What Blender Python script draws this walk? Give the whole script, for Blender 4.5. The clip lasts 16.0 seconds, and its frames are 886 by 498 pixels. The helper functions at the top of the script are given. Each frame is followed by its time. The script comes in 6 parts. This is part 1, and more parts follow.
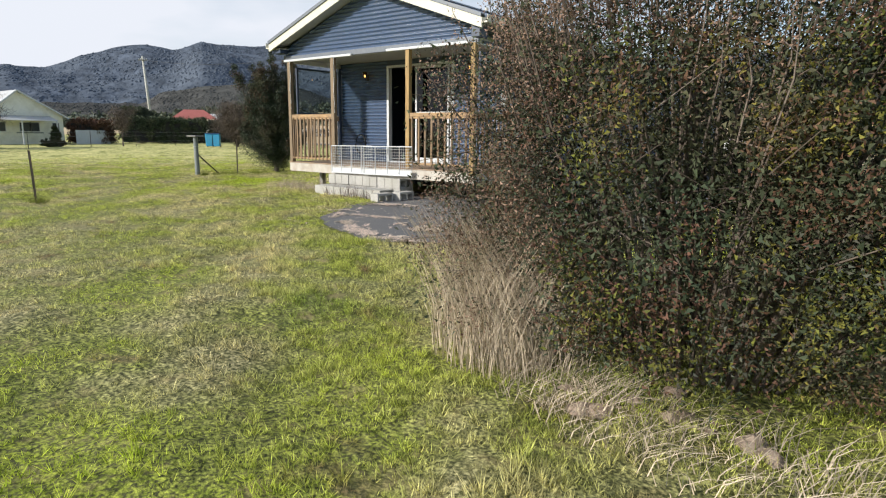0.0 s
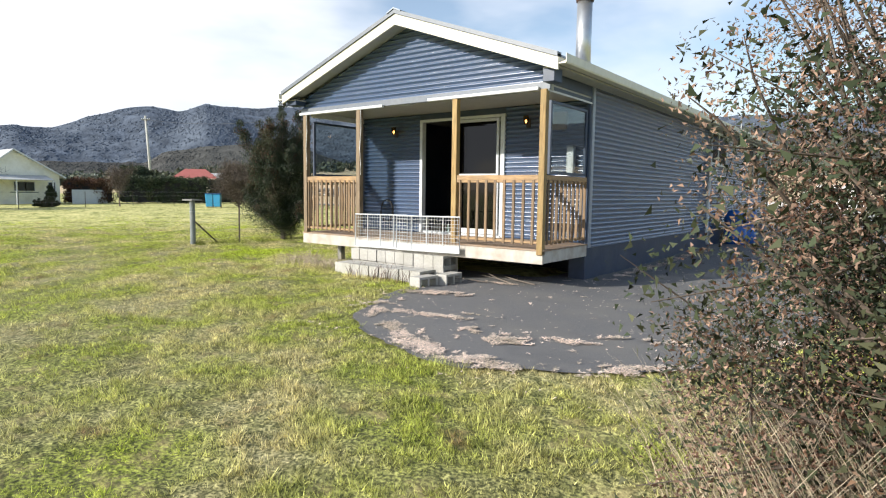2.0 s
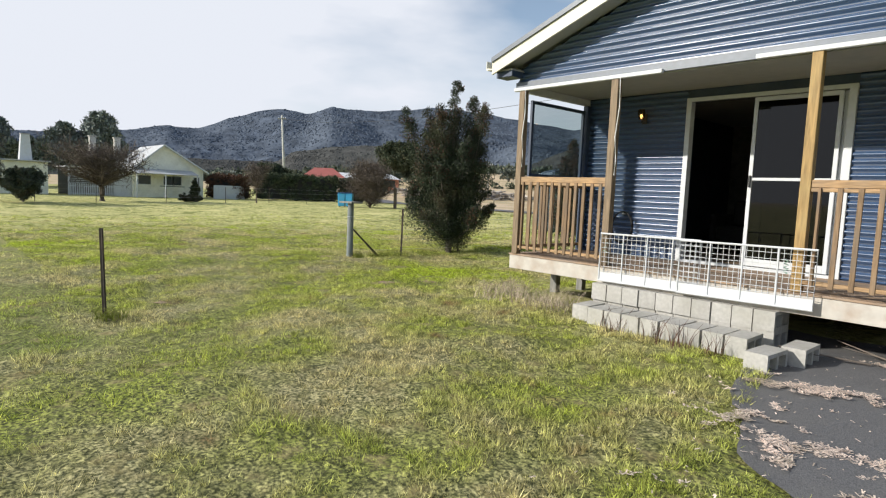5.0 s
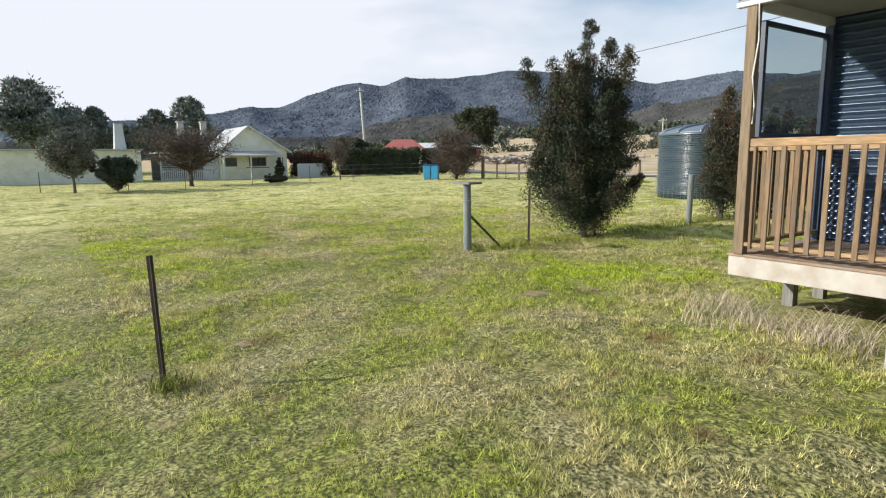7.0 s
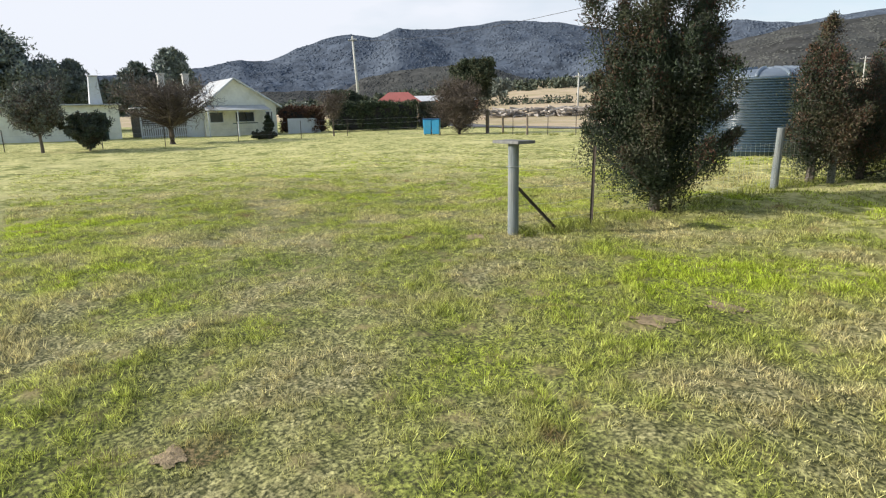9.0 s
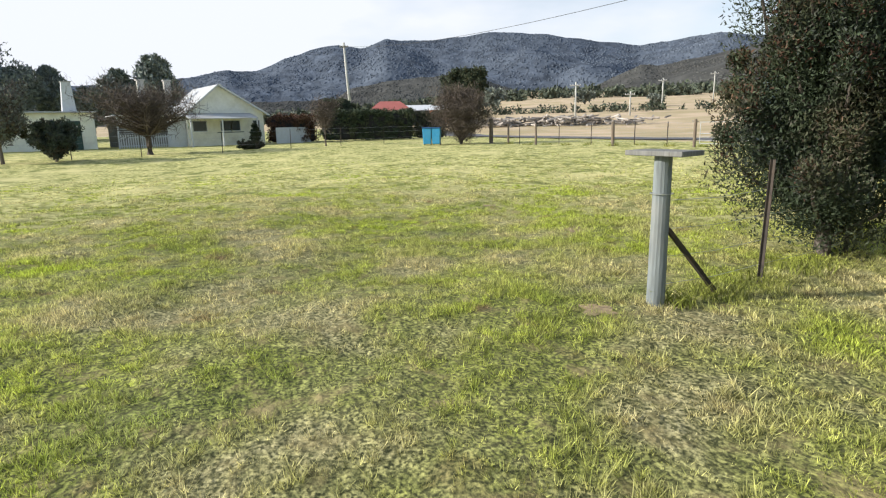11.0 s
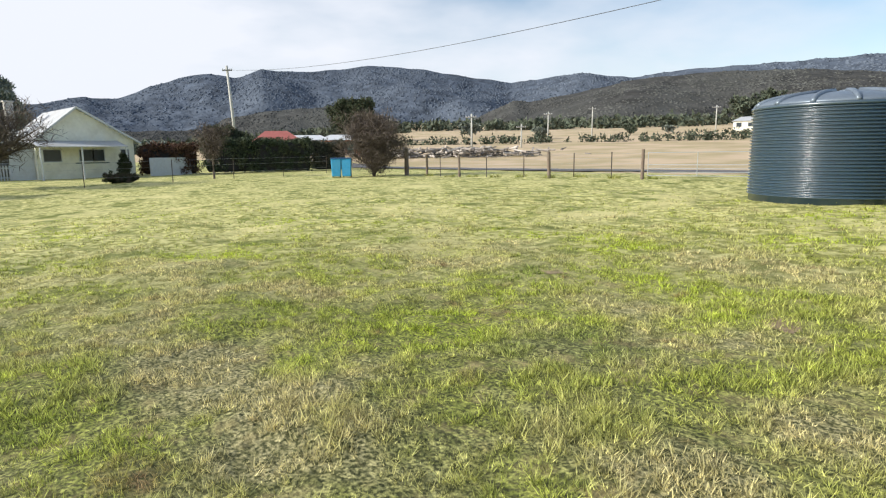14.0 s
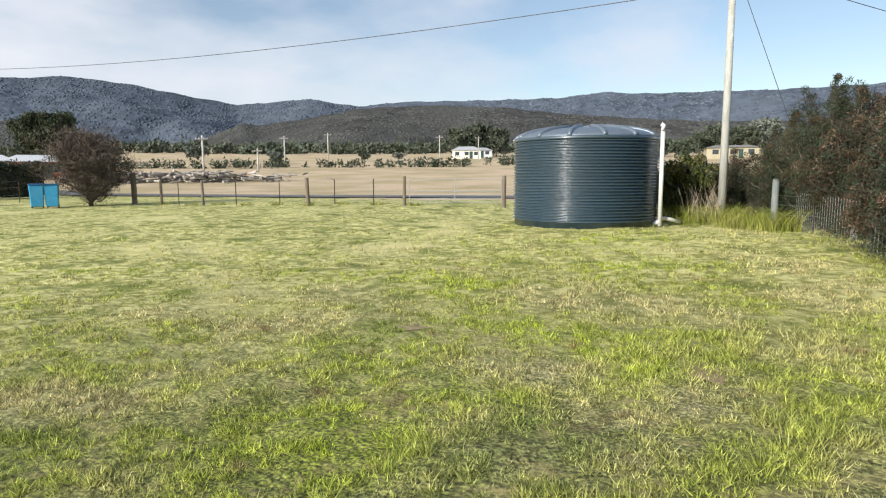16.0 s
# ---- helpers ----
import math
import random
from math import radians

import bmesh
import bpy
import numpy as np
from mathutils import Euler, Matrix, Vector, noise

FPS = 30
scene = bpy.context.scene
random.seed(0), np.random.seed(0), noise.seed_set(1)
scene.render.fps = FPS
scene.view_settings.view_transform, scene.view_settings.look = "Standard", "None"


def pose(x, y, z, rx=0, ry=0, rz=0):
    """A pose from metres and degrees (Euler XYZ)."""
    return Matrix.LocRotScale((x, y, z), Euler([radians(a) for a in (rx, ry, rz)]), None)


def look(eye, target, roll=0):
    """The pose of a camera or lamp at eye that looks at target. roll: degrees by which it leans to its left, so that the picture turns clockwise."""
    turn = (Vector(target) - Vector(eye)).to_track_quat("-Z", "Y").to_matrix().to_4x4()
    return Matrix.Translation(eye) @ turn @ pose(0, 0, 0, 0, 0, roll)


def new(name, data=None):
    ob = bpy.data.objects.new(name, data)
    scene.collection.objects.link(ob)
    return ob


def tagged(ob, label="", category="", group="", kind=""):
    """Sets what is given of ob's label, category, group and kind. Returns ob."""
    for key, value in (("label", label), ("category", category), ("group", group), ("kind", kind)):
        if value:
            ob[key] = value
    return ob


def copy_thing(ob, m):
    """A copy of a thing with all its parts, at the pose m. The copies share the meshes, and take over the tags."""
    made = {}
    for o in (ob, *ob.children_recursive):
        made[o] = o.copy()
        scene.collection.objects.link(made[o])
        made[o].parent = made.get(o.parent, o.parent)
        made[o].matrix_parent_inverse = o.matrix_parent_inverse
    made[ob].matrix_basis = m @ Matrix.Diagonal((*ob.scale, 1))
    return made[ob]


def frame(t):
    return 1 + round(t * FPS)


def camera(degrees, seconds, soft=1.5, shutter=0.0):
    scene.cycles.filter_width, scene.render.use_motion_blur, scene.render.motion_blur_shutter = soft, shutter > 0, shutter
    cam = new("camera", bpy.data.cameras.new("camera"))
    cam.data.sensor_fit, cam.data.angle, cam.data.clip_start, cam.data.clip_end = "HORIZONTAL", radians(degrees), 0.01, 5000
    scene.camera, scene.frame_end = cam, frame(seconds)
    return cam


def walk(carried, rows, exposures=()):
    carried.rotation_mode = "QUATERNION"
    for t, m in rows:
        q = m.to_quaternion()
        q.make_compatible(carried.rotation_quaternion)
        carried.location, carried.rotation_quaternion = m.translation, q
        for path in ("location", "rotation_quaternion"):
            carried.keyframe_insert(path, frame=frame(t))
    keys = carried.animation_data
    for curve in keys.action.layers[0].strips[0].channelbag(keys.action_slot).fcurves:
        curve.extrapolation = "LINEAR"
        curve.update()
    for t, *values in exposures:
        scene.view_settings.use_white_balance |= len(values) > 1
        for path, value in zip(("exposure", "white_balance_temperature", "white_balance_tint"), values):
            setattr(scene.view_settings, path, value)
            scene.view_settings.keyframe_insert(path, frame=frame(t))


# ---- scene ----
cam = camera(73.4, 16.0, soft=1.2)
PATH = [
    (0, (5.991, -8.652, 1.28), (4.793, -7.096, 0.899), 0.7),
    (0.5, (5.481, -8.226, 1.229), (4.183, -6.762, 0.814), 0.7),
    (1, (4.903, -7.914, 1.285), (3.581, -6.463, 0.902), 0.6),
    (1.5, (4.376, -7.637, 1.345), (3.089, -6.135, 1.051), 0.7),
    (2, (3.861, -7.31, 1.394), (2.65, -5.73, 1.205), 0.8),
    (2.5, (3.333, -7.047, 1.4), (2.224, -5.386, 1.306), 1.0),
    (3, (2.738, -6.728, 1.397), (1.704, -5.016, 1.369), 1.2),
    (3.5, (2.176, -6.57, 1.46), (1.144, -4.857, 1.447), 1.6),
    (4, (1.596, -6.38, 1.412), (0.462, -4.734, 1.365), 2.1),
    (4.5, (0.984, -6.175, 1.408), (-0.323, -4.666, 1.295), 2.4),
    (4.6, (0.858, -6.134, 1.407), (-0.493, -4.665, 1.274), 2.2),
    (5, (0.34, -6.094, 1.402), (-1.141, -4.764, 1.213), 2.4),
    (5.2, (0.102, -6.003, 1.365), (-1.441, -4.749, 1.149), 2.2),
    (7.3, (-2.438, -5.08, 1.532), (-4.069, -3.966, 1.216), -1.0),
    (7.5, (-2.687, -4.947, 1.508), (-4.31, -3.825, 1.177), -1.1),
    (8, (-3.324, -4.7, 1.509), (-4.934, -3.574, 1.137), -1.1),
    (8.5, (-3.873, -4.512, 1.51), (-5.476, -3.392, 1.09), -1.1),
    (9, (-4.438, -4.226, 1.478), (-6.04, -3.116, 1.029), -1.2),
    (9.5, (-5.068, -4.043, 1.468), (-6.668, -2.932, 1.014), -1.2),
    (9.7, (-5.306, -3.961, 1.484), (-6.907, -2.848, 1.038), -1.2),
    (11.8, (-8.262, -2.869, 1.305), (-9.817, -1.678, 0.901), -1.0),
    (12, (-8.498, -2.777, 1.326), (-10.041, -1.57, 0.923), -1.0),
    (12.5, (-9.157, -2.538, 1.361), (-10.681, -1.307, 0.961), -0.9),
    (13, (-9.797, -2.503, 1.368), (-11.312, -1.257, 0.979), -0.9),
    (13.5, (-10.478, -2.425, 1.304), (-11.954, -1.125, 0.942), -1.0),
    (14, (-11.164, -2.356, 1.296), (-12.503, -0.905, 0.975), -0.8),
    (14.5, (-11.68, -2.198, 1.328), (-12.746, -0.528, 1.053), -0.6),
    (15, (-12.087, -2.021, 1.372), (-12.824, -0.178, 1.13), -0.7),
    (15.5, (-12.373, -1.975, 1.412), (-12.91, -0.062, 1.18), -0.7),
    (16, (-12.715, -1.817, 1.363), (-13.312, 0.076, 1.114), -0.4),
]
walk(cam, [(t, look(eye, target, roll)) for t, eye, target, roll in PATH],
     exposures=((0, 0.1), (0.5, 0.25), (1, 0.5), (1.5, 0.6), (2, 0.45), (2.5, 0.2), (3.5, 0.05), (5, 0.05), (7.3, 0.15), (9, 0.15), (12, 0.28), (14, 0.18), (16, 0.08)))
# light: low winter sun from the front and left of the house, thin cloud over blue
SUN_ELEV, SUN_FROM = 0.42, Vector((-0.46, -0.89, 0))
world = bpy.data.worlds.new("world")
scene.world = world
world.use_nodes = True
wn, wl = world.node_tree.nodes, world.node_tree.links
wn.clear()
w_out, w_bg, w_sky = wn.new("ShaderNodeOutputWorld"), wn.new("ShaderNodeBackground"), wn.new("ShaderNodeTexSky")
w_sky.sky_type, w_sky.sun_disc = "NISHITA", False
w_sky.sun_elevation, w_sky.sun_rotation = SUN_ELEV, math.atan2(SUN_FROM.x, SUN_FROM.y)
w_sky.air_density, w_sky.dust_density = 1.0, 0.7
w_co, w_map, w_noise, w_ramp, w_mix = (wn.new("ShaderNodeTexCoord"), wn.new("ShaderNodeMapping"), wn.new("ShaderNodeTexNoise"),
                                       wn.new("ShaderNodeValToRGB"), wn.new("ShaderNodeMix"))
w_map.inputs["Scale"].default_value = (1.5, 1.0, 3.6)
w_map.inputs["Rotation"].default_value = (0.0, 0.35, 0.5)
w_noise.inputs["Scale"].default_value, w_noise.inputs["Detail"].default_value = 1.7, 5.0
w_noise.inputs["Roughness"].default_value = 0.5
w_ramp.color_ramp.elements[0].position, w_ramp.color_ramp.elements[1].position = 0.40, 0.68
w_ramp.color_ramp.elements[0].color = (0.1, 0.1, 0.1, 1)
w_ramp.color_ramp.elements[1].color = (1, 1, 1, 1)
w_west, w_sum = wn.new("ShaderNodeVectorMath"), wn.new("ShaderNodeMath")  # thicker cloud toward the west
w_west.operation, w_sum.operation = "DOT_PRODUCT", "ADD"
w_west.inputs[1].default_value = (-0.30, -0.16, -0.05)
w_mix.data_type = "RGBA"
w_mix.inputs[7].default_value = (5.7, 5.95, 6.5, 1)
wl.new(w_co.outputs["Generated"], w_map.inputs[0])
wl.new(w_map.outputs[0], w_noise.inputs["Vector"])
wl.new(w_co.outputs["Generated"], w_west.inputs[0])
wl.new(w_noise.outputs[0], w_sum.inputs[0])
wl.new(w_west.outputs["Value"], w_sum.inputs[1])
wl.new(w_sum.outputs[0], w_ramp.inputs[0])
wl.new(w_ramp.outputs[0], w_mix.inputs[0])
wl.new(w_sky.outputs[0], w_mix.inputs[6])
wl.new(w_mix.outputs[2], w_bg.inputs[0])
wl.new(w_bg.outputs[0], w_out.inputs[0])
w_bg.inputs[1].default_value = 0.138
sun = new("sun", bpy.data.lights.new("sun", "SUN"))
sun.data.energy, sun.data.angle, sun.data.color = 4.9, radians(0.6), (1.0, 0.945, 0.85)
sun_dir = SUN_FROM.normalized() * math.cos(SUN_ELEV) + Vector((0, 0, math.sin(SUN_ELEV)))
sun.matrix_world = look(sun_dir * 50, (0, 0, 0))
scene.view_settings.exposure = 0.15


# materials
def mat(name, base, rough=0.7, metal=0.0, scale=8.0, contrast=0.25, second=None, second_scale=1.5, second_amount=0.5,
        bump=0.2, bump_scale=60.0, stretch=(1, 1, 1), island=0.0, spec=0.5, obj_random=0.0, distance=0.01):
    """A surface with fine grain, large stains toward a second colour, and relief."""
    m = bpy.data.materials.new(name)
    m.use_nodes = True
    n, l = m.node_tree.nodes, m.node_tree.links
    p = n["Principled BSDF"]
    p.inputs["Roughness"].default_value, p.inputs["Metallic"].default_value = rough, metal
    p.inputs["Specular IOR Level"].default_value = spec
    geo, mp = n.new("ShaderNodeNewGeometry"), n.new("ShaderNodeMapping")
    mp.inputs["Scale"].default_value = stretch
    l.new(geo.outputs["Position"], mp.inputs[0])
    n1, n2 = n.new("ShaderNodeTexNoise"), n.new("ShaderNodeTexNoise")
    n1.inputs["Scale"].default_value, n1.inputs["Detail"].default_value = scale, 6
    n2.inputs["Scale"].default_value, n2.inputs["Detail"].default_value = second_scale, 4
    l.new(mp.outputs[0], n1.inputs["Vector"])
    l.new(geo.outputs["Position"], n2.inputs["Vector"])
    lo, hi = [c * (1 - contrast) for c in base], [min(1, c * (1 + contrast)) for c in base]
    r1 = n.new("ShaderNodeValToRGB")
    r1.color_ramp.elements[0].color, r1.color_ramp.elements[1].color = (*lo, 1), (*hi, 1)
    r1.color_ramp.elements[0].position, r1.color_ramp.elements[1].position = 0.3, 0.7
    l.new(n1.outputs[0], r1.inputs[0])
    col = r1.outputs[0]
    if second:
        r2, mx = n.new("ShaderNodeValToRGB"), n.new("ShaderNodeMix")
        mx.data_type = "RGBA"
        r2.color_ramp.elements[0].position, r2.color_ramp.elements[1].position = 0.45, 0.68
        r2.color_ramp.elements[1].color = (second_amount, second_amount, second_amount, 1)
        l.new(n2.outputs[0], r2.inputs[0])
        l.new(r2.outputs[0], mx.inputs[0])
        l.new(col, mx.inputs[6])
        mx.inputs[7].default_value = (*second, 1)
        col = mx.outputs[2]
    if island or obj_random:
        hsv, mr = n.new("ShaderNodeHueSaturation"), n.new("ShaderNodeMapRange")
        a = island or obj_random
        mr.inputs["To Min"].default_value, mr.inputs["To Max"].default_value = 1 - a, 1 + a
        l.new(geo.outputs["Random Per Island"] if island else n.new("ShaderNodeObjectInfo").outputs["Random"], mr.inputs[0])
        l.new(mr.outputs[0], hsv.inputs["Value"])
        l.new(col, hsv.inputs["Color"])
        col = hsv.outputs[0]
    l.new(col, p.inputs["Base Color"])
    if bump:
        n3, b = n.new("ShaderNodeTexNoise"), n.new("ShaderNodeBump")
        n3.inputs["Scale"].default_value, n3.inputs["Detail"].default_value = bump_scale, 4
        l.new(mp.outputs[0], n3.inputs["Vector"])
        l.new(n3.outputs[0], b.inputs["Height"])
        b.inputs["Strength"].default_value, b.inputs["Distance"].default_value = bump, distance
        l.new(b.outputs[0], p.inputs["Normal"])
    return m


def glass_mat(name, tint=(0.9, 0.95, 0.95), rough=0.02, clear=0.8):
    """A thin pane: part clear, part mirror by its gloss."""
    m = bpy.data.materials.new(name)
    m.use_nodes = True
    n, l = m.node_tree.nodes, m.node_tree.links
    n.clear()
    o, g, t, x, f, mr = (n.new("ShaderNodeOutputMaterial"), n.new("ShaderNodeBsdfGlossy"), n.new("ShaderNodeBsdfTransparent"),
                         n.new("ShaderNodeMixShader"), n.new("ShaderNodeLayerWeight"), n.new("ShaderNodeMath"))
    g.inputs["Roughness"].default_value = rough
    t.inputs[0].default_value = (*[c * clear for c in tint], 1)
    mr.operation = "MULTIPLY_ADD"
    mr.inputs[1].default_value, mr.inputs[2].default_value = 0.55, 0.04
    pw = n.new("ShaderNodeMath")
    pw.operation = "POWER"
    pw.inputs[1].default_value = 4.0
    l.new(f.outputs["Facing"], pw.inputs[0])
    l.new(pw.outputs[0], mr.inputs[0])
    l.new(mr.outputs[0], x.inputs[0])
    l.new(t.outputs[0], x.inputs[1])
    l.new(g.outputs[0], x.inputs[2])
    l.new(x.outputs[0], o.inputs[0])
    return m


M = {
    "blue_iron": mat("blue_iron", (0.032, 0.074, 0.165), 0.4, 0.0, 20, 0.12, (0.045, 0.08, 0.155), 2.0, 0.35, 0.015, 40),
    "blue_trim": mat("blue_trim", (0.03, 0.05, 0.095), 0.45, 0.0, 12, 0.15, (0.1, 0.11, 0.13), 2, 0.3, 0.05, 40),
    "grey_flashing": mat("grey_flashing", (0.25, 0.29, 0.36), 0.45, 0.1, 15, 0.1, (0.4, 0.4, 0.42), 2, 0.3, 0.05, 40),
    "cap_grey": mat("cap_grey", (0.13, 0.15, 0.18), 0.45, 0.1, 15, 0.1, (0.2, 0.2, 0.21), 2, 0.3, 0.05, 40),
    "cream_fascia": mat("cream_fascia", (0.66, 0.64, 0.54), 0.45, 0, 10, 0.06, (0.5, 0.47, 0.4), 3, 0.3, 0.05, 30),
    "white_paint": mat("white_paint", (0.60, 0.625, 0.65), 0.45, 0, 14, 0.06, (0.52, 0.52, 0.50), 4, 0.35, 0.08, 60),
    "soffit": mat("soffit", (0.40, 0.40, 0.385), 0.7, 0, 10, 0.06, (0.5, 0.48, 0.42), 2, 0.3, 0.05, 30),
    "post_grey": mat("post_grey", (0.20, 0.145, 0.09), 0.7, 0, 9, 0.35, (0.27, 0.2, 0.13), 3, 0.5, 0.35, 30, (6, 6, 0.6)),
    "post_wood": mat("post_wood", (0.31, 0.20, 0.075), 0.65, 0, 9, 0.35, (0.38, 0.28, 0.12), 3, 0.5, 0.35, 30, (6, 6, 0.6), obj_random=0.12),
    "rail_wood": mat("rail_wood", (0.38, 0.24, 0.12), 0.7, 0, 9, 0.35, (0.25, 0.19, 0.13), 3, 0.5, 0.35, 30, (0.8, 6, 6)),
    "baluster_wood": mat("baluster_wood", (0.22, 0.145, 0.082), 0.75, 0, 9, 0.35, (0.16, 0.13, 0.1), 4, 0.6, 0.35, 30, (6, 6, 0.6), obj_random=0.22),
    "deck_wood": mat("deck_wood", (0.30, 0.21, 0.14), 0.75, 0, 8, 0.35, (0.22, 0.2, 0.18), 3, 0.6, 0.35, 30, (0.6, 8, 1), obj_random=0.18),
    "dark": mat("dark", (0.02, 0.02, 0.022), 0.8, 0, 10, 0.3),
    "concrete": mat("concrete", (0.42, 0.41, 0.385), 0.9, 0, 30, 0.12, (0.30, 0.29, 0.25), 3, 0.5, 0.5, 160, obj_random=0.08, distance=0.004),
    "asphalt": mat("asphalt", (0.13, 0.13, 0.133), 0.85, 0, 120, 0.4, (0.16, 0.155, 0.145), 1.2, 0.7, 0.8, 180, distance=0.006),
    "steel": mat("steel", (0.55, 0.57, 0.58), 0.35, 0.85, 12, 0.1, (0.4, 0.4, 0.4), 3, 0.4, 0.05, 30),
    "rusty": mat("rusty", (0.10, 0.07, 0.055), 0.8, 0.2, 20, 0.3, (0.2, 0.09, 0.05), 6, 0.5, 0.3, 80),
    "picket_iron": mat("picket_iron", (0.06, 0.05, 0.045), 0.7, 0.3, 20, 0.3, (0.13, 0.09, 0.06), 6, 0.5, 0.2, 80),
    "tank_iron": mat("tank_iron", (0.026, 0.058, 0.088), 0.5, 0.0, 15, 0.08, (0.04, 0.065, 0.08), 1.5, 0.4, 0.0, 30),
    "pvc": mat("pvc", (0.80, 0.80, 0.78), 0.35, 0, 10, 0.05, (0.6, 0.58, 0.5), 3, 0.4, 0.03, 30),
    "post_weathered": mat("post_weathered", (0.19, 0.215, 0.22), 0.75, 0, 8, 0.25, (0.28, 0.27, 0.24), 3, 0.5, 0.3, 40, (6, 6, 0.5), obj_random=0.1),
    "fascia_worn": mat("fascia_worn", (0.50, 0.47, 0.42), 0.6, 0, 9, 0.1, (0.32, 0.22, 0.15), 5, 0.5, 0.1, 40),
    "grey_wood": mat("grey_wood", (0.215, 0.215, 0.205), 0.85, 0, 8, 0.3, (0.2, 0.19, 0.16), 3, 0.5, 0.5, 30, (6, 6, 0.5), obj_random=0.1),
    "bin_blue": mat("bin_blue", (0.04, 0.33, 0.62), 0.45, 0, 10, 0.08, (0.1, 0.38, 0.6), 3, 0.4, 0.05, 30),
    "drum_blue": mat("drum_blue", (0.012, 0.10, 0.40), 0.4, 0, 10, 0.1, (0.03, 0.14, 0.4), 4, 0.4, 0.05, 30),
    "glass": glass_mat("glass"),
    "dark_glass": glass_mat("dark_glass", (0.25, 0.28, 0.3), 0.03, 0.5),
    "black": mat("black", (0.015, 0.015, 0.015), 0.5, 0, 10, 0.2),
}


for key in ("blue_iron", "tank_iron"):
    q = M[key].node_tree.nodes["Principled BSDF"]
    q.inputs["Coat Weight"].default_value, q.inputs["Coat Roughness"].default_value, q.inputs["Coat IOR"].default_value = 1.0, 0.26, 1.7


def grass_ground(blades=False):
    """Mown winter pasture: greens, straw patches, bare earth, and dry gold grass away from the yard."""
    m = bpy.data.materials.new("pasture")
    m.use_nodes = True
    n, l = m.node_tree.nodes, m.node_tree.links
    p = n["Principled BSDF"]
    p.inputs["Roughness"].default_value, p.inputs["Specular IOR Level"].default_value = 0.9, 0.15
    geo = n.new("ShaderNodeNewGeometry")

    def noise_ramp(scale, lo, hi, detail=5):
        t, r = n.new("ShaderNodeTexNoise"), n.new("ShaderNodeValToRGB")
        t.inputs["Scale"].default_value, t.inputs["Detail"].default_value = scale, detail
        r.color_ramp.elements[0].position, r.color_ramp.elements[1].position = lo, hi
        l.new(geo.outputs["Position"], t.inputs["Vector"])
        l.new(t.outputs[0], r.inputs[0])
        return r

    def mix(fac, a, b):
        x = n.new("ShaderNodeMix")
        x.data_type = "RGBA"
        l.new(fac, x.inputs[0])
        for s, v in ((6, a), (7, b)):
            if isinstance(v, tuple):
                x.inputs[s].default_value = (*v, 1)
            else:
                l.new(v, x.inputs[s])
        return x.outputs[2]

    fine = noise_ramp(14, 0.35, 0.65)
    green = mix(fine.outputs[0], (0.17, 0.20, 0.045), (0.43, 0.46, 0.11))
    straw = mix(fine.outputs[0], (0.27, 0.25, 0.12), (0.58, 0.52, 0.28))
    lush = mix(fine.outputs[0], (0.22, 0.28, 0.03), (0.44, 0.50, 0.07))
    deep = mix(fine.outputs[0], (0.12, 0.16, 0.03), (0.28, 0.34, 0.08))
    col = mix(noise_ramp(0.8, 0.41, 0.60).outputs[0], green, straw)
    col = mix(noise_ramp(0.33, 0.52, 0.63).outputs[0], col, lush)
    col = mix(noise_ramp(0.47, 0.57, 0.70).outputs[0], col, deep)
    col = mix(noise_ramp(2.3, 0.62, 0.74).outputs[0], col, (0.24, 0.17, 0.09))
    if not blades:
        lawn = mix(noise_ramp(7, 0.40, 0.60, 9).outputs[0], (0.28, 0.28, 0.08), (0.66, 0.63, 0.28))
        # dark green streaks stand in for the shadows of distant tufts
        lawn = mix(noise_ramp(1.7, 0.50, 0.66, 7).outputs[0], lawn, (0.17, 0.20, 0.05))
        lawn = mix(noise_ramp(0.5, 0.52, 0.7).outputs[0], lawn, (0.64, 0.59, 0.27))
        # thatch colour, its gaps darkened to hold the shade between tufts
        shaded_thatch = mix(noise_ramp(48, 0.40, 0.62, 8).outputs[0], (0.05, 0.055, 0.024), col)
        shaded_thatch = mix(noise_ramp(4, 0.55, 0.75).outputs[0], shaded_thatch, (0.28, 0.23, 0.11))
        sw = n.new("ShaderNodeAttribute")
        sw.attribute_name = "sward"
        col = mix(sw.outputs["Fac"], lawn, shaded_thatch)
    at = n.new("ShaderNodeAttribute")
    at.attribute_name = "dry"
    gold = mix(noise_ramp(0.16, 0.4, 0.62, 8).outputs[0], (0.60, 0.47, 0.32), (0.44, 0.36, 0.21))
    col = mix(at.outputs["Fac"], col, gold)
    l.new(col, p.inputs["Base Color"])
    t, b = n.new("ShaderNodeTexNoise"), n.new("ShaderNodeBump")
    t.inputs["Scale"].default_value, t.inputs["Detail"].default_value = 16, 9
    l.new(geo.outputs["Position"], t.inputs["Vector"])
    l.new(t.outputs[0], b.inputs["Height"])
    b.inputs["Strength"].default_value, b.inputs["Distance"].default_value = 1.0, 0.035
    l.new(b.outputs[0], p.inputs["Normal"])
    return m


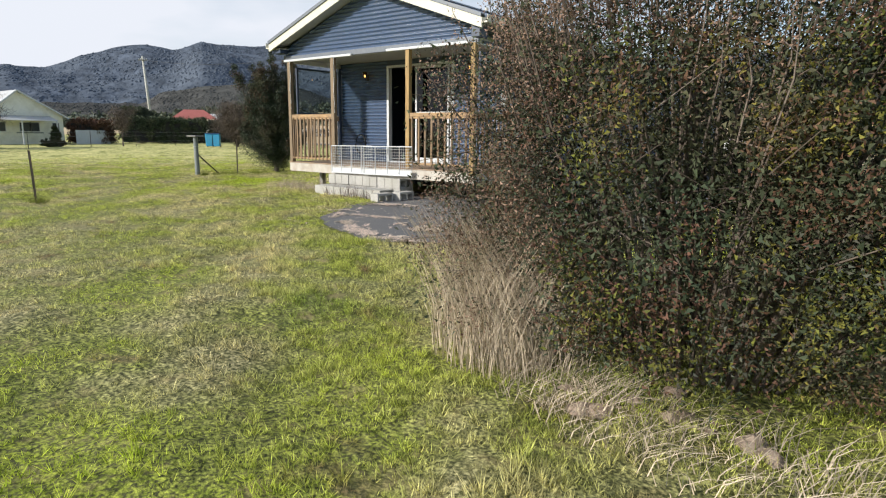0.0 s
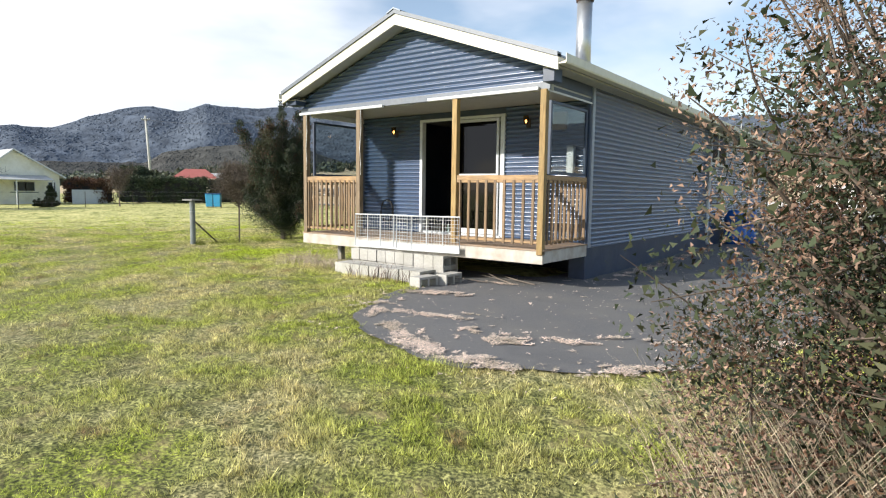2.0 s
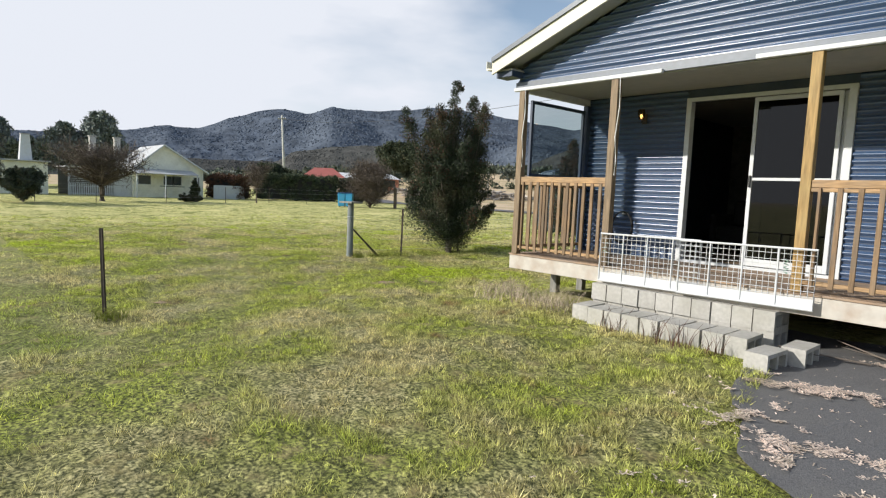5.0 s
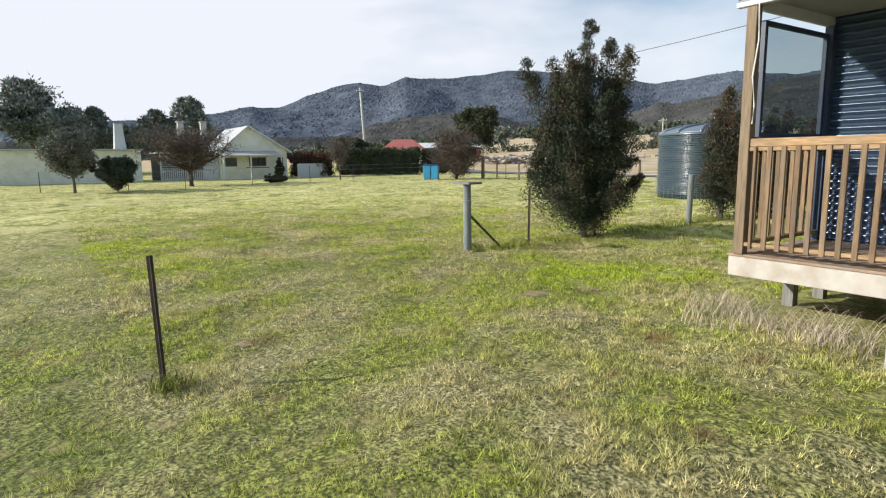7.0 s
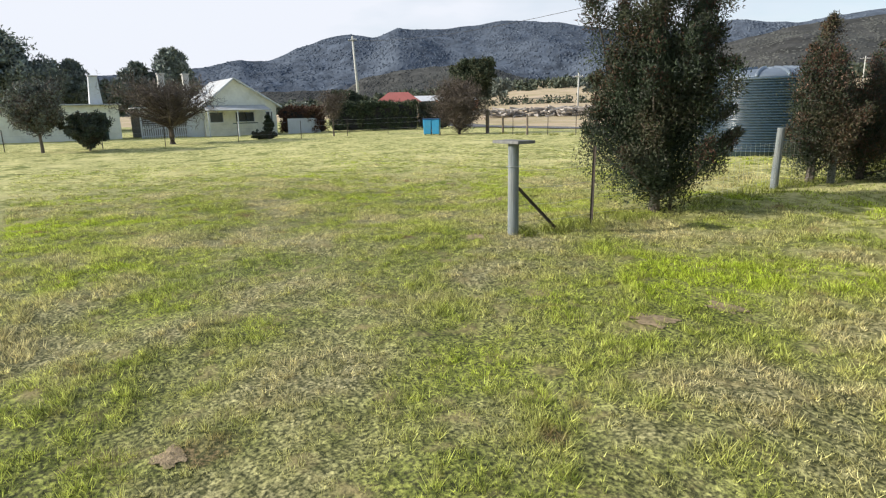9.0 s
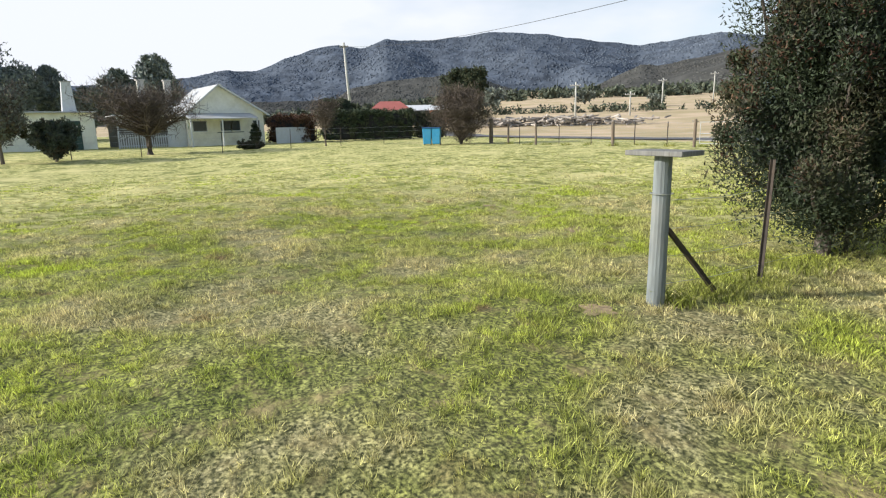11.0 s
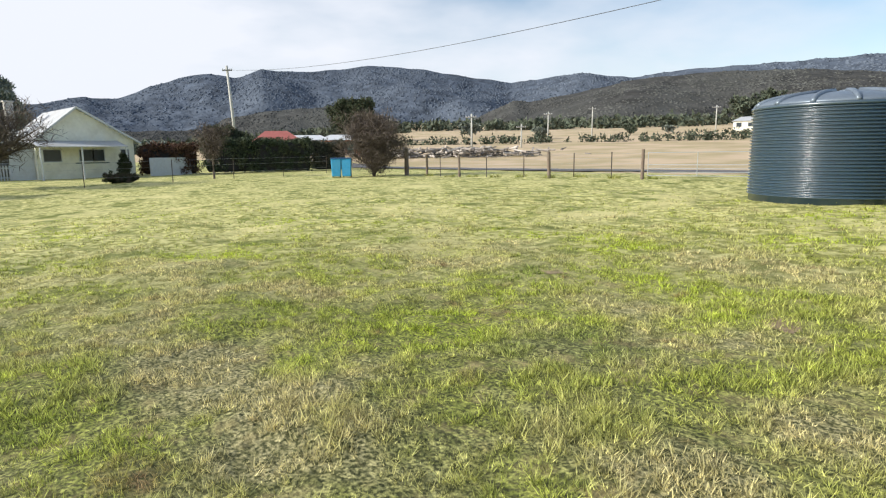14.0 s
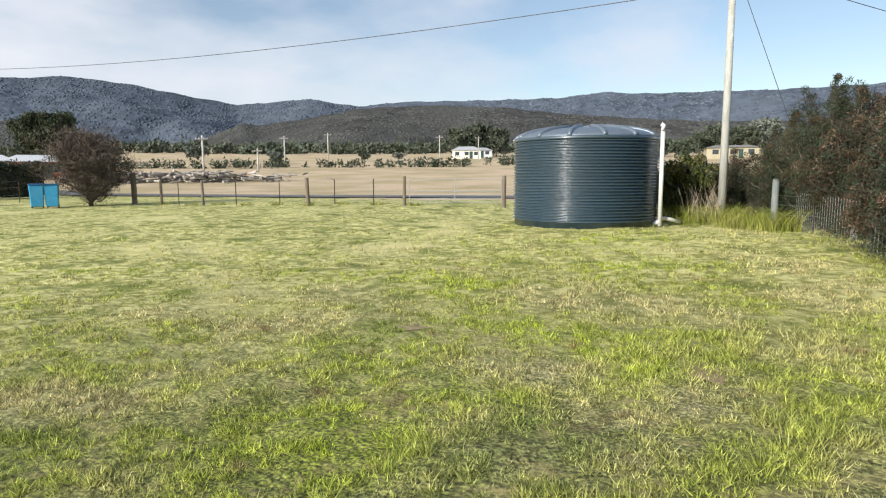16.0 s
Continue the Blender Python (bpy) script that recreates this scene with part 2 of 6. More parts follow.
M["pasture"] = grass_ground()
# gum and far leaves are paled, with distance haze mixed into their colour
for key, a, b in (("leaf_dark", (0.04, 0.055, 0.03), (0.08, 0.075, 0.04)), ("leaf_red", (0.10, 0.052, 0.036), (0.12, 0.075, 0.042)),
                  ("leaf_green", (0.11, 0.12, 0.025), (0.19, 0.15, 0.035)), ("leaf_grey", (0.06, 0.07, 0.055), (0.12, 0.09, 0.06)),
                  ("blade_green", (0.20, 0.23, 0.04), (0.32, 0.31, 0.09)), ("blade_straw", (0.42, 0.37, 0.19), (0.30, 0.28, 0.12)),
                  ("twig", (0.10, 0.08, 0.065), (0.16, 0.13, 0.11)), ("dry_stalk", (0.50, 0.42, 0.32), (0.36, 0.30, 0.22)),
                  ("bark", (0.13, 0.11, 0.095), (0.2, 0.17, 0.14)), ("hedge_leaf", (0.05, 0.07, 0.04), (0.08, 0.09, 0.05)),
                  ("yellow_leaf", (0.35, 0.24, 0.05), (0.25, 0.22, 0.05)), ("far_leaf", (0.17, 0.195, 0.165), (0.19, 0.20, 0.165)), ("far_leaf_dark", (0.075, 0.095, 0.065), (0.11, 0.115, 0.08)), ("bush_brown", (0.27, 0.18, 0.135), (0.15, 0.10, 0.07)), ("hazy_gum_leaf", (0.21, 0.245, 0.22), (0.23, 0.24, 0.21))):
    M[key] = mat(key, a, 0.7, 0, 6, 0.3, b, 1.2, 0.9, 0.0, island=0.35, spec=0.2)


# builders
def part(name, bm, material, parent=None, label="", smooth=False):
    me = bpy.data.meshes.new(name)
    if isinstance(bm, tuple):
        me.from_pydata(*bm)
    else:
        bm.to_mesh(me)
        bm.free()
    if smooth:
        me.polygons.foreach_set("use_smooth", [True] * len(me.polygons))
    me.materials.append(material)
    ob = new(name, me)
    ob.parent = parent
    return tagged(ob, label)


def np_mesh(name, verts, faces, material, parent=None, label="", kind="", smooth=False):
    """A mesh from numpy arrays; all faces have the same number of corners."""
    me = bpy.data.meshes.new(name)
    nf, k = faces.shape
    me.vertices.add(len(verts))
    me.vertices.foreach_set("co", verts.astype(np.float32).ravel())
    me.loops.add(nf * k)
    me.loops.foreach_set("vertex_index", faces.astype(np.int32).ravel())
    me.polygons.add(nf)
    me.polygons.foreach_set("loop_start", np.arange(nf, dtype=np.int32) * k)
    me.polygons.foreach_set("use_smooth", np.full(nf, smooth))
    me.update(calc_edges=True)
    me.materials.append(material)
    ob = new(name, me)
    ob.parent = parent
    return tagged(ob, label, kind=kind)


def thing(name, label, category, at=(0, 0, 0), rz=0, group=""):
    ob = new(name)
    ob.matrix_basis = pose(*at, 0, 0, rz)
    ob.empty_display_size = 0.1
    return tagged(ob, label, category, group)


def boxes(items, bevel=0.0):
    """One mesh of boxes, each (x0, x1, y0, y1, z0, z1), with worn edges."""
    bm = bmesh.new()
    for x0, x1, y0, y1, z0, z1 in items:
        m = Matrix.Translation(((x0 + x1) / 2, (y0 + y1) / 2, (z0 + z1) / 2)) @ Matrix.Diagonal((x1 - x0, y1 - y0, z1 - z0, 1))
        bmesh.ops.create_cube(bm, size=1, matrix=m)
    if bevel:
        bmesh.ops.bevel(bm, geom=bm.edges[:], offset=bevel, segments=1, affect="EDGES")
    return bm


def beam(a, b, w, h, bevel=0.0):
    """A bar from a to b, w wide and h high."""
    a, b = Vector(a), Vector(b)
    bm = boxes([(-w / 2, w / 2, -h / 2, h / 2, 0, (b - a).length)], bevel)
    bm.transform(Matrix.Translation(a) @ (b - a).to_track_quat("Z", "Y").to_matrix().to_4x4())
    return bm


def tube(points, radii, sides=8, cap=True):
    """Vertices and faces of a tapered tube along the points."""
    vs, fs = [], []
    pts = [Vector(p) for p in points]
    for i, p in enumerate(pts):
        d = (pts[min(i + 1, len(pts) - 1)] - pts[max(i - 1, 0)]).normalized()
        q = d.to_track_quat("Z", "Y")
        r = radii[i] if isinstance(radii, (list, tuple)) else radii
        for k in range(sides):
            a = 2 * math.pi * k / sides
            vs.append(tuple(p + q @ Vector((r * math.cos(a), r * math.sin(a), 0))))
    for i in range(len(pts) - 1):
        for k in range(sides):
            a, b = i * sides + k, i * sides + (k + 1) % sides
            fs.append((a, b, b + sides, a + sides))
    if cap:
        fs.append(tuple(range(sides - 1, -1, -1)))
        fs.append(tuple(range(len(vs) - sides, len(vs))))
    return vs, fs


def join(items):
    vs, fs = [], []
    for v, f in items:
        o = len(vs)
        vs += v
        fs += [tuple(i + o for i in face) for face in f]
    return vs, [], fs


def lathe(profile, sides=32):
    """A turned body from (radius, z) pairs."""
    vs, fs = [], []
    for r, z in profile:
        for k in range(sides):
            a = 2 * math.pi * k / sides
            vs.append((r * math.cos(a), r * math.sin(a), z))
    for i in range(len(profile) - 1):
        for k in range(sides):
            a, b = i * sides + k, i * sides + (k + 1) % sides
            fs.append((a, b, b + sides, a + sides))
    fs.append(tuple(range(sides - 1, -1, -1)))
    fs.append(tuple(range(len(vs) - sides, len(vs))))
    return vs, [], fs


def corrugated(origin, along, out, z0, z1, span, pitch=0.076, amp=0.017):
    """A sheet whose ribs run level: span(z) gives where it begins and ends along the wall."""
    vs, fs, o, u, w = [], [], Vector(origin), Vector(along), Vector(out)
    n = int((z1 - z0) / pitch * 8) + 1
    for i in range(n + 1):
        z = z0 + (z1 - z0) * i / n
        a, b = span(z)
        d = amp * math.sin(2 * math.pi * z / pitch)
        for s in (a, b):
            vs.append(tuple(o + u * s + w * d + Vector((0, 0, z))))
        if i:
            fs.append((2 * i - 2, 2 * i - 1, 2 * i + 1, 2 * i))
    return vs, fs


# ground
GROUND_KNOTS = ((0, -3, 0), (-1.3, -0.9, 0.05), (-4.4, -2.1, 0.08), (-3.5, -0.6, 0.06), (-9.58, 0.34, 0.06), (-6.4, -4.6, -0.02),
                (-9.45, 6.05, 0.13), (-21, 19.4, 0.2), (-15.8, 12.9, 0.06), (-12.3, 13.9, 0.06), (-13.7, -0.6, -0.05),
                (-16.5, 8.6, 0.0), (-12.7, 0.6, -0.01), (-15.6, 1.2, -0.04), (-19.9, 13.3, 0.1), (-13.2, 4.2, 0.06),
                (-11.3, 7, 0.09), (-9.5, 10.8, 0.16), (-6.8, -0.9, 0), (-7.3, -3.9, -0.08), (3.2, -6.4, -0.14),
                (6, -8, -0.15), (0.6, -6.2, -0.08), (-37, 18, 0.05), (-31, 0, -0.3), (1, 10, 0.1), (2, 22, 0.12), (-55, 10, -0.1))
_k = np.array(GROUND_KNOTS)


def far_rise(x, y):
    """Beyond the road the paddocks climb to the foot of the hills."""
    r, az = np.hypot(x + 10, y), np.degrees(np.arctan2(x + 10, y))
    slope = 0.05 * np.clip((az + 76) / 30, 0.1, 1) * np.where(az > 60, 0.2, 1)
    return slope * np.maximum(0, r - 55)


def ground_z(x, y):
    x, y = np.asarray(x, float), np.asarray(y, float)
    d = (x[..., None] - _k[:, 0]) ** 2 + (y[..., None] - _k[:, 1]) ** 2
    w = 1 / (d + 0.8) ** 1.5
    near = (w * _k[:, 2]).sum(-1) / w.sum(-1)
    lumps = 0.006 * np.sin(x * 7.3 + 2 * np.sin(y * 3.1)) * np.sin(y * 8.1 + 2 * np.sin(x * 2.7)) + 0.014 * np.sin(x * 2.1 + 1.3 * np.sin(y * 1.7)) * np.sin(y * 2.6 + x * 0.7)
    return near + lumps + far_rise(x, y)


def gz(x, y):
    return float(ground_z(x, y))


def vnoise(x, y, s, seed):
    """Smooth value noise from 0 to 1 with cells of size s."""
    x, y = np.asarray(x, float) / s + seed * 17.3, np.asarray(y, float) / s - seed * 9.1
    i, j = np.floor(x), np.floor(y)
    u, v = x - i, y - j
    u, v = u * u * (3 - 2 * u), v * v * (3 - 2 * v)

    def h(a, b):
        q = np.sin(a * 127.1 + b * 311.7 + seed * 74.7) * 43758.5453
        return q - np.floor(q)
    return (h(i, j) * (1 - u) + h(i + 1, j) * u) * (1 - v) + (h(i, j + 1) * (1 - u) + h(i + 1, j + 1) * u) * v


def turf(x, y):
    """Small hummocks of the sward, none under the drive, the house and the steps."""
    x, y = np.asarray(x, float), np.asarray(y, float)
    off = np.clip((x + 5.3) / 0.6, 0, 1) * np.clip((y + 1.4) / 0.6, 0, 1) * np.clip((10 - x) / 0.5, 0, 1)
    off = np.maximum(off, np.clip((x + 2.4) / 0.6, 0, 1) * np.clip((y + 4.4) / 0.6, 0, 1) * np.clip((10 - x) / 0.5, 0, 1))
    n = 0.050 * (vnoise(x, y, 0.62, 1) - 0.5) + 0.036 * (vnoise(x, y, 0.29, 2) - 0.5) + 0.04 * (vnoise(x, y, 1.6, 3) - 0.5)
    edge = np.interp(x, [-1.5, -1.1, -0.9, -0.4, 0.45, 1.2, 2.0, 2.7, 3.1, 3.35], [-0.3, -2.25, -2.7, -3.1, -3.42, -3.47, -2.97, -2.27, -1.47, 0.5])
    sunk = 0.06 * np.clip((y - edge) / 0.2 - 1.2, 0, 1) * ((x > -1.1) & (x < 3.1) & (y < 19))
    return -sunk + n * (1 - off) * np.clip((60 - np.hypot(x + 8, y)) / 20, 0, 1)


def axis(lo, hi, fine_lo, fine_hi, step):
    a = list(np.arange(fine_lo, fine_hi, step))
    s, v = step, fine_hi
    while v < hi:
        a.append(v)
        s *= 1.12
        v += s
    a.append(hi)
    s, v = step, fine_lo
    while v > lo:
        s *= 1.12
        v -= s
        a.insert(0, v)
    return np.array(a)


WALK_LINE = np.array([(6, -8.6), (3, -7), (0.2, -6.2), (-2.5, -5), (-5.2, -4), (-8.5, -2.3), (-12.8, -1.4)])


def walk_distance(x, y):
    """How far a point lies from the camera's walk across the yard."""
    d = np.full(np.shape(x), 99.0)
    for a, b in zip(WALK_LINE, WALK_LINE[1:]):
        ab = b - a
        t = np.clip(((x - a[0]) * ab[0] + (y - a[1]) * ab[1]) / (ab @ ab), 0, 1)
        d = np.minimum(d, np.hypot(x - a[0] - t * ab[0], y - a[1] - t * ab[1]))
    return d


def build_ground():
    gx, gy = axis(-2500, 2500, -24, 9, 0.13), axis(-2500, 2500, -8, 18, 0.13)
    X, Y = np.meshgrid(gx, gy)
    Z = ground_z(X, Y) + turf(X, Y)
    nx, ny = len(gx), len(gy)
    i = (np.arange(ny - 1)[:, None] * nx + np.arange(nx - 1)).ravel()
    me = bpy.data.meshes.new("ground")
    me.from_pydata(np.stack([X, Y, Z], -1).reshape(-1, 3).tolist(), [], np.stack([i, i + 1, i + nx + 1, i + nx], -1).tolist())
    me.polygons.foreach_set("use_smooth", [True] * len(me.polygons))
    dry = me.attributes.new("dry", "FLOAT", "POINT")
    past = (Y > 25.5 - 0.30 * np.minimum(np.maximum(X, -62) + 21, 0)) | (X < -110)
    dry.data.foreach_set("value", np.where(past, 1.0, 0.0).ravel())
    # the darkened ground fades out nine metres from the camera's walk
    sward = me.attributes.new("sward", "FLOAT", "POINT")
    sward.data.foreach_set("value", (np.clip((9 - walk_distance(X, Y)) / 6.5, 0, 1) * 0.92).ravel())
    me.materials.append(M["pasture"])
    return tagged(new("ground", me), "uneven mown pasture with green and straw-coloured patches", "ground", kind="structure")


build_ground()


def hills(name, label, ridge, dist, deep, colour_a, colour_b, tree, seed):
    """A wooded range whose ridge rises to the given slopes by bearing."""
    az = np.arange(-125, 75, 0.4)
    top = np.interp(az, [r[0] for r in ridge], [r[1] for r in ridge])
    rng = np.random.default_rng(seed)
    top = top + 0.0006 * np.sin(az * 2.1) + 0.0002 * rng.standard_normal(len(az))
    vs, fs, rows = [], [], 26
    for j in range(rows):
        f = j / (rows - 1)
        for a, t in zip(az, top):
            d = dist - deep * (1 - f)
            h = t * dist * (f ** 1.25)
            gully = 1 + 0.05 * math.sin(a * 0.35 + 4 * f + seed) * (1 - f)
            p = Vector((-10 + d * gully * math.sin(radians(a)), d * gully * math.cos(radians(a)), h - 12 * (1 - f)))
            vs.append((p.x, p.y, p.z + (34 * noise.noise(Vector((p.x, p.y, 0)) * 0.004) + 12 * noise.noise(Vector((p.x, p.y, 9)) * 0.015)) * math.sin(math.pi * f) * dist / 1400))
    n = len(az)
    for j in range(rows - 1):
        for i in range(n - 1):
            k = j * n + i
            fs.append((k, k + 1, k + n + 1, k + n))
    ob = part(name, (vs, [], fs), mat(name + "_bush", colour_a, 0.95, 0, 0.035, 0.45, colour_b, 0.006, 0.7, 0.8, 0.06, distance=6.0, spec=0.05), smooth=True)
    tagged(ob, label, "hill", kind="structure")
    # crowns of the woods, thick in some stands and thin on the open spurs
    k = tree
    jj, ii = rng.random(k) ** 0.7 * (rows - 1.01), rng.integers(int(np.searchsorted(az, -92)), int(np.searchsorted(az, 30)), k)
    V = np.array(vs)
    f = (jj - jj.astype(int))[:, None]
    g = rng.random((k, 1))
    a0, b0 = jj.astype(int) * n + ii, (jj.astype(int) + 1) * n + ii
    P = (V[a0] * (1 - g) + V[a0 + 1] * g) * (1 - f) + (V[b0] * (1 - g) + V[b0 + 1] * g) * f
    stand = vnoise(P[:, 0], P[:, 1], 70, seed) * 0.6 + vnoise(P[:, 0], P[:, 1], 23, seed + 1) * 0.4
    P = P[rng.random(k) < np.clip((stand - 0.25) / 0.3, 0.12, 1)]
    k = len(P)
    S = (1.7 + 2.6 * rng.random((k, 1, 1)) ** 1.6) * dist / 1400
    ring = np.array([(math.sin(q) * w, math.cos(q) * w, z) for z, w in ((-0.4, 1.0), (0.2, 0.9)) for q in (0.3, 2.4, 4.5)] + [(0, 0, 0.45)])
    cv = (P[:, None] + ring[None] * S * rng.uniform(0.7, 1.3, (k, 7, 3))).reshape(-1, 3)
    tri = np.array([t for q in range(3) for t in ((q, (q + 1) % 3, 3 + q), ((q + 1) % 3, 3 + (q + 1) % 3, 3 + q), (3 + q, 3 + (q + 1) % 3, 6))])
    cf = (tri[None] + (np.arange(k) * 7)[:, None, None]).reshape(-1, 3)
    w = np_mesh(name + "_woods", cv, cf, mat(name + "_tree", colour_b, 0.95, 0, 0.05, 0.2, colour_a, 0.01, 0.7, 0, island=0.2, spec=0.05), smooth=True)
    tagged(w, "dark eucalyptus woods on the distant hills", "forest", kind="stuff")


RIDGE = ((-125, 0.08), (-95, 0.055), (-82, 0.062), (-76.4, 0.073), (-73.1, 0.085), (-70.8, 0.0825), (-68.4, 0.10), (-66, 0.115), (-63.6, 0.1245), (-61.2, 0.118),
         (-59, 0.132), (-56, 0.129), (-53.1, 0.132), (-49, 0.1405), (-44.5, 0.134), (-40.2, 0.121), (-36, 0.1105), (-30, 0.1225),
         (-25.5, 0.1115), (-21.2, 0.1195), (-15.2, 0.1205), (-6.5, 0.122), (-2.8, 0.129), (0.5, 0.124), (6, 0.122), (11, 0.119), (45, 0.11), (75, 0.10))
# blue-grey colours here hold the haze of distance over the far range
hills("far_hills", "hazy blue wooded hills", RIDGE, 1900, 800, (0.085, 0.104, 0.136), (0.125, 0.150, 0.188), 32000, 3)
NEAR_RIDGE = ((-125, 0.02), (-64, 0.04), (-62.5, 0.057), (-58.4, 0.07), (-52, 0.078), (-47, 0.05), (-44.7, 0.03), (-39.6, 0.0555), (-36, 0.083), (-34.7, 0.080), (-30, 0.093),
              (-25, 0.110), (-21.6, 0.112), (-18.7, 0.1145), (-12, 0.11), (-5, 0.095), (5, 0.08), (30, 0.06), (75, 0.05))
hills("near_hills", "lower wooded slopes in front of the hills", NEAR_RIDGE, 1000, 450, (0.064, 0.064, 0.062), (0.096, 0.100, 0.094), 28000, 5)


# driveway of worn asphalt
def build_driveway():
    edge = [(-1.5, -0.2), (-1.5, -1.5), (-1.1, -2.2), (-0.9, -2.7), (-0.4, -3.12), (0.45, -3.45), (1.2, -3.5), (2.0, -3.0), (2.7, -2.3), (3.1, -1.5), (3.35, 0.5),
            (3.6, 5), (3.7, 12), (4.2, 19), (9, 20.5), (9, 25), (-9, 25), (-9, 20.5), (-0.2, 19), (0.0, 14), (-0.6, 1.2), (-2.2, 1.0)]
    bm = bmesh.new()
    ring = []
    for i, (x, y) in enumerate(edge):
        x2, y2 = edge[(i + 1) % len(edge)]
        k = max(1, int(math.hypot(x2 - x, y2 - y) / 0.12))
        for s in range(k):
            px, py = x + (x2 - x) * s / k, y + (y2 - y) * s / k
            j = 0.07 * noise.noise(Vector((px * 3, py * 3, 0))) + 0.03 * noise.noise(Vector((px * 11, py * 11, 4)))
            ring.append(bm.verts.new((px + j, py + j, 0)))
    f = bm.faces.new(ring)
    bmesh.ops.triangulate(bm, faces=[f])
    for k in range(28):
        bmesh.ops.bisect_plane(bm, geom=bm.verts[:] + bm.edges[:] + bm.faces[:], plane_co=(0, -4 + k, 0), plane_no=(0, 1, 0))
    for k in range(14):
        bmesh.ops.bisect_plane(bm, geom=bm.verts[:] + bm.edges[:] + bm.faces[:], plane_co=(-8 + k * 1.2, 0, 0), plane_no=(1, 0, 0))
    bmesh.ops.triangulate(bm, faces=bm.faces[:])
    for v in bm.verts:
        v.co.z = gz(v.co.x, v.co.y) + 0.02
    tagged(part("driveway", bm, M["asphalt"]), "cracked grey asphalt drive littered with dry needles", "driveway", kind="structure")


build_driveway()

# the blue house
HX0, HX1, HY0, HY1, FLOOR, EAVE, APEX = -5.0, 0.0, 1.5, 16.6, 0.62, 3.075, 4.065
house = thing("house", "small gabled house of dark blue corrugated iron with timber deck", "house", (0, 0, 0))
MIDX = -2.52


def roof_z(x):
    return APEX - (APEX - EAVE) * abs(x - MIDX) / (0.28 - MIDX if x > MIDX else MIDX + 5.30)


def wall(name, rects, axis_y, at0, at1, label=""):
    """Framed wall with openings: rects (a0, a1, z0, z1) along x, or along y where axis_y."""
    its = [((at0, at1, a, b, c, d) if axis_y else (a, b, at0, at1, c, d)) for a, b, c, d in rects]
    return part(name, boxes(its), M["blue_trim"], house, label or "dark blue wall")


DX0, DX1, DZ1 = -3.43, -1.62, 2.70
wall("front_wall", [(HX0, DX0, 0.6, 3.0), (DX1, HX1 - 0.1, 0.6, 3.0), (DX0, DX1, DZ1, 3.0)], False, 1.51, 1.6)
wall("side_wall", [(1.51, 8.5, 0.6, 3.05), (8.5, 10.4, 0.6, 2.2), (10.4, 13.1, 0.6, 3.05), (13.1, 15.1, 0.6, 1.65), (13.1, 15.1, 2.9, 3.05),
                   (15.1, HY1, 0.6, 3.05)], True, -0.1, -0.012)
wall("left_wall", [(1.6, HY1, 0.6, 3.05)], True, HX0, HX0 + 0.1)
wall("back_wall", [(HX0 + 0.1, HX1 - 0.1, 0.6, 3.05)], False, HY1 - 0.1, HY1)
part("inner_floor", boxes([(HX0 + 0.1, HX1 - 0.1, 1.6, HY1 - 0.1, 0.56, 0.62)]), M["deck_wood"], house, "dark timber floor inside")
part("inner_ceiling", boxes([(HX0 + 0.1, HX1 - 0.1, 1.6, HY1 - 0.1, 2.96, 3.0)]), M["soffit"], house)
# the dark grey carries the deep shade of the room
part("partition", boxes([(HX0 + 0.1, HX1 - 0.1, 6.4, 6.5, 0.62, 2.96)]), mat("shaded_inner_wall", (0.18, 0.17, 0.16), 0.8), house, "inner wall with the room's deep shade in its colour")


def sheet(name, o, al, out, z0, z1, spans, label):
    part(name, join([corrugated(o, al, out, z0, z1, s) for s in spans]), M["blue_iron"], house, label, smooth=True)


sheet("side_cladding", (0.0, 0, 0), (0, 1, 0), (1, 0, 0), 0.56, 2.2, [lambda z: (1.52, 8.38)], "dark blue corrugated iron side wall")
sheet("side_cladding", (0.0, 0, 0), (0, 1, 0), (1, 0, 0), 2.2, 3.06, [lambda z: (1.52, 8.38)], "dark blue corrugated iron side wall")
sheet("side_cladding", (0.0, 0, 0), (0, 1, 0), (1, 0, 0), 0.56, 1.62, [lambda z: (8.46, 16.6)], "dark blue corrugated iron side wall")
sheet("side_cladding", (0.0, 0, 0), (0, 1, 0), (1, 0, 0), 1.62, 2.2, [lambda z: (8.46, 13.05)], "dark blue corrugated iron side wall")
sheet("side_cladding", (0.0, 0, 0), (0, 1, 0), (1, 0, 0), 1.62, 3.06, [lambda z: (15.15, 16.6)], "dark blue corrugated iron side wall")
sheet("side_cladding", (0.0, 0, 0), (0, 1, 0), (1, 0, 0), 2.2, 3.06, [lambda z: (10.45, 13.05)], "dark blue corrugated iron side wall")
sheet("deck_wall_cladding", (0, 1.497, 0), (1, 0, 0), (0, -1, 0), 0.64, 2.98, [lambda z: (HX0 + 0.02, DX0 - 0.03)], "dark blue corrugated iron wall behind the deck")
sheet("deck_wall_cladding", (0, 1.497, 0), (1, 0, 0), (0, -1, 0), 0.64, 2.98, [lambda z: (DX1 + 0.05, -0.06)], "dark blue corrugated iron wall behind the deck")
sheet("left_cladding", (HX0 - 0.012, 0, 0), (0, 1, 0), (-1, 0, 0), 0.56, 3.0, [lambda z: (1.5, HY1)], "dark blue corrugated iron wall")


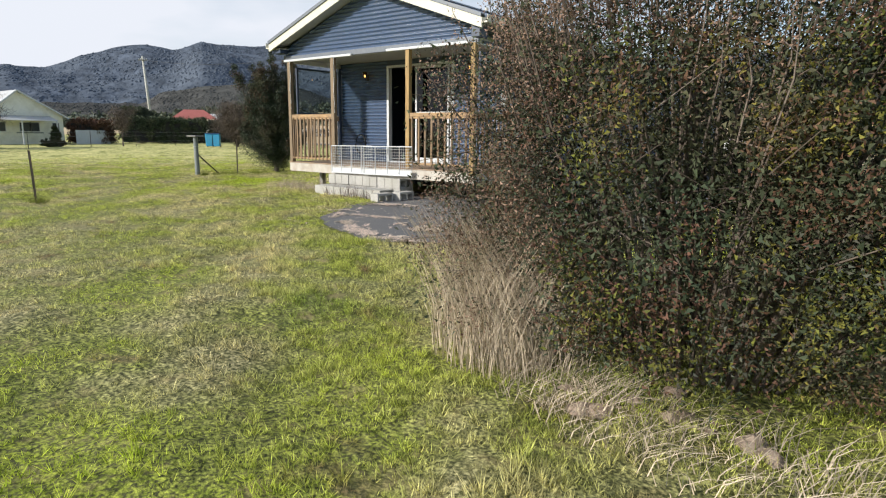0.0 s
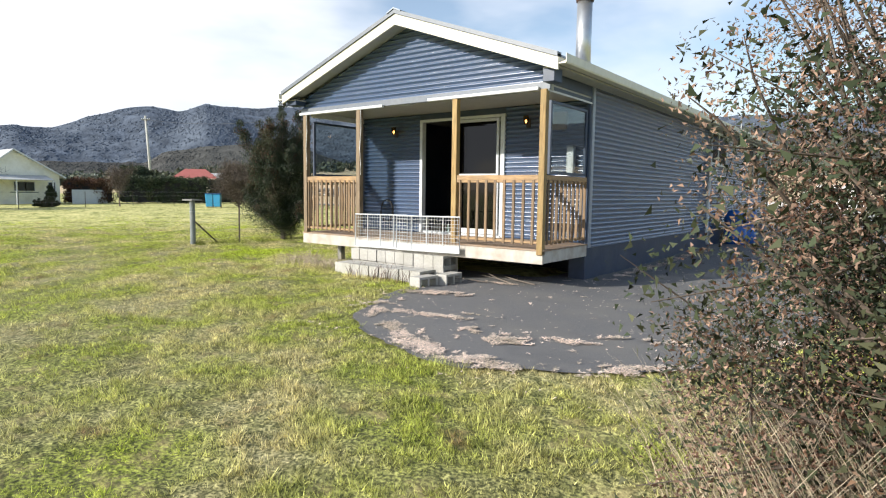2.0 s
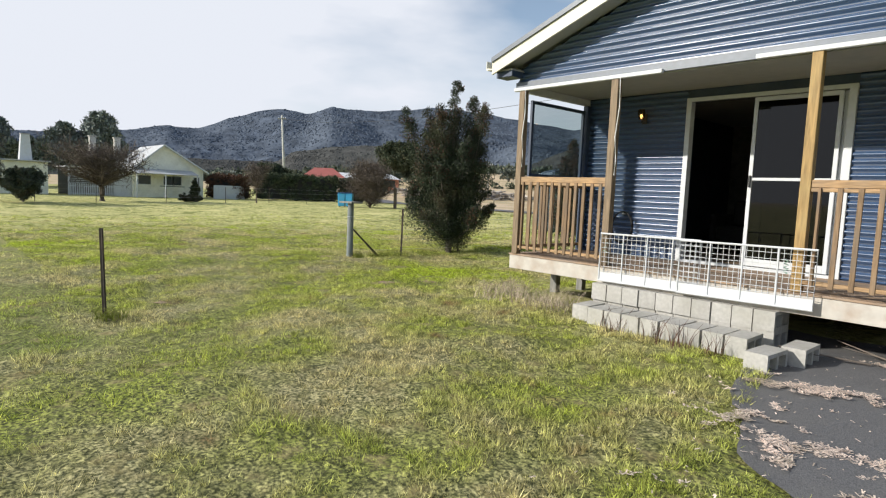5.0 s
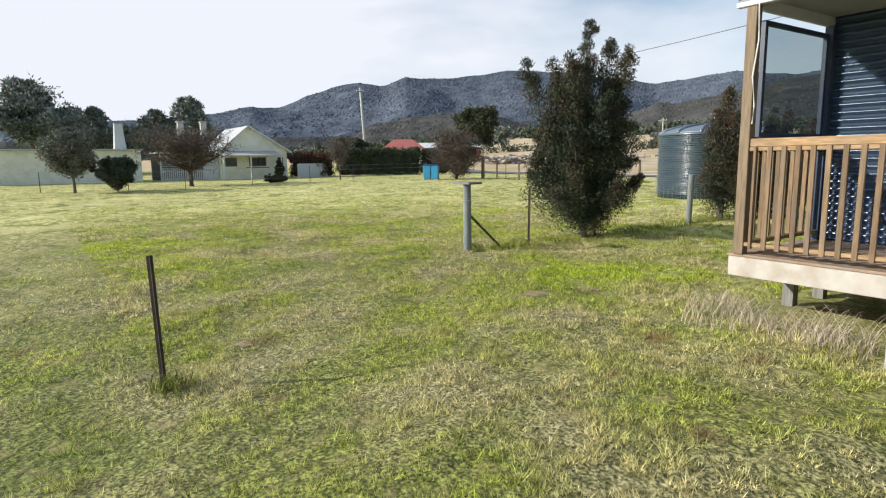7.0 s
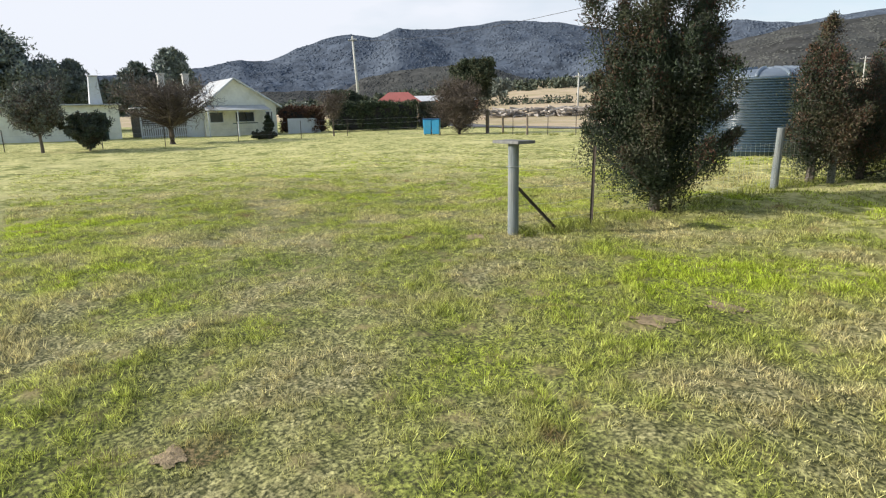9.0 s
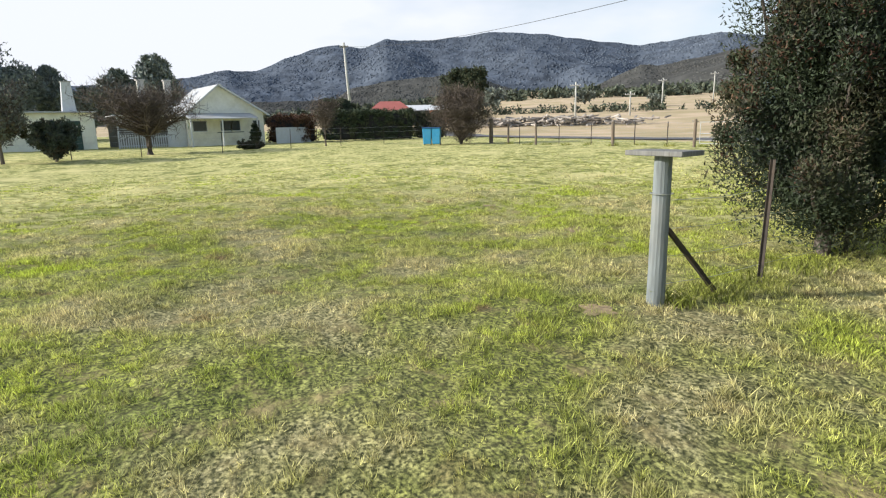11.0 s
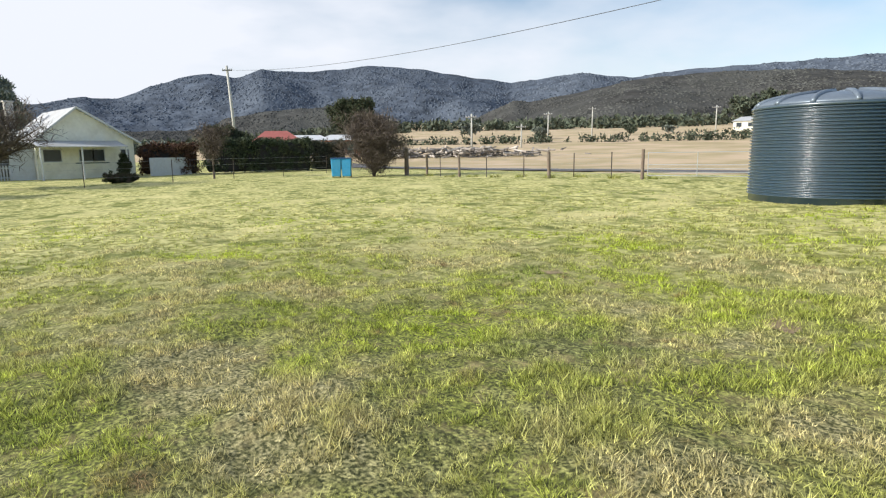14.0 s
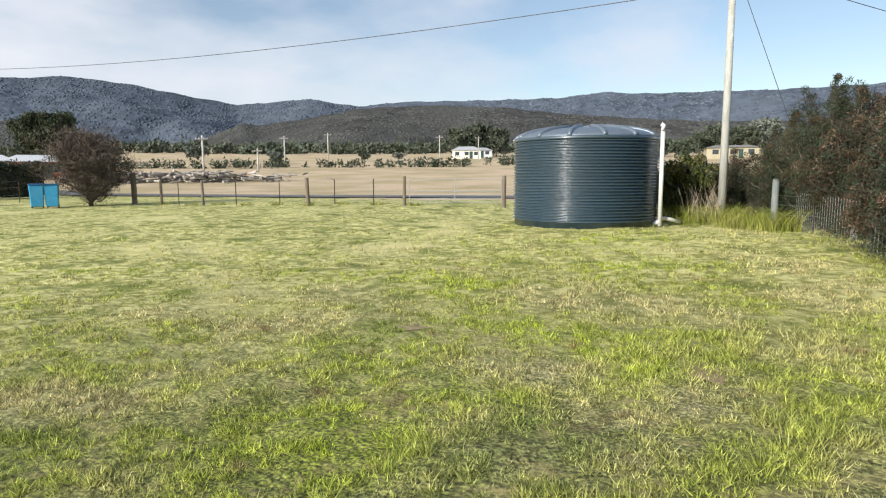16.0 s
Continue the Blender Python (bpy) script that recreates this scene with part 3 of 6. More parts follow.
part("gable_wall", ([(-5.08, 0.05, 2.88), (0.03, 0.05, 2.88), (0.03, 0.05, 3.03), (MIDX, 0.05, 4.0), (-5.08, 0.05, 3.03),
                     (-5.08, 0.12, 2.88), (0.03, 0.12, 2.88), (0.03, 0.12, 3.03), (MIDX, 0.12, 4.0), (-5.08, 0.12, 3.03)], [],
                    [(0, 1, 2, 3, 4), (9, 8, 7, 6, 5), (0, 5, 6, 1), (1, 6, 7, 2), (2, 7, 8, 3), (3, 8, 9, 4), (4, 9, 5, 0)]), M["blue_trim"], house)
sheet("gable_cladding", (0, 0.035, 0), (1, 0, 0), (0, -1, 0), 2.90, 4.01,
      [lambda z: (max(-5.10, MIDX - (4.01 - z) * 2.72), min(0.03, MIDX + (4.01 - z) * 2.72))], "dark blue corrugated iron gable")
part("gable_trim", boxes([(-5.12, 0.03, 0.0, 0.032, 2.80, 2.90)], 0.004), M["cap_grey"], house, "pale blue metal strip under the gable")
part("beam", boxes([(-5.04, 0.02, 0.045, 0.125, 2.79, 2.875)]), M["soffit"], house, "pale lintel over the deck")
for xa, xb, z in ((-5.10, -3.0, 2.775), (-2.05, -0.12, 2.79)):
    part("blind_track", boxes([(xa, xb, -0.06, -0.004, z, z + 0.045)], 0.006), M["white_paint"], house, "white blind track with end caps")
part("deck_ceiling", boxes([(-5.0, -0.02, 0.13, 1.5, 2.86, 2.885)]), M["soffit"], house, "pale ceiling over the deck")
part("side_beam", boxes([(-5.0, -4.96, 0.13, 1.49, 2.76, 2.855)]), M["white_paint"], house, "white beam at the deck's side")
part("side_beam", boxes([(-0.05, -0.005, 0.13, 1.49, 2.79, 2.855)]), M["blue_trim"], house, "dark blue beam at the deck's side")
part("drip_strip", boxes([(-0.004, 0.008, 0.0, 1.49, 2.775, 2.80)]), M["white_paint"], house, "thin white strip at the deck's side")
part("side_fascia_wall", boxes([(-0.045, -0.006, 0.13, 1.5, 2.888, 3.06)]), M["blue_trim"], house)


def slab(xa, za, xb, zb, y0, y1, t):
    return [(xa, y0, za), (xb, y0, zb), (xb, y0, zb - t), (xa, y0, za - t), (xa, y1, za), (xb, y1, zb), (xb, y1, zb - t), (xa, y1, za - t)], \
           [(0, 3, 2, 1), (4, 5, 6, 7), (0, 1, 5, 4), (1, 2, 6, 5), (2, 3, 7, 6), (3, 0, 4, 7)]


XL, XR = -5.30, 0.28
part("roof", join([slab(XL, roof_z(XL) + 0.10, MIDX, APEX + 0.10, -0.30, HY1 + 0.25, 0.03), slab(MIDX, APEX + 0.10, XR, roof_z(XR) + 0.10, -0.30, HY1 + 0.25, 0.03)]),
     M["grey_flashing"], house, "grey iron roof")
part("barge_cap", join([slab(XL, roof_z(XL) + 0.125, MIDX, APEX + 0.125, -0.315, -0.20, 0.06), slab(MIDX, APEX + 0.125, XR, roof_z(XR) + 0.125, -0.315, -0.20, 0.06)]),
     M["cap_grey"], house, "grey barge capping")
part("barge_board", join([slab(XL, roof_z(XL) + 0.07, MIDX, APEX + 0.06, -0.29, -0.262, 0.16), slab(MIDX, APEX + 0.06, XR, roof_z(XR) + 0.06, -0.29, -0.262, 0.16)]),
     M["cream_fascia"], house, "cream barge board")
part("eave_lining", join([slab(XL, roof_z(XL) + 0.0, MIDX, APEX - 0.05, -0.26, 0.03, 0.02), slab(MIDX, APEX - 0.05, XR, roof_z(XR) + 0.0, -0.26, 0.03, 0.02)]),
     M["soffit"], house, "pale eave lining")
part("ridge_cap", join([slab(MIDX - 0.14, APEX + 0.09, MIDX, APEX + 0.15, -0.33, HY1 + 0.25, 0.02), slab(MIDX, APEX + 0.15, MIDX + 0.14, APEX + 0.09, -0.33, HY1 + 0.25, 0.02)]),
     M["grey_flashing"], house, "grey ridge capping")
part("side_soffit", boxes([(0.02, XR - 0.03, -0.2, HY1 + 0.2, 3.03, 3.05), (XL + 0.03, HX0 - 0.02, -0.2, HY1 + 0.2, 3.03, 3.05)]), M["soffit"], house, "pale soffit")
gutter_prof = [(0, 0.12), (0, 0), (0.115, 0), (0.125, 0.02), (0.125, 0.12), (0.115, 0.12), (0.115, 0.03), (0.01, 0.01)]
for x0, sgn in ((XR - 0.01, 1), (XL + 0.01, -1)):
    gv = [(x0 + sgn * a, y, 3.05 + b) for y in (-0.28, HY1 + 0.25) for a, b in gutter_prof]
    gf = [(i, (i + 1) % 8, 8 + (i + 1) % 8, 8 + i) for i in range(8)] + [tuple(range(7, -1, -1)), tuple(range(8, 16))]
    part("gutter", (gv, [], gf), M["cream_fascia"], house, "cream metal gutter")
for x0, x1, z0, z1 in ((0.02, 0.19, 2.86, 3.03), (-5.3, -5.02, 2.95, 3.03)):
    part("bird_box", boxes([(x0, x1, -0.2, 0.02, z0, z1)], 0.005), M["blue_trim"], house, "dark blue eave end")
part("plinth", boxes([(-0.09, -0.03, 1.52, HY1 - 0.05, -0.05, 0.56)]), M["blue_trim"], house, "dark blue base boards")
part("front_plinth", boxes([(-0.30, -0.03, 1.44, 1.515, -0.05, 0.56)]), M["blue_trim"], house, "dark blue base board at the corner")
for y0, y1, x0, x1 in ((1.44, 1.53, -0.02, 0.022), (HY1 - 0.05, HY1 + 0.02, -0.05, 0.022)):
    part("corner_trim", boxes([(x0, x1, y0, y1, 0.56, 3.03)], 0.004), M["grey_flashing"], house, "pale corner flashing")
dv = tube([(0.07, 8.42, 3.05), (0.07, 8.42, 0.35), (0.11, 8.42, 0.2)], 0.04, 10)
part("downpipe", join([dv]), M["white_paint"], house, "white downpipe", True)
dv = tube([(0.32, 16.5, 3.05), (0.3, 16.5, 2.95), (0.08, 16.5, 2.8), (0.08, 16.5, 0.1)], 0.04, 10)
part("downpipe", join([dv]), M["white_paint"], house, "white downpipe", True)


def side_window(y0, y1, z0, z1, label):
    w = part("window", boxes([(-0.03, 0.03, y0, y0 + 0.06, z0, z1), (-0.03, 0.03, y1 - 0.06, y1, z0, z1), (-0.03, 0.03, y0 + 0.06, y1 - 0.06, z0, z0 + 0.05),
                              (-0.03, 0.03, y0 + 0.06, y1 - 0.06, z1 - 0.05, z1), (-0.025, 0.02, (y0 + y1) / 2 - 0.02, (y0 + y1) / 2 + 0.02, z0 + 0.05, z1 - 0.05)], 0.004),
             M["white_paint"], house, label)
    part("pane", boxes([(-0.01, -0.004, y0 + 0.06, (y0 + y1) / 2 - 0.02, z0 + 0.05, z1 - 0.05)]), M["dark_glass"], w)
    part("pane", boxes([(-0.01, -0.004, (y0 + y1) / 2 + 0.02, y1 - 0.06, z0 + 0.05, z1 - 0.05)]), M["dark_glass"], w)
    part("sill", boxes([(0.031, 0.06, y0 - 0.02, y1 + 0.02, z0 - 0.03, z0 + 0.01)], 0.004), M["white_paint"], w)


side_window(8.52, 10.38, 2.2, 3.02, "white-framed high side window")
side_window(13.1, 15.1, 1.65, 2.9, "white-framed side window")

# sliding door, its left half slid open
YD = 1.50
df = part("door_frame", boxes([(DX0 - 0.03, DX0 + 0.035, YD - 0.03, YD + 0.08, 0.63, DZ1), (DX1 - 0.035, DX1 + 0.045, YD - 0.03, YD + 0.08, 0.63, DZ1),
                               (DX0 - 0.03, DX1 + 0.045, YD - 0.03, YD + 0.08, DZ1, DZ1 + 0.05), (DX0, DX1, YD - 0.03, YD + 0.08, 0.622, 0.66)], 0.003),
          M["white_paint"], house, "white aluminium door frame")


def leaf(name, x0, x1, y, bar=None, label=""):
    z0, z1, s = 0.67, DZ1 - 0.01, 0.045
    its = [(x0, x0 + s, y, y + 0.03, z0, z1), (x1 - s, x1, y, y + 0.03, z0, z1), (x0 + s, x1 - s, y, y + 0.03, z0, z0 + 0.09), (x0 + s, x1 - s, y, y + 0.03, z1 - 0.05, z1)]
    if bar:
        its.append((x0 + s, x1 - s, y, y + 0.03, bar, bar + 0.035))
    d = part(name, boxes(its, 0.003), M["white_paint"], house, label)
    part("pane", boxes([(x0 + s, x1 - s, y + 0.012, y + 0.018, z0 + 0.09, z1 - 0.05)]), M["dark_glass"], d)
    part("handle", boxes([(x0 + 0.01, x0 + 0.035, y - 0.025, y - 0.002, 1.62, 1.76)], 0.004), M["black"], d, "black door latch")


leaf("screen_door", -2.62, -1.70, YD - 0.022, 1.70, "white-framed dark fly screen door")
leaf("sliding_door", -2.50, DX1 - 0.04, YD + 0.03, None, "white-framed sliding glass door")
shade = thing("ceiling_lamp", "round white glass ceiling lamp", "lamp", (-2.15, 3.0, 2.96))
part("shade", lathe([(0.001, -0.16), (0.08, -0.15), (0.14, -0.11), (0.165, -0.05), (0.15, -0.02)], 20), M["white_paint"], shade, "", True)
part("base", lathe([(0.12, -0.02), (0.12, 0)], 16), M["steel"], shade)
sofa = thing("sofa", "dark sofa standing inside the door", "sofa", (-3.0, 4.0, 0.62))
part("seat", boxes([(-0.9, 0.9, -0.4, 0.4, 0.1, 0.42)], 0.04), M["dark"], sofa)
part("backrest", boxes([(-0.9, 0.9, 0.25, 0.45, 0.42, 0.85)], 0.04), M["dark"], sofa)
for x in (-1.0, 0.9):
    part("armrest", boxes([(x, x + 0.1, -0.4, 0.45, 0.08, 0.62)], 0.03), M["dark"], sofa)
for x in (-0.85, 0.85):
    for y in (-0.35, 0.35):
        part("foot", boxes([(x - 0.03, x + 0.03, y - 0.03, y + 0.03, 0, 0.1)]), M["dark"], sofa)


wardrobe = thing("inner_door", "dark panel door with pale frame inside the room", "door", (-2.62, 4.6, 0.62))
part("panel", boxes([(-0.02, 0.46, 0, 0.03, 0.03, 1.9)], 0.005), M["grey_flashing"], wardrobe)
part("frame", boxes([(-0.1, -0.022, -0.02, 0.03, 0, 1.98), (0.462, 0.56, -0.02, 0.03, 0, 1.98), (-0.022, 0.462, -0.02, 0.03, 1.91, 1.98)]), M["white_paint"], wardrobe, "pale door frame")
for x, y0, z0, ln in ((-4.90, -0.055, 2.78, 1.0), (-3.50, -0.055, 2.78, 1.1)):
    c = thing("cord", "thin pale cord hanging at the verandah post", "cord", (x, y0, z0), group="cords on the verandah posts")
    part("strand", join([tube([(0, 0, 0), (0.02, -0.01, -ln * 0.3), (-0.02, 0, -ln * 0.6), (0.015, -0.01, -ln * 0.85), (0.0, 0, -ln)], 0.006, 6)]), M["pvc"], c)
hose = thing("hose", "dark hose looped on the deck wall", "hose", (-4.25, 1.47, 0.64))
part("coil", join([tube([(0.16 * math.sin(a), -0.03 - 0.004 * a, 0.38 + 0.22 * math.cos(a)) for a in np.linspace(0, 11, 30)], 0.012, 6)]), M["black"], hose)
part("hook", boxes([(-0.02, 0.02, -0.05, 0, 0.56, 0.6)], 0.004), M["steel"], hose)


# deck
part("deck_fascia", boxes([(-5.06, 0.0, -0.02, 0.012, 0.42, 0.60)], 0.004), M["fascia_worn"], house, "white deck edge board with rust streaks")
part("deck_fascia", boxes([(-0.03, 0.0, 0.014, 1.43, 0.43, 0.60)], 0.004), M["fascia_worn"], house, "white deck edge board")
part("deck_fascia", boxes([(-5.06, -5.03, 0.014, 1.43, 0.43, 0.60)], 0.004), M["fascia_worn"], house, "white deck edge board")
for i in range(16):
    y = -0.03 + i * 0.0955
    part("board", boxes([(-5.07 + 0.01 * (i % 3), 0.01, y, y + 0.088, 0.602, 0.625)], 0.003), M["deck_wood"], house)
for i in range(9):
    part("joist", boxes([(-4.9 + i * 0.59, -4.86 + i * 0.59, 0.03, 1.5, 0.46, 0.6)]), M["grey_wood"], house)
for x in (-4.85, -3.2):
    for y in (0.75, 1.38):
        part("stump", boxes([(x - 0.05, x + 0.05, y - 0.05, y + 0.05, -0.1, 0.46)]), M["grey_wood"], house, "short timber stump under the deck")
# near-black panel set back below the floor to act as its shade
part("underfloor", boxes([(-4.9, -0.1, 2.6, 2.66, -0.2, 0.56)]), M["dark"], house, "black panel painted as the shade under the house")
for x in (-4.965, -3.575, -1.525, -0.045):
    part("post", boxes([(x - 0.045, x + 0.045, -0.045, 0.043, 0.55 if x > -0.1 else 0.626, 2.80)], 0.004), M["post_wood" if x > -2 else "post_grey"], house, "square timber verandah post")
for x in (-4.965, -0.045):
    part("post", boxes([(x - 0.04, x + 0.04, 1.39, 1.47, 0.626, 2.76)], 0.004), M["blue_trim"], house, "dark blue wall post")


def railing(a, b, n, label):
    a, b = Vector(a), Vector(b)
    d = (b - a).normalized()
    r = part("railing", beam(a + Vector((0, 0, 1.02)), b + Vector((0, 0, 1.02)), 0.06, 0.07, 0.004), M["rail_wood"], house, label)
    part("lower_rail", beam(a + Vector((0, 0, 0.12)), b + Vector((0, 0, 0.12)), 0.07, 0.035, 0.004), M["rail_wood"], r)
    part("upper_rail", beam(a + Vector((0, 0, 0.965)), b + Vector((0, 0, 0.965)), 0.065, 0.035, 0.004), M["rail_wood"], r)
    out = Vector((d.y, -d.x, 0)) * 0.032
    for i in range(n):
        p = a + (b - a) * ((i + 0.5) / n) + out + Vector((0, 0, 0.085))
        lean = Vector((0.004 * math.sin(i * 7.3), 0, 0))
        part("baluster", beam(p, p + lean + Vector((0, 0, 0.90)), 0.024, 0.042, 0.003), M["baluster_wood"], r)


railing((-4.92, 0, 0.6), (-3.62, 0, 0.6), 11, "weathered timber railing")
railing((-1.48, 0, 0.6), (-0.09, 0, 0.6), 9, "weathered timber railing")
railing((-0.045, 0.05, 0.6), (-0.045, 1.38, 0.6), 10, "timber railing at the deck's side")
railing((-4.965, 1.38, 0.6), (-4.965, 0.05, 0.6), 10, "timber railing at the deck's side")


def screen(x, label):
    y0, y1, z0, z1 = 0.16, 1.36, 1.67, 2.68
    w = part("wind_screen", boxes([(x - 0.02, x + 0.02, y0, y0 + 0.045, z0, z1), (x - 0.02, x + 0.02, y1 - 0.045, y1, z0, z1),
                                   (x - 0.02, x + 0.02, y0 + 0.045, y1 - 0.045, z0, z0 + 0.04), (x - 0.02, x + 0.02, y0 + 0.045, y1 - 0.045, z1 - 0.04, z1)], 0.003),
             M["blue_trim"], house, label)
    part("pane", boxes([(x - 0.003, x + 0.003, y0 + 0.045, y1 - 0.045, z0 + 0.04, z1 - 0.04)]), M["glass"], w)


screen(-4.965, "clear glass screen in a dark frame")
screen(-0.045, "clear glass screen in a dark frame")


def wall_lamp(x, z):
    t = thing("wall_lamp", "small brass wall lantern with a clear glass shade", "wall lamp", (x, 1.485, z), group="wall lamps on the deck")
    part("backplate", boxes([(-0.04, 0.04, -0.02, 0.0, -0.07, 0.07)], 0.008), M["black"], t)
    part("arm", join([tube([(0, -0.02, -0.03), (0, -0.07, -0.06), (0, -0.1, -0.02)], 0.008, 6)]), M["black"], t)
    part("glass_shade", lathe([(0.03, -0.02), (0.05, 0.06), (0.045, 0.12)], 12), M["amber"], t).location = (0, -0.1, 0)
    part("bulb", lathe([(0.005, 0.0), (0.018, 0.02), (0.018, 0.045), (0.005, 0.06)], 10), BULB, t, "lit warm bulb").location = (0, -0.1, 0)


M["amber"] = glass_mat("amber", (1.0, 0.7, 0.35), 0.05, 0.6)
BULB = mat("bulb", (0.9, 0.8, 0.5), 0.3)
BULB.node_tree.nodes["Principled BSDF"].inputs["Emission Color"].default_value = (1, 0.75, 0.4, 1)
BULB.node_tree.nodes["Principled BSDF"].inputs["Emission Strength"].default_value = 4
wall_lamp(-4.05, 2.52)
wall_lamp(-1.12, 2.55)
meter = thing("meter_box", "brown wooden board hung on the blue wall", "board", (-0.62, 1.48, 2.42))
part("box", boxes([(-0.2, 0.2, -0.06, 0, 0, 0.28)], 0.006), M["post_grey"], meter)
for q in (-0.16, 0.12):
    part("bracket", boxes([(q, q + 0.04, -0.03, 0, -0.03, 0)]), M["black"], meter)
small = thing("side_box", "small white box on the deck wall", "box", (-0.32, 1.48, 1.72))
part("case", boxes([(-0.06, 0.06, -0.09, 0, 0, 0.42)], 0.01), M["white_paint"], small)
part("lid", boxes([(-0.065, 0.065, -0.1, 0, 0.424, 0.44)], 0.004), M["grey_flashing"], small)

flue = thing("chimney", "galvanised flue pipe with a rusty cowl", "chimney", (-1.04, 3.31, 3.55))
part("pipe", lathe([(0.14, 0), (0.14, 1.42)], 24), M["steel"], flue, "galvanised pipe", True)
part("collar", lathe([(0.16, 1.40), (0.165, 1.43), (0.11, 1.56), (0.09, 1.62)], 24), M["rusty"], flue, "rusty collar", True)
part("cowl", lathe([(0.20, 1.70), (0.20, 1.715), (0.05, 1.77), (0.01, 1.78)], 24), M["rusty"], flue, "rusty cowl", True)
for k in range(3):
    a = k * 2.09
    part("strut", beam((0.085 * math.cos(a), 0.085 * math.sin(a), 1.6), (0.1 * math.cos(a), 0.1 * math.sin(a), 1.71), 0.012, 0.012), M["rusty"], flue)
part("flashing", lathe([(0.24, -0.02), (0.2, 0.12), (0.13, 0.2)], 20), M["grey_flashing"], flue)
ant = thing("antenna", "thin roof bracket with a drooping black cable", "antenna", (0.2, 11.0, 3.22))
part("rod", join([tube([(0, 0, -0.1), (0, 0, 0.32), (0.04, 0, 0.4)], 0.012, 6), tube([(-0.08, 0, 0.38), (0.12, 0, 0.42)], 0.01, 6)]), M["steel"], ant)
part("cable", join([tube([(0, 0, 0.05), (0.2, -0.5, -0.05), (0.24, -1.2, -0.2), (0.2, -1.9, -0.9), (0.12, -2.3, -1.6), (0.05, -2.5, -2.0)], 0.011, 5)]), M["black"], ant)


# white gate of welded mesh, two panels overlapping
def mesh_panel(name, x0, x1, zl, zr, h, y, label):
    g = thing(name, label, "gate", (x0, y, 0), group="white mesh panels across the steps")
    w = x1 - x0

    def zz(x):
        return zl + (zr - zl) * x / w
    part("frame", join([tube([(0, 0, zz(0)), (w, 0, zz(w)), (w, 0, zz(w) + h), (0, 0, zz(0) + h), (0, 0, zz(0))], 0.012, 6)]), M["white_paint"], g)
    part("sheet", ([(0, 0.006, zz(0)), (w, 0.006, zz(w)), (w, 0.006, zz(w) + 0.1), (0, 0.006, zz(0) + 0.1),
                    (0, 0.002, zz(0)), (w, 0.002, zz(w)), (w, 0.002, zz(w) + 0.1), (0, 0.002, zz(0) + 0.1)], [],
                   [(0, 1, 2, 3), (7, 6, 5, 4), (0, 4, 5, 1), (3, 2, 6, 7), (0, 3, 7, 4), (1, 5, 6, 2)]), M["white_paint"], g, "white lower strip")
    n = max(2, int(w / 0.27))
    for i in range(1, n):
        x = w * i / n
        part("bar", join([tube([(x, 0, zz(x)), (x, 0, zz(x) + h)], 0.009, 6)]), M["white_paint"], g)
    ws = []
    k = int(w / 0.055)
    for i in range(1, k):
        x = w * i / k
        ws.append(tube([(x, 0.012, zz(x) + 0.05), (x + 0.004 * math.sin(i * 5), 0.012, zz(x) + h * 0.5), (x, 0.012, zz(x) + h)], 0.0028, 4))
    for j in range(1, 10):
        z = h * j / 10
        ws.append(tube([(0, 0.014, zz(0) + z), (w / 2, 0.014, zz(w / 2) + z + 0.004 * math.sin(j * 3)), (w, 0.014, zz(w) + z)], 0.0028, 4))
    part("wire_mesh", join(ws), M["white_paint"], g, "white welded wire")


mesh_panel("mesh_gate", -3.60, -2.42, 0.455, 0.47, 0.55, -0.075, "white steel panel of welded mesh on the deck edge")
mesh_panel("mesh_gate", -2.62, -1.35, 0.465, 0.485, 0.545, -0.105, "white steel panel of welded mesh overlapping another")
for x in (-3.55, -1.62):
    tie = thing("rope_tie", "knotted pale green twine", "twine", (x, -0.02, 0.78))
    part("knot", join([tube([(0.02 * math.sin(k * 2.1), 0.02 * math.cos(k * 1.7) - 0.02, 0.012 * k) for k in range(12)], 0.006, 5)]), mat("twine", (0.35, 0.5, 0.42), 0.9), tie)


# concrete block steps
def block_mesh():
    """A hollow block, 190 x 390 x 190, its two cores running across."""
    bm = bmesh.new()
    W, L, H = 0.19, 0.388, 0.188
    ys = [0, 0.035, 0.177, 0.212, 0.353, L]
    zs = [0, 0.035, 0.153, H]
    for j in range(5):
        for k in range(3):
            core = j in (1, 3) and k == 1
            if not core:
                for x, flip in ((0, True), (W, False)):
                    q = [bm.verts.new((x, ys[a], zs[b])) for a, b in ((j, k), (j + 1, k), (j + 1, k + 1), (j, k + 1))]
                    bm.faces.new(q[::-1] if flip else q)
            else:
                a0, a1, b0, b1 = ys[j], ys[j + 1], zs[k], zs[k + 1]
                for (p, q) in (((a0, b0), (a1, b0)), ((a1, b0), (a1, b1)), ((a1, b1), (a0, b1)), ((a0, b1), (a0, b0))):
                    bm.faces.new([bm.verts.new(v) for v in ((0, *p), (W, *p), (W, *q), (0, *q))])
    for p, q in (((0, 0), (0, H)), ((L, H), (L, 0)), ((0, H), (L, H)), ((L, 0), (0, 0))):
        bm.faces.new([bm.verts.new(v) for v in ((0, *p), (W, *p), (W, *q), (0, *q))])
    bmesh.ops.remove_doubles(bm, verts=bm.verts[:], dist=0.0005)
    bmesh.ops.recalc_face_normals(bm, faces=bm.faces[:])
    me = bpy.data.meshes.new("concrete_block")
    bm.to_mesh(me)
    bm.free()
    me.materials.append(M["concrete"])
    return me


BLOCK = block_mesh()


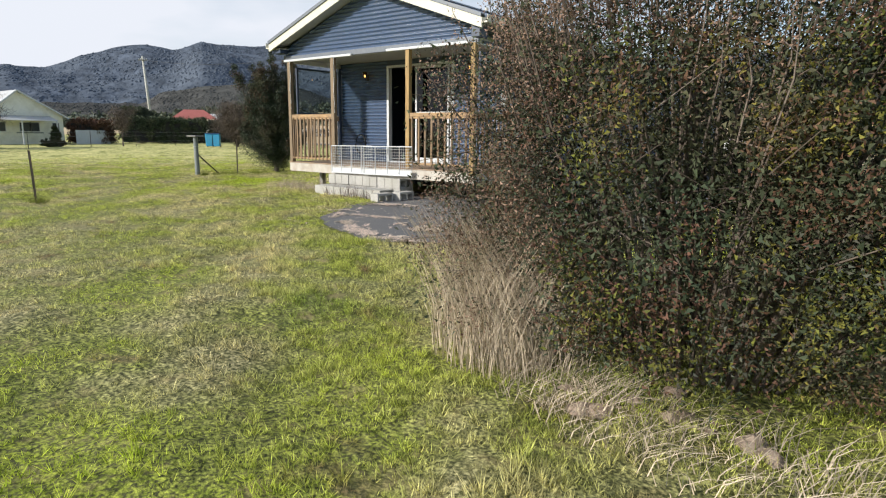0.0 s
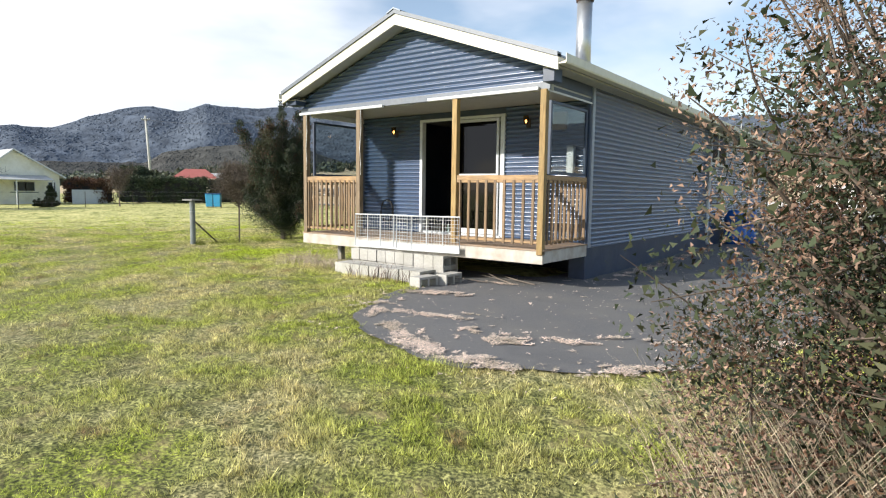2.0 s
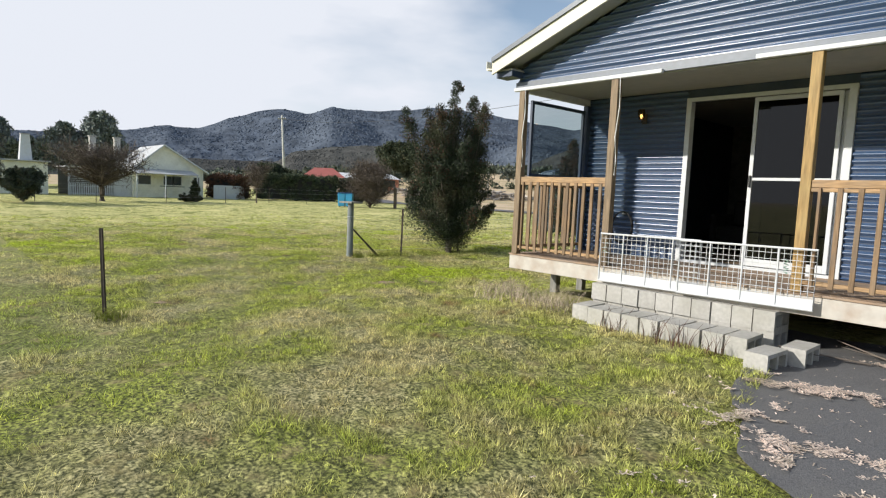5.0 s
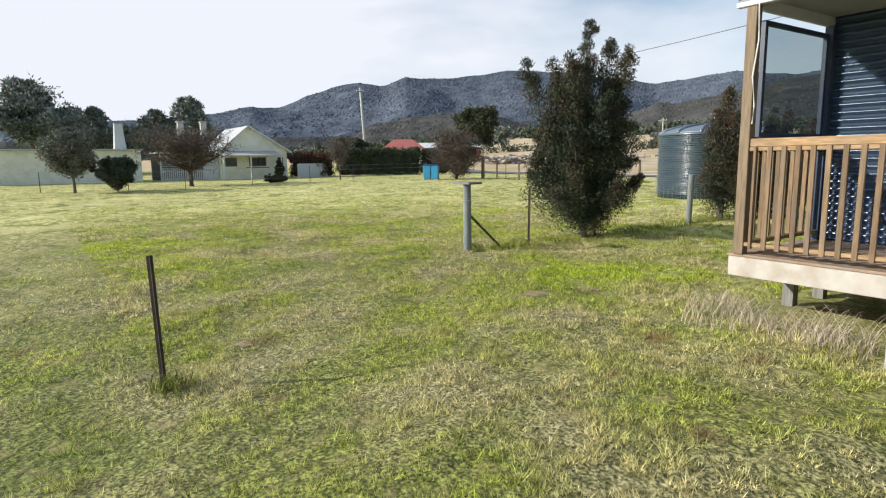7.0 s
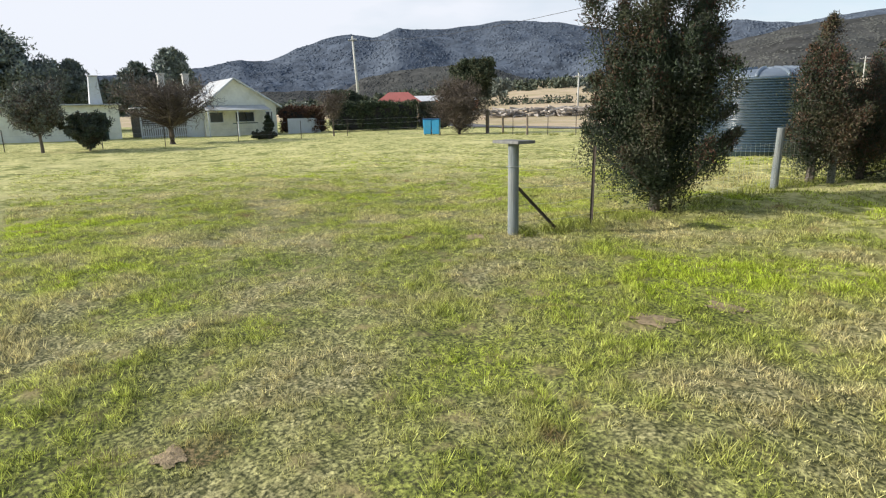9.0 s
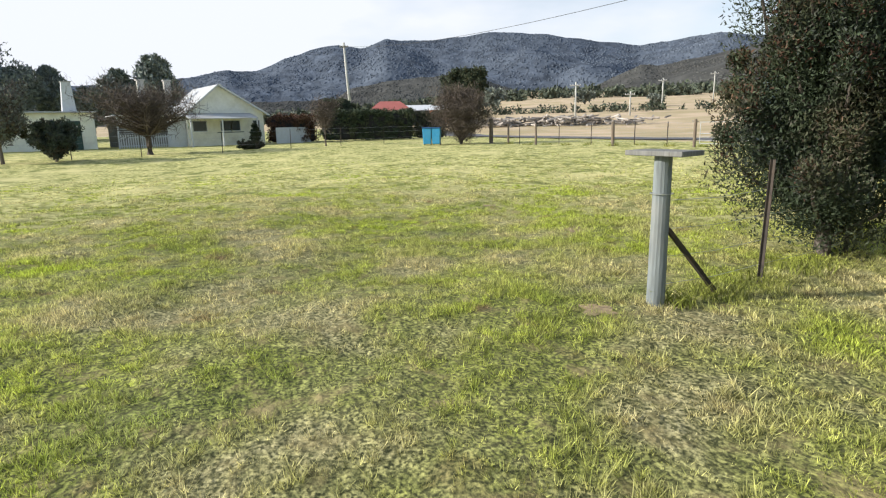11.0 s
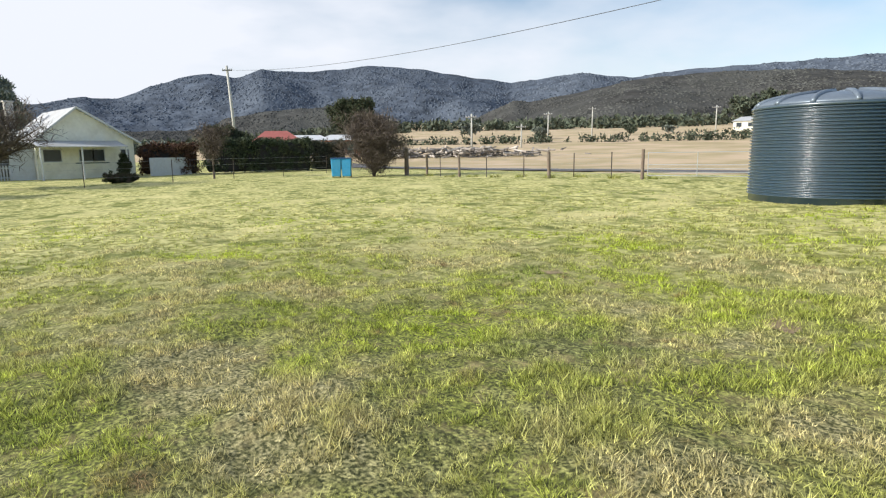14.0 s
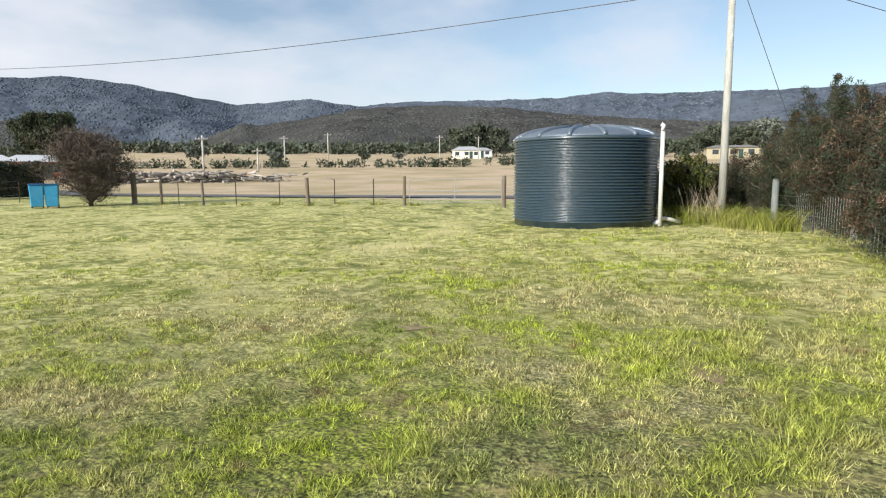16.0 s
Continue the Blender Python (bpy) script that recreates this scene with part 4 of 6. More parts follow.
def block(x, y, z, rz=0.0, rx=0.0):
    b = new("concrete_block", BLOCK)
    b.matrix_basis = pose(x, y, z, rx, 0, rz)
    return tagged(b, "hollow grey concrete block laid on its side as a step", "concrete block", "blocks of the steps")


rb = random.Random(4)
for i in range(10):
    block(-3.64 + i * 0.201, -0.13 + rb.uniform(-0.008, 0.008), 0.232, rb.uniform(-1, 1))
    if i > 5:
        block(-3.64 + i * 0.201, -0.12, 0.042, rb.uniform(-1, 1))
    else:
        block(-3.64 + i * 0.201, -0.10, 0.042)
for i in range(8):
    block(-3.34 + i * 0.21, -0.645 + rb.uniform(-0.012, 0.012), 0.038, rb.uniform(-1.5, 1.5))
block(-3.60, -0.55, 0.024, 4)
block(-1.56, -1.0, 0.02, -3)
block(-1.42, -0.58, 0.03, 1)


# water tank
def build_tank():
    t = thing("water_tank", "large round slate-blue corrugated water tank with a domed ribbed lid", "water tank", (-13.88, 14.12, 0.05))
    R, H = 1.80, 2.13
    prof = [(R - 0.01, 0.0), (R - 0.01, 0.16)]
    n = 27 * 8
    for i in range(n + 1):
        z = 0.16 + (H - 0.16) * i / n
        prof.append((R + 0.03 * math.sin(2 * math.pi * (z - 0.16) / 0.073), z))
    part("wall", lathe(prof, 96), M["tank_iron"], t, "slate-blue corrugated steel wall", True)
    part("rim", lathe([(R + 0.02, H - 0.02), (R + 0.03, H), (R + 0.03, H + 0.04), (R - 0.02, H + 0.05)], 72), M["tank_iron"], t, "", True)
    dome = [(R * math.cos(a), H + 0.03 + 0.32 * math.sin(a)) for a in np.linspace(0.05, 1.5, 10)]
    part("lid", lathe(dome, 48), M["tank_lid"], t, "domed grey-blue lid", True)
    for k in range(14):
        a = 2 * math.pi * k / 14 + 0.1
        pts = [((R - 0.01) * math.cos(e) * math.cos(a), (R - 0.01) * math.cos(e) * math.sin(a), H + 0.035 + 0.325 * math.sin(e)) for e in np.linspace(0.05, 1.25, 7)]
        part("rib", join([tube(pts, [0.06] * 7, 6)]), M["tank_lid"], t, "", True)
    part("inlet", lathe([(0.2, 0), (0.2, 0.05), (0.16, 0.07)], 20), M["tank_lid"], t).location = (0.1, 0.1, H + 0.33)
    part("overflow", join([tube([(-R + 0.1, 0.2, H + 0.02), (-R - 0.06, 0.2, H + 0.03), (-R - 0.08, 0.2, H + 0.1)], 0.03, 8)]), M["pvc"], t, "white overflow stub")
    p = thing("standpipe", "tall white plastic pipe standing beside the tank", "pipe", (-12.02, 13.6, 0.07))
    part("riser", join([tube([(0, 0, 0), (0.0, 0, 2.30)], 0.05, 12), tube([(0, 0, 2.28), (0.0, 0, 2.42), (-0.05, 0, 2.45)], 0.056, 12)]), M["pvc"], p, "", True)
    part("elbow", join([tube([(0, 0, 0.12), (-0.15, 0.0, 0.05), (-0.5, 0.05, 0.04)], 0.052, 10), tube([(0, 0.05, 0.1), (-0.2, 0.2, 0.16), (0.15, 0.3, 0.17), (0.5, 0.5, 0.08)], 0.05, 10)]), M["pvc"], p, "", True)


M["tank_lid"] = mat("tank_lid", (0.16, 0.20, 0.25), 0.4, 0.3, 15, 0.08, (0.2, 0.24, 0.28), 1.5, 0.4, 0.04, 30)
build_tank()


# posts and fences
def round_post(x, y, h, r, name="fence_post", label="weathered grey round timber post", lean=(0, 0), group=""):
    z = gz(x, y)
    t = thing(name, label, "fence post", (x, y, z), group=group)
    part("shaft", join([tube([(0, 0, -0.1), (lean[0] * 0.5, lean[1] * 0.5, h * 0.5), (lean[0], lean[1], h)], [r * 1.05, r, r * 0.97], 16)]), M["post_weathered"], t, "", False)
    return t


M["post_brown"] = mat("post_brown", (0.17, 0.13, 0.10), 0.85, 0, 8, 0.3, (0.25, 0.22, 0.18), 3, 0.5, 0.3, 40, (6, 6, 0.5), obj_random=0.15)


def picket(x, y, h, lean=(0, 0), label="dark steel star picket"):
    z = gz(x, y)
    t = thing("star_picket", label, "star picket", (x, y, z), group="star pickets")
    its = []
    for k in range(3):
        a = k * 2.094
        bm = boxes([(0, 0.022, -0.003, 0.003, 0, 1)])
        vs = []
        for v in bm.verts:
            c, s = math.cos(a), math.sin(a)
            vs.append((v.co.x * c - v.co.y * s + lean[0] * v.co.z, v.co.x * s + v.co.y * c + lean[1] * v.co.z, -0.1 + v.co.z * (h + 0.1)))
        fs = [tuple(v.index for v in f.verts) for f in bm.faces]
        bm.free()
        its.append((vs, fs))
    part("blade", join(its), M["picket_iron"], t)
    return t


def wires(name, pts, heights, label, r=0.002):
    """Fence wires from post to post, sagging a little."""
    its = []
    for h in heights:
        for a, b in zip(pts, pts[1:]):
            pa, pb = Vector((*a, gz(*a) + h)), Vector((*b, gz(*b) + h))
            its.append(tube([pa, (pa + pb) / 2 - Vector((0, 0, 0.02)), pb], r, 4, False))
    ob = part(name, join(its), M["steel"])
    return tagged(ob, label, "fence wire")


bp = round_post(-9.58, 0.34, 1.06, 0.062, "board_post", "round grey post topped by a square board", (0.0, 0.0))
part("top_board", boxes([(-0.22, 0.22, -0.13, 0.13, 1.06, 1.095)], 0.004), M["grey_wood"], bp, "weathered flat board")
part("wire_tie", join([tube([(0.075 * math.cos(a), 0.075 * math.sin(a), 0.8) for a in np.linspace(0, 6.28, 14)], 0.004, 5, False)]), M["steel"], bp)
part("stay", beam((0.03, 0.05, 0.55), (0.1, 0.62, 0.0), 0.03, 0.03), M["picket_iron"], bp, "dark steel stay")
picket(-6.44, -4.64, 0.93, (-0.03, -0.02), "dark leaning steel star picket")
picket(-9.42, 1.5, 0.98, (0.02, 0.0))
picket(-9.4, 3.1, 0.9)
round_post(-9.45, 6.05, 0.99, 0.06, lean=(0.03, 0))
round_post(-9.12, 7.35, 1.0, 0.06)
round_post(-8.9, 10.4, 1.05, 0.055)
picket(-9.3, 11.4, 1.0)
round_post(-9.7, 12.8, 1.1, 0.07)
wires("fence_wire", [(-9.56, 0.36), (-9.42, 1.5), (-9.4, 3.1), (-9.44, 6.05), (-9.12, 7.35), (-8.9, 10.4), (-9.3, 11.4), (-9.7, 12.8)],
      (0.15, 0.35, 0.55, 0.75), "thin wires of the garden fence")
mats = []
for i in range(60):
    y = 4.2 + i * 0.14
    mats.append(tube([(-9.36, y, gz(-9.36, y)), (-9.36, y, gz(-9.36, y) + 0.78)], 0.0018, 3, False))
tagged(part("netting", join(mats), M["steel"]), "rusty wire netting of the garden fence", "netting", kind="stuff")


# foliage
def leaves(centres, radii, per, length, width, seed, up=0.0, squash=1.0):
    """Small pointed leaves scattered in clumps about the centres."""
    rng = np.random.default_rng(seed)
    c = np.repeat(np.asarray(centres, float), per, 0)
    r = np.repeat(np.asarray(radii, float), per)[:, None]
    d = rng.normal(size=c.shape)
    d /= np.linalg.norm(d, axis=1)[:, None]
    off = d * r * rng.random((len(c), 1)) ** 0.5
    off[:, 2] *= squash
    p = c + off
    a = rng.normal(size=c.shape) + d * 0.6
    a[:, 2] += up
    a /= np.linalg.norm(a, axis=1)[:, None]
    b = np.cross(a, rng.normal(size=c.shape))
    b /= np.linalg.norm(b, axis=1)[:, None]
    s = rng.uniform(0.6, 1.4, (len(c), 1))
    a, b = a * length * s, b * width * s
    v = np.stack([p - b * 0.5, p + b * 0.75 + a * 0.25, p + a], 1).reshape(-1, 3)
    return v, np.arange(len(v)).reshape(-1, 3)


def branches(base, n, height, spread, r0, seed, lean=(0, 0), low=0.1, wander=0.12, twigs=4, upward=0.8, domed=True):
    """Trunk and limbs as tapered tubes; also the points where foliage sits."""
    rng = random.Random(seed)
    items, tips = [], []
    base = Vector(base)
    top = base + Vector((lean[0], lean[1], height * 0.92))
    trunk = [base.lerp(top, k / 6) + Vector((rng.uniform(-1, 1), rng.uniform(-1, 1), 0)) * wander * k / 6 for k in range(7)]
    items.append(tube(trunk, [r0 * (1 - 0.85 * k / 6) for k in range(7)], 7))
    for i in range(n):
        f = low + (0.95 - low) * (i + rng.random()) / n
        k = min(5, int(f * 6))
        p = trunk[k].lerp(trunk[k + 1], f * 6 - k)
        a = i * 2.4 + rng.uniform(-0.5, 0.5)
        ln = spread(f) * rng.uniform(0.6, 1.1) * (math.sqrt(max(0.06, 1 - ((f - low) / (1 - low)) ** 2)) if domed else 1)
        d = Vector((math.cos(a), math.sin(a), upward * rng.uniform(0.6, 1.4)))
        q = p + d * ln * 0.5 + Vector((0, 0, 0.05 * ln))
        e = p + d * ln + Vector((0, 0, 0.25 * ln * rng.random()))
        rr = r0 * 0.4 * (1 - f * 0.6)
        items.append(tube([p, q, e], [rr, rr * 0.6, rr * 0.15], 5, False))
        for t in range(twigs):
            u = (t + 1) / twigs
            s = p.lerp(q, u * 2) if u < 0.5 else q.lerp(e, u * 2 - 1)
            g = s + Vector((rng.uniform(-1, 1), rng.uniform(-1, 1), rng.uniform(-0.2, 1))) * ln * 0.35
            items.append(tube([s, g], [rr * 0.3, rr * 0.08], 4, False))
            tips += [(g, ln), (s, ln)]
        tips.append((e, ln))
        if f > (low + 1) / 2:
            tips += [(p, ln), (p.lerp(e, 0.3), ln)]
    return items, tips


def tree(name, label, category, x, y, h, spread, r0, n, seed, leaf_sets, lean=(0, 0), low=0.1, per=60, length=0.06, width=0.02,
         clump=0.32, up=0.3, upward=0.8, twigs=4, group="", bark="bark"):
    z = gz(x, y)
    t = thing(name, label, category, (x, y, z - 0.03), group=group)
    items, tips = branches((0, 0, 0), n, h, spread, r0, seed, lean, low, 0.03 * h, twigs, upward)
    part("trunk", join(items), M[bark], t, "branching trunk")
    rng = random.Random(seed + 1)
    for k, (key, share) in enumerate(leaf_sets):
        pick = [p for p in tips if rng.random() < share]
        if pick:
            v, f = leaves([p[0] for p in pick], [max(0.06, min(clump * h * 0.35, p[1] * clump * 1.5)) for p in pick], per, length, width, seed * 7 + k, up)
            np_mesh("crown", v, f, M[key], t, "crown of small leaves")
    return t


def cone(w, base=0.3):
    return lambda f: w * (base + (1 - base) * min(1, f / 0.35)) * (1 - f) ** 0.55 + 0.12 * w


# conifers along the garden fence
def conifer(label, x, y, h, w, n, seed, sets, low=0.03, arms=()):
    """A shrubby conifer: plumes that rise from a narrow foot, each a dense spray ending in a loose tip."""
    t = thing("cypress", label, "tree", (x, y, gz(x, y) - 0.03))
    rng = random.Random(seed)
    items, cl = [tube([(0, 0, 0), (0.03, 0.02, h * 0.4), (0, 0, h * 0.9)], [0.08, 0.05, 0.012], 7)], []
    plumes = [((0, 0, low * h), (0.05, 0, h), 0.24)]
    for i in range(n):
        f = (i + 0.5) / n
        a, b = i * 2.4 + rng.uniform(-0.5, 0.5), low * h + f * h * 0.42
        r = w * rng.uniform(0.6, 1.05) * (1 - 0.45 * f)
        top = h * (0.24 + 0.68 * f) * rng.uniform(0.85, 1.08)
        plumes.append(((0, 0, b), (r * math.cos(a), r * math.sin(a), top), 0.24 + 0.14 * rng.random()))
    plumes += [((0, 0, 0.25 * h), arm, 0.3) for arm in arms]
    for p, q, r in plumes:
        p, q = Vector(p), Vector(q)
        m = p.lerp(q, 0.5) + (Vector((q.x, q.y, 0)) - Vector((p.x, p.y, 0))) * 0.22
        items.append(tube([p, m, q], [0.022, 0.014, 0.004], 5, False))
        k = int((q - p).length / 0.075) + 4
        for j in range(k):
            u = 0.02 + 0.98 * (j + rng.random()) / k
            c = p * (1 - u) ** 2 + m * 2 * u * (1 - u) + q * u * u
            s = r * (0.85 + 0.7 * u) * (1.12 - u) + 0.025
            cl.append((c + Vector((rng.gauss(0, s * 0.45), rng.gauss(0, s * 0.45), rng.gauss(0, s * 0.4))), s, u))
    part("trunk", join(items), M["bark"], t, "trunk and rising limbs")
    for k, (key, lo, share) in enumerate(sets):
        pk = [c for c in cl if c[2] >= lo and rng.random() < share]
        v, f = leaves([c[0] for c in pk], [c[1] for c in pk], (100 if n > 30 else 75), 0.042, 0.0125, seed * 11 + k, 0.9)
        np_mesh("crown", v, f, M[key], t, "fine scaly foliage")


DARKSET = (("leaf_dark", 0.0, 0.95), ("leaf_grey", 0.35, 0.45), ("leaf_red", 0.7, 0.35), ("hedge_leaf", 0.0, 0.5))
REDSET = (("leaf_dark", 0.0, 0.95), ("leaf_grey", 0.2, 0.5), ("leaf_red", 0.45, 0.5), ("bush_brown", 0.65, 0.2))
conifer("dark green cypress with reddish tips at the garden fence", -9.55, 2.95, 3.85, 1.02, 38, 11, DARKSET, 0.04, ((0.95, 0.25, 2.0), (-0.5, -0.95, 3.15), (0.7, 0.3, 3.3), (-0.7, -0.5, 1.9)))
conifer("reddish brown young cypress beside the fence post", -9.3, 6.95, 2.8, 0.5, 22, 23, REDSET, 0.06, ((0.7, 0.1, 1.35), (0.1, 0.0, 2.8)))
for x, y, h, w, sd, st in ((-8.9, 10.7, 2.7, 0.85, 31, REDSET), (-8.7, 12.9, 3.3, 1.15, 37, DARKSET), (-9.0, 15.0, 2.6, 1.0, 41, DARKSET), (-9.9, 17.6, 2.0, 1.0, 43, REDSET), (-7.6, 12.2, 3.7, 1.3, 47, DARKSET)):
    conifer("tall brownish cypress growing through the garden fence", x, y, h, w, 30, sd, st, 0.03, ((w * 1.2, 0, h * 0.6), (-w * 1.1, -0.3, h * 0.5)))
conifer("russet low cypress beside a grey post", -9.0, 8.2, 2.35, 0.85, 26, 53, REDSET, 0.03, ((-0.75, -0.3, 1.3), (0.1, 0.5, 2.4)))


# the great bush at the start
def big_bush():
    t = thing("shrub", "large rambling shrub of dark green and reddish leaves", "shrub", (5.05, -4.85, gz(5.0, -4.9)))
    rng = random.Random(77)
    items, inner, shell = [], [], []

    def skin(a, e):
        k = 1 + 0.16 * noise.noise(Vector((3.2 * math.cos(a), 3.2 * math.sin(a), 3.2 * e))) + 0.08 * math.sin(3 * a + 1) * math.cos(e) + 0.06 * math.sin(7 * a + 3 * e) + 0.05 * math.sin(11 * e + 2 * a)
        return Vector((1.8 * k * math.cos(a) * math.cos(e) ** 0.55, 1.12 * k * math.sin(a) * math.cos(e) ** 0.55, 0.35 + 2.15 * k * math.sin(e)))
    for i in range(150):
        a, e = rng.uniform(0, 6.28), rng.uniform(0.02, 1.5)
        q = skin(a, e)
        p = Vector((q.x * 0.35, q.y * 0.35, 0.0))
        m = p.lerp(q, 0.55) + Vector((0, 0, 0.25))
        items.append(tube([p, m, q], [0.016, 0.010, 0.003], 5, False))
        for k in range(5):
            u = 0.4 + 0.12 * k
            c = p.lerp(q, u) + Vector((0, 0, 0.15))
            g = c + Vector((rng.uniform(-1, 1), rng.uniform(-1, 1), rng.uniform(-0.4, 0.7))) * 0.4
            items.append(tube([c, g], [0.005, 0.0015], 4, False))
            inner.append(c.lerp(g, 0.6))
    for i in range(3800):
        a, e = rng.uniform(0, 6.28), math.asin(rng.uniform(0.0, 0.999))
        q = skin(a, e)
        if noise.noise(q * 2.6) + 0.7 * noise.noise(q * 6.1) > -0.06:
            shell.append(q * rng.uniform(0.80, 1.07) + Vector((0, 0, rng.uniform(-0.1, 0.05))))
    part("scaffold", join(items), M["twig"], t, "tangle of thin brown branches")
    # only the dark leaf colour inside, in place of the shrub's deep shade
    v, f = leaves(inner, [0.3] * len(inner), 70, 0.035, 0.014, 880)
    np_mesh("inner_leaves", v, f, M["leaf_dark"], t, "inner leaves coloured dark as the shrub's inner shade")
    west = [p for p in shell if p.x < -0.5 or p.z > 1.9]
    east = [p for p in shell if not (p.x < -0.5 or p.z > 1.9)]
    for i, (pts, key, share, per) in enumerate(((west, "bush_brown", 0.75, 24), (west, "leaf_red", 0.35, 18), (west, "leaf_dark", 0.45, 22), (west, "leaf_grey", 0.3, 18),
                                               (east, "leaf_dark", 0.7, 22), (east, "leaf_green", 0.5, 22), (east, "leaf_red", 0.6, 18), (east, "leaf_grey", 0.1, 16))):
        pk = [p for p in pts if noise.noise(p * 2.2 + Vector((i * 7.7, 3.1, 0))) * 1.6 + rng.random() < share + 0.1]
        v, f = leaves(pk, [0.15] * len(pk), per + (14 if i > 3 else 26), 0.027 if i > 3 else 0.019, 0.011 if i > 3 else 0.0075, 900 + i, 0.1)
        np_mesh("crown", v, f, M[key], t, "small glossy leaves")
    sp, lc = [], []
    for i in range(280):
        q = skin(rng.uniform(0, 6.28), rng.uniform(0.5, 1.5))
        e = q + Vector((q.x * 0.06 + rng.uniform(-0.1, 0.1), q.y * 0.06 + rng.uniform(-0.1, 0.1), rng.uniform(0.15, 0.6)))
        sp.append(tube([q * 0.9, (q + e) / 2 + Vector((0.03, 0, 0)), e], [0.006, 0.004, 0.0015], 4, False))
        lc += [q.lerp(e, u) for u in (0.0, 0.25, 0.5, 0.75, 1.0)]
    part("spray", join(sp), M["twig"], t, "loose upper twigs")
    v, f = leaves(lc, [0.09] * len(lc), 22, 0.019, 0.007, 5, 0.5)
    np_mesh("spray_leaves", v, f, M["bush_brown"], t, "small pinkish brown leaves")


big_bush()


def stalks(name, label, spots, n, h, seed, key="dry_stalk", width=0.004, droop=0.6, spread=0.3, kind="stuff", cat=""):
    """Arching dry stems, each a bent ribbon."""
    rng = np.random.default_rng(seed)
    vs, fs = [], []
    for x, y, r in spots:
        for _ in range(n):
            a, q = rng.uniform(0, 6.28), r * math.sqrt(rng.random())
            px, py = x + q * math.cos(a), y + q * math.sin(a)
            pz = gz(px, py) - 0.01
            hh = h * rng.uniform(0.4, 1.15)
            b = rng.uniform(0, 6.28)
            dx, dy = math.cos(b) * hh * droop, math.sin(b) * hh * droop
            w = width * rng.uniform(0.6, 1.4)
            o = len(vs)
            for k in range(4):
                u = k / 3
                c = (px + dx * u * u, py + dy * u * u, pz + hh * (u - 0.45 * droop * u * u))
                ww = w * (1 - 0.7 * u)
                vs += [(c[0] - ww * math.sin(b + 1), c[1] + ww * math.cos(b + 1), c[2]), (c[0] + ww * math.sin(b + 1), c[1] - ww * math.cos(b + 1), c[2])]
            fs += [(o, o + 1, o + 3, o + 2), (o + 2, o + 3, o + 5, o + 4), (o + 4, o + 5, o + 7, o + 6)]
    ob = np_mesh(name, np.array(vs), np.array(fs), M[key])
    return tagged(ob, label, cat, kind=kind)


stalks("dry_undergrowth", "dry grey-brown grass hanging under the shrub", [(3.8, -5.35, 0.35), (3.6, -5.05, 0.35), (4.15, -5.6, 0.3), (3.95, -5.45, 0.4)],
       380, 1.0, 1, width=0.002, droop=0.3)
stalks("dry_undergrowth", "dry straw stems among stones below the shrub", [(5.0, -5.9, 0.4), (5.6, -6.05, 0.45), (4.6, -5.8, 0.35), (6.3, -6.2, 0.5)], 260, 0.32, 2, width=0.0025, droop=0.9)
stalks("dry_undergrowth", "tangled grey grass leaning from the shrub", [(3.85, -5.1, 0.4), (3.65, -4.9, 0.35), (4.25, -5.5, 0.4)], 330, 1.0, 21, "dry_stalk", width=0.002, droop=0.45)
stalks("weeds", "dead grey weeds under the deck's corner", [(-4.9, -0.35, 0.35), (-4.3, -0.3, 0.35), (-3.95, -0.35, 0.3), (-5.2, 0.1, 0.3)], 190, 0.30, 3, width=0.0025, droop=0.4)
stalks("weeds", "reddish dry weeds at the foot of the steps", [(-2.2, -0.78, 0.12), (-2.45, -0.75, 0.15), (-3.0, -0.7, 0.15), (-1.9, -0.8, 0.1)], 26, 0.28, 4, "leaf_red", 0.004, 0.35)
stalks("grass_tuft", "long grass tufts along the fence and posts", [(-6.44, -4.6, 0.16), (-9.4, 0.9, 0.22), (-9.4, 1.4, 0.25), (-9.45, 2.2, 0.3), (-9.4, 4.0, 0.3), (-9.35, 4.7, 0.3), (-9.3, 5.4, 0.35),
        (-9.3, 6.5, 0.3), (-9.3, 7.6, 0.3), (-9.3, 8.8, 0.3), (-9.3, 10, 0.35), (-9.5, 0.45, 0.15)], 170, 0.18, 5, "blade_green", 0.004, 0.6)
stalks("grass_tuft", "tall green weeds beside the tank and fence", [(-11.0, 14.6, 0.7), (-10.2, 13.4, 0.6), (-11.4, 15.6, 0.8), (-10.4, 15.4, 0.7), (-9.8, 12.2, 0.5)], 330, 0.6, 6, "blade_green", 0.008, 0.5)
stalks("reeds", "tall pale dry reeds behind the standpipe", [(-10.9, 15.0, 0.5)], 90, 1.1, 7, "dry_stalk", 0.008, 0.25)
tree("shrub", "low green bush behind the water tank", "shrub", -11.4, 16.4, 1.5, lambda f: 1.1, 0.05, 26, 61, (("leaf_green", 0.8), ("hedge_leaf", 0.9)), per=60, length=0.08, width=0.04, upward=0.4)


def stone(name, x, y, s, seed, label):
    bm = bmesh.new()
    bmesh.ops.create_icosphere(bm, subdivisions=2, radius=1)
    for v in bm.verts:
        v.co *= 1 + 0.35 * noise.noise(v.co * 1.3 + Vector((seed, 0, 0)))
        v.co = Vector((v.co.x * s, v.co.y * s * 0.75, v.co.z * s * 0.55))
    ob = part(name, bm, M["stone"])
    ob.matrix_basis = pose(x, y, gz(x, y) + s * 0.05, 0, 0, seed * 40)
    return tagged(ob, label, "stone", "stones below the shrub")


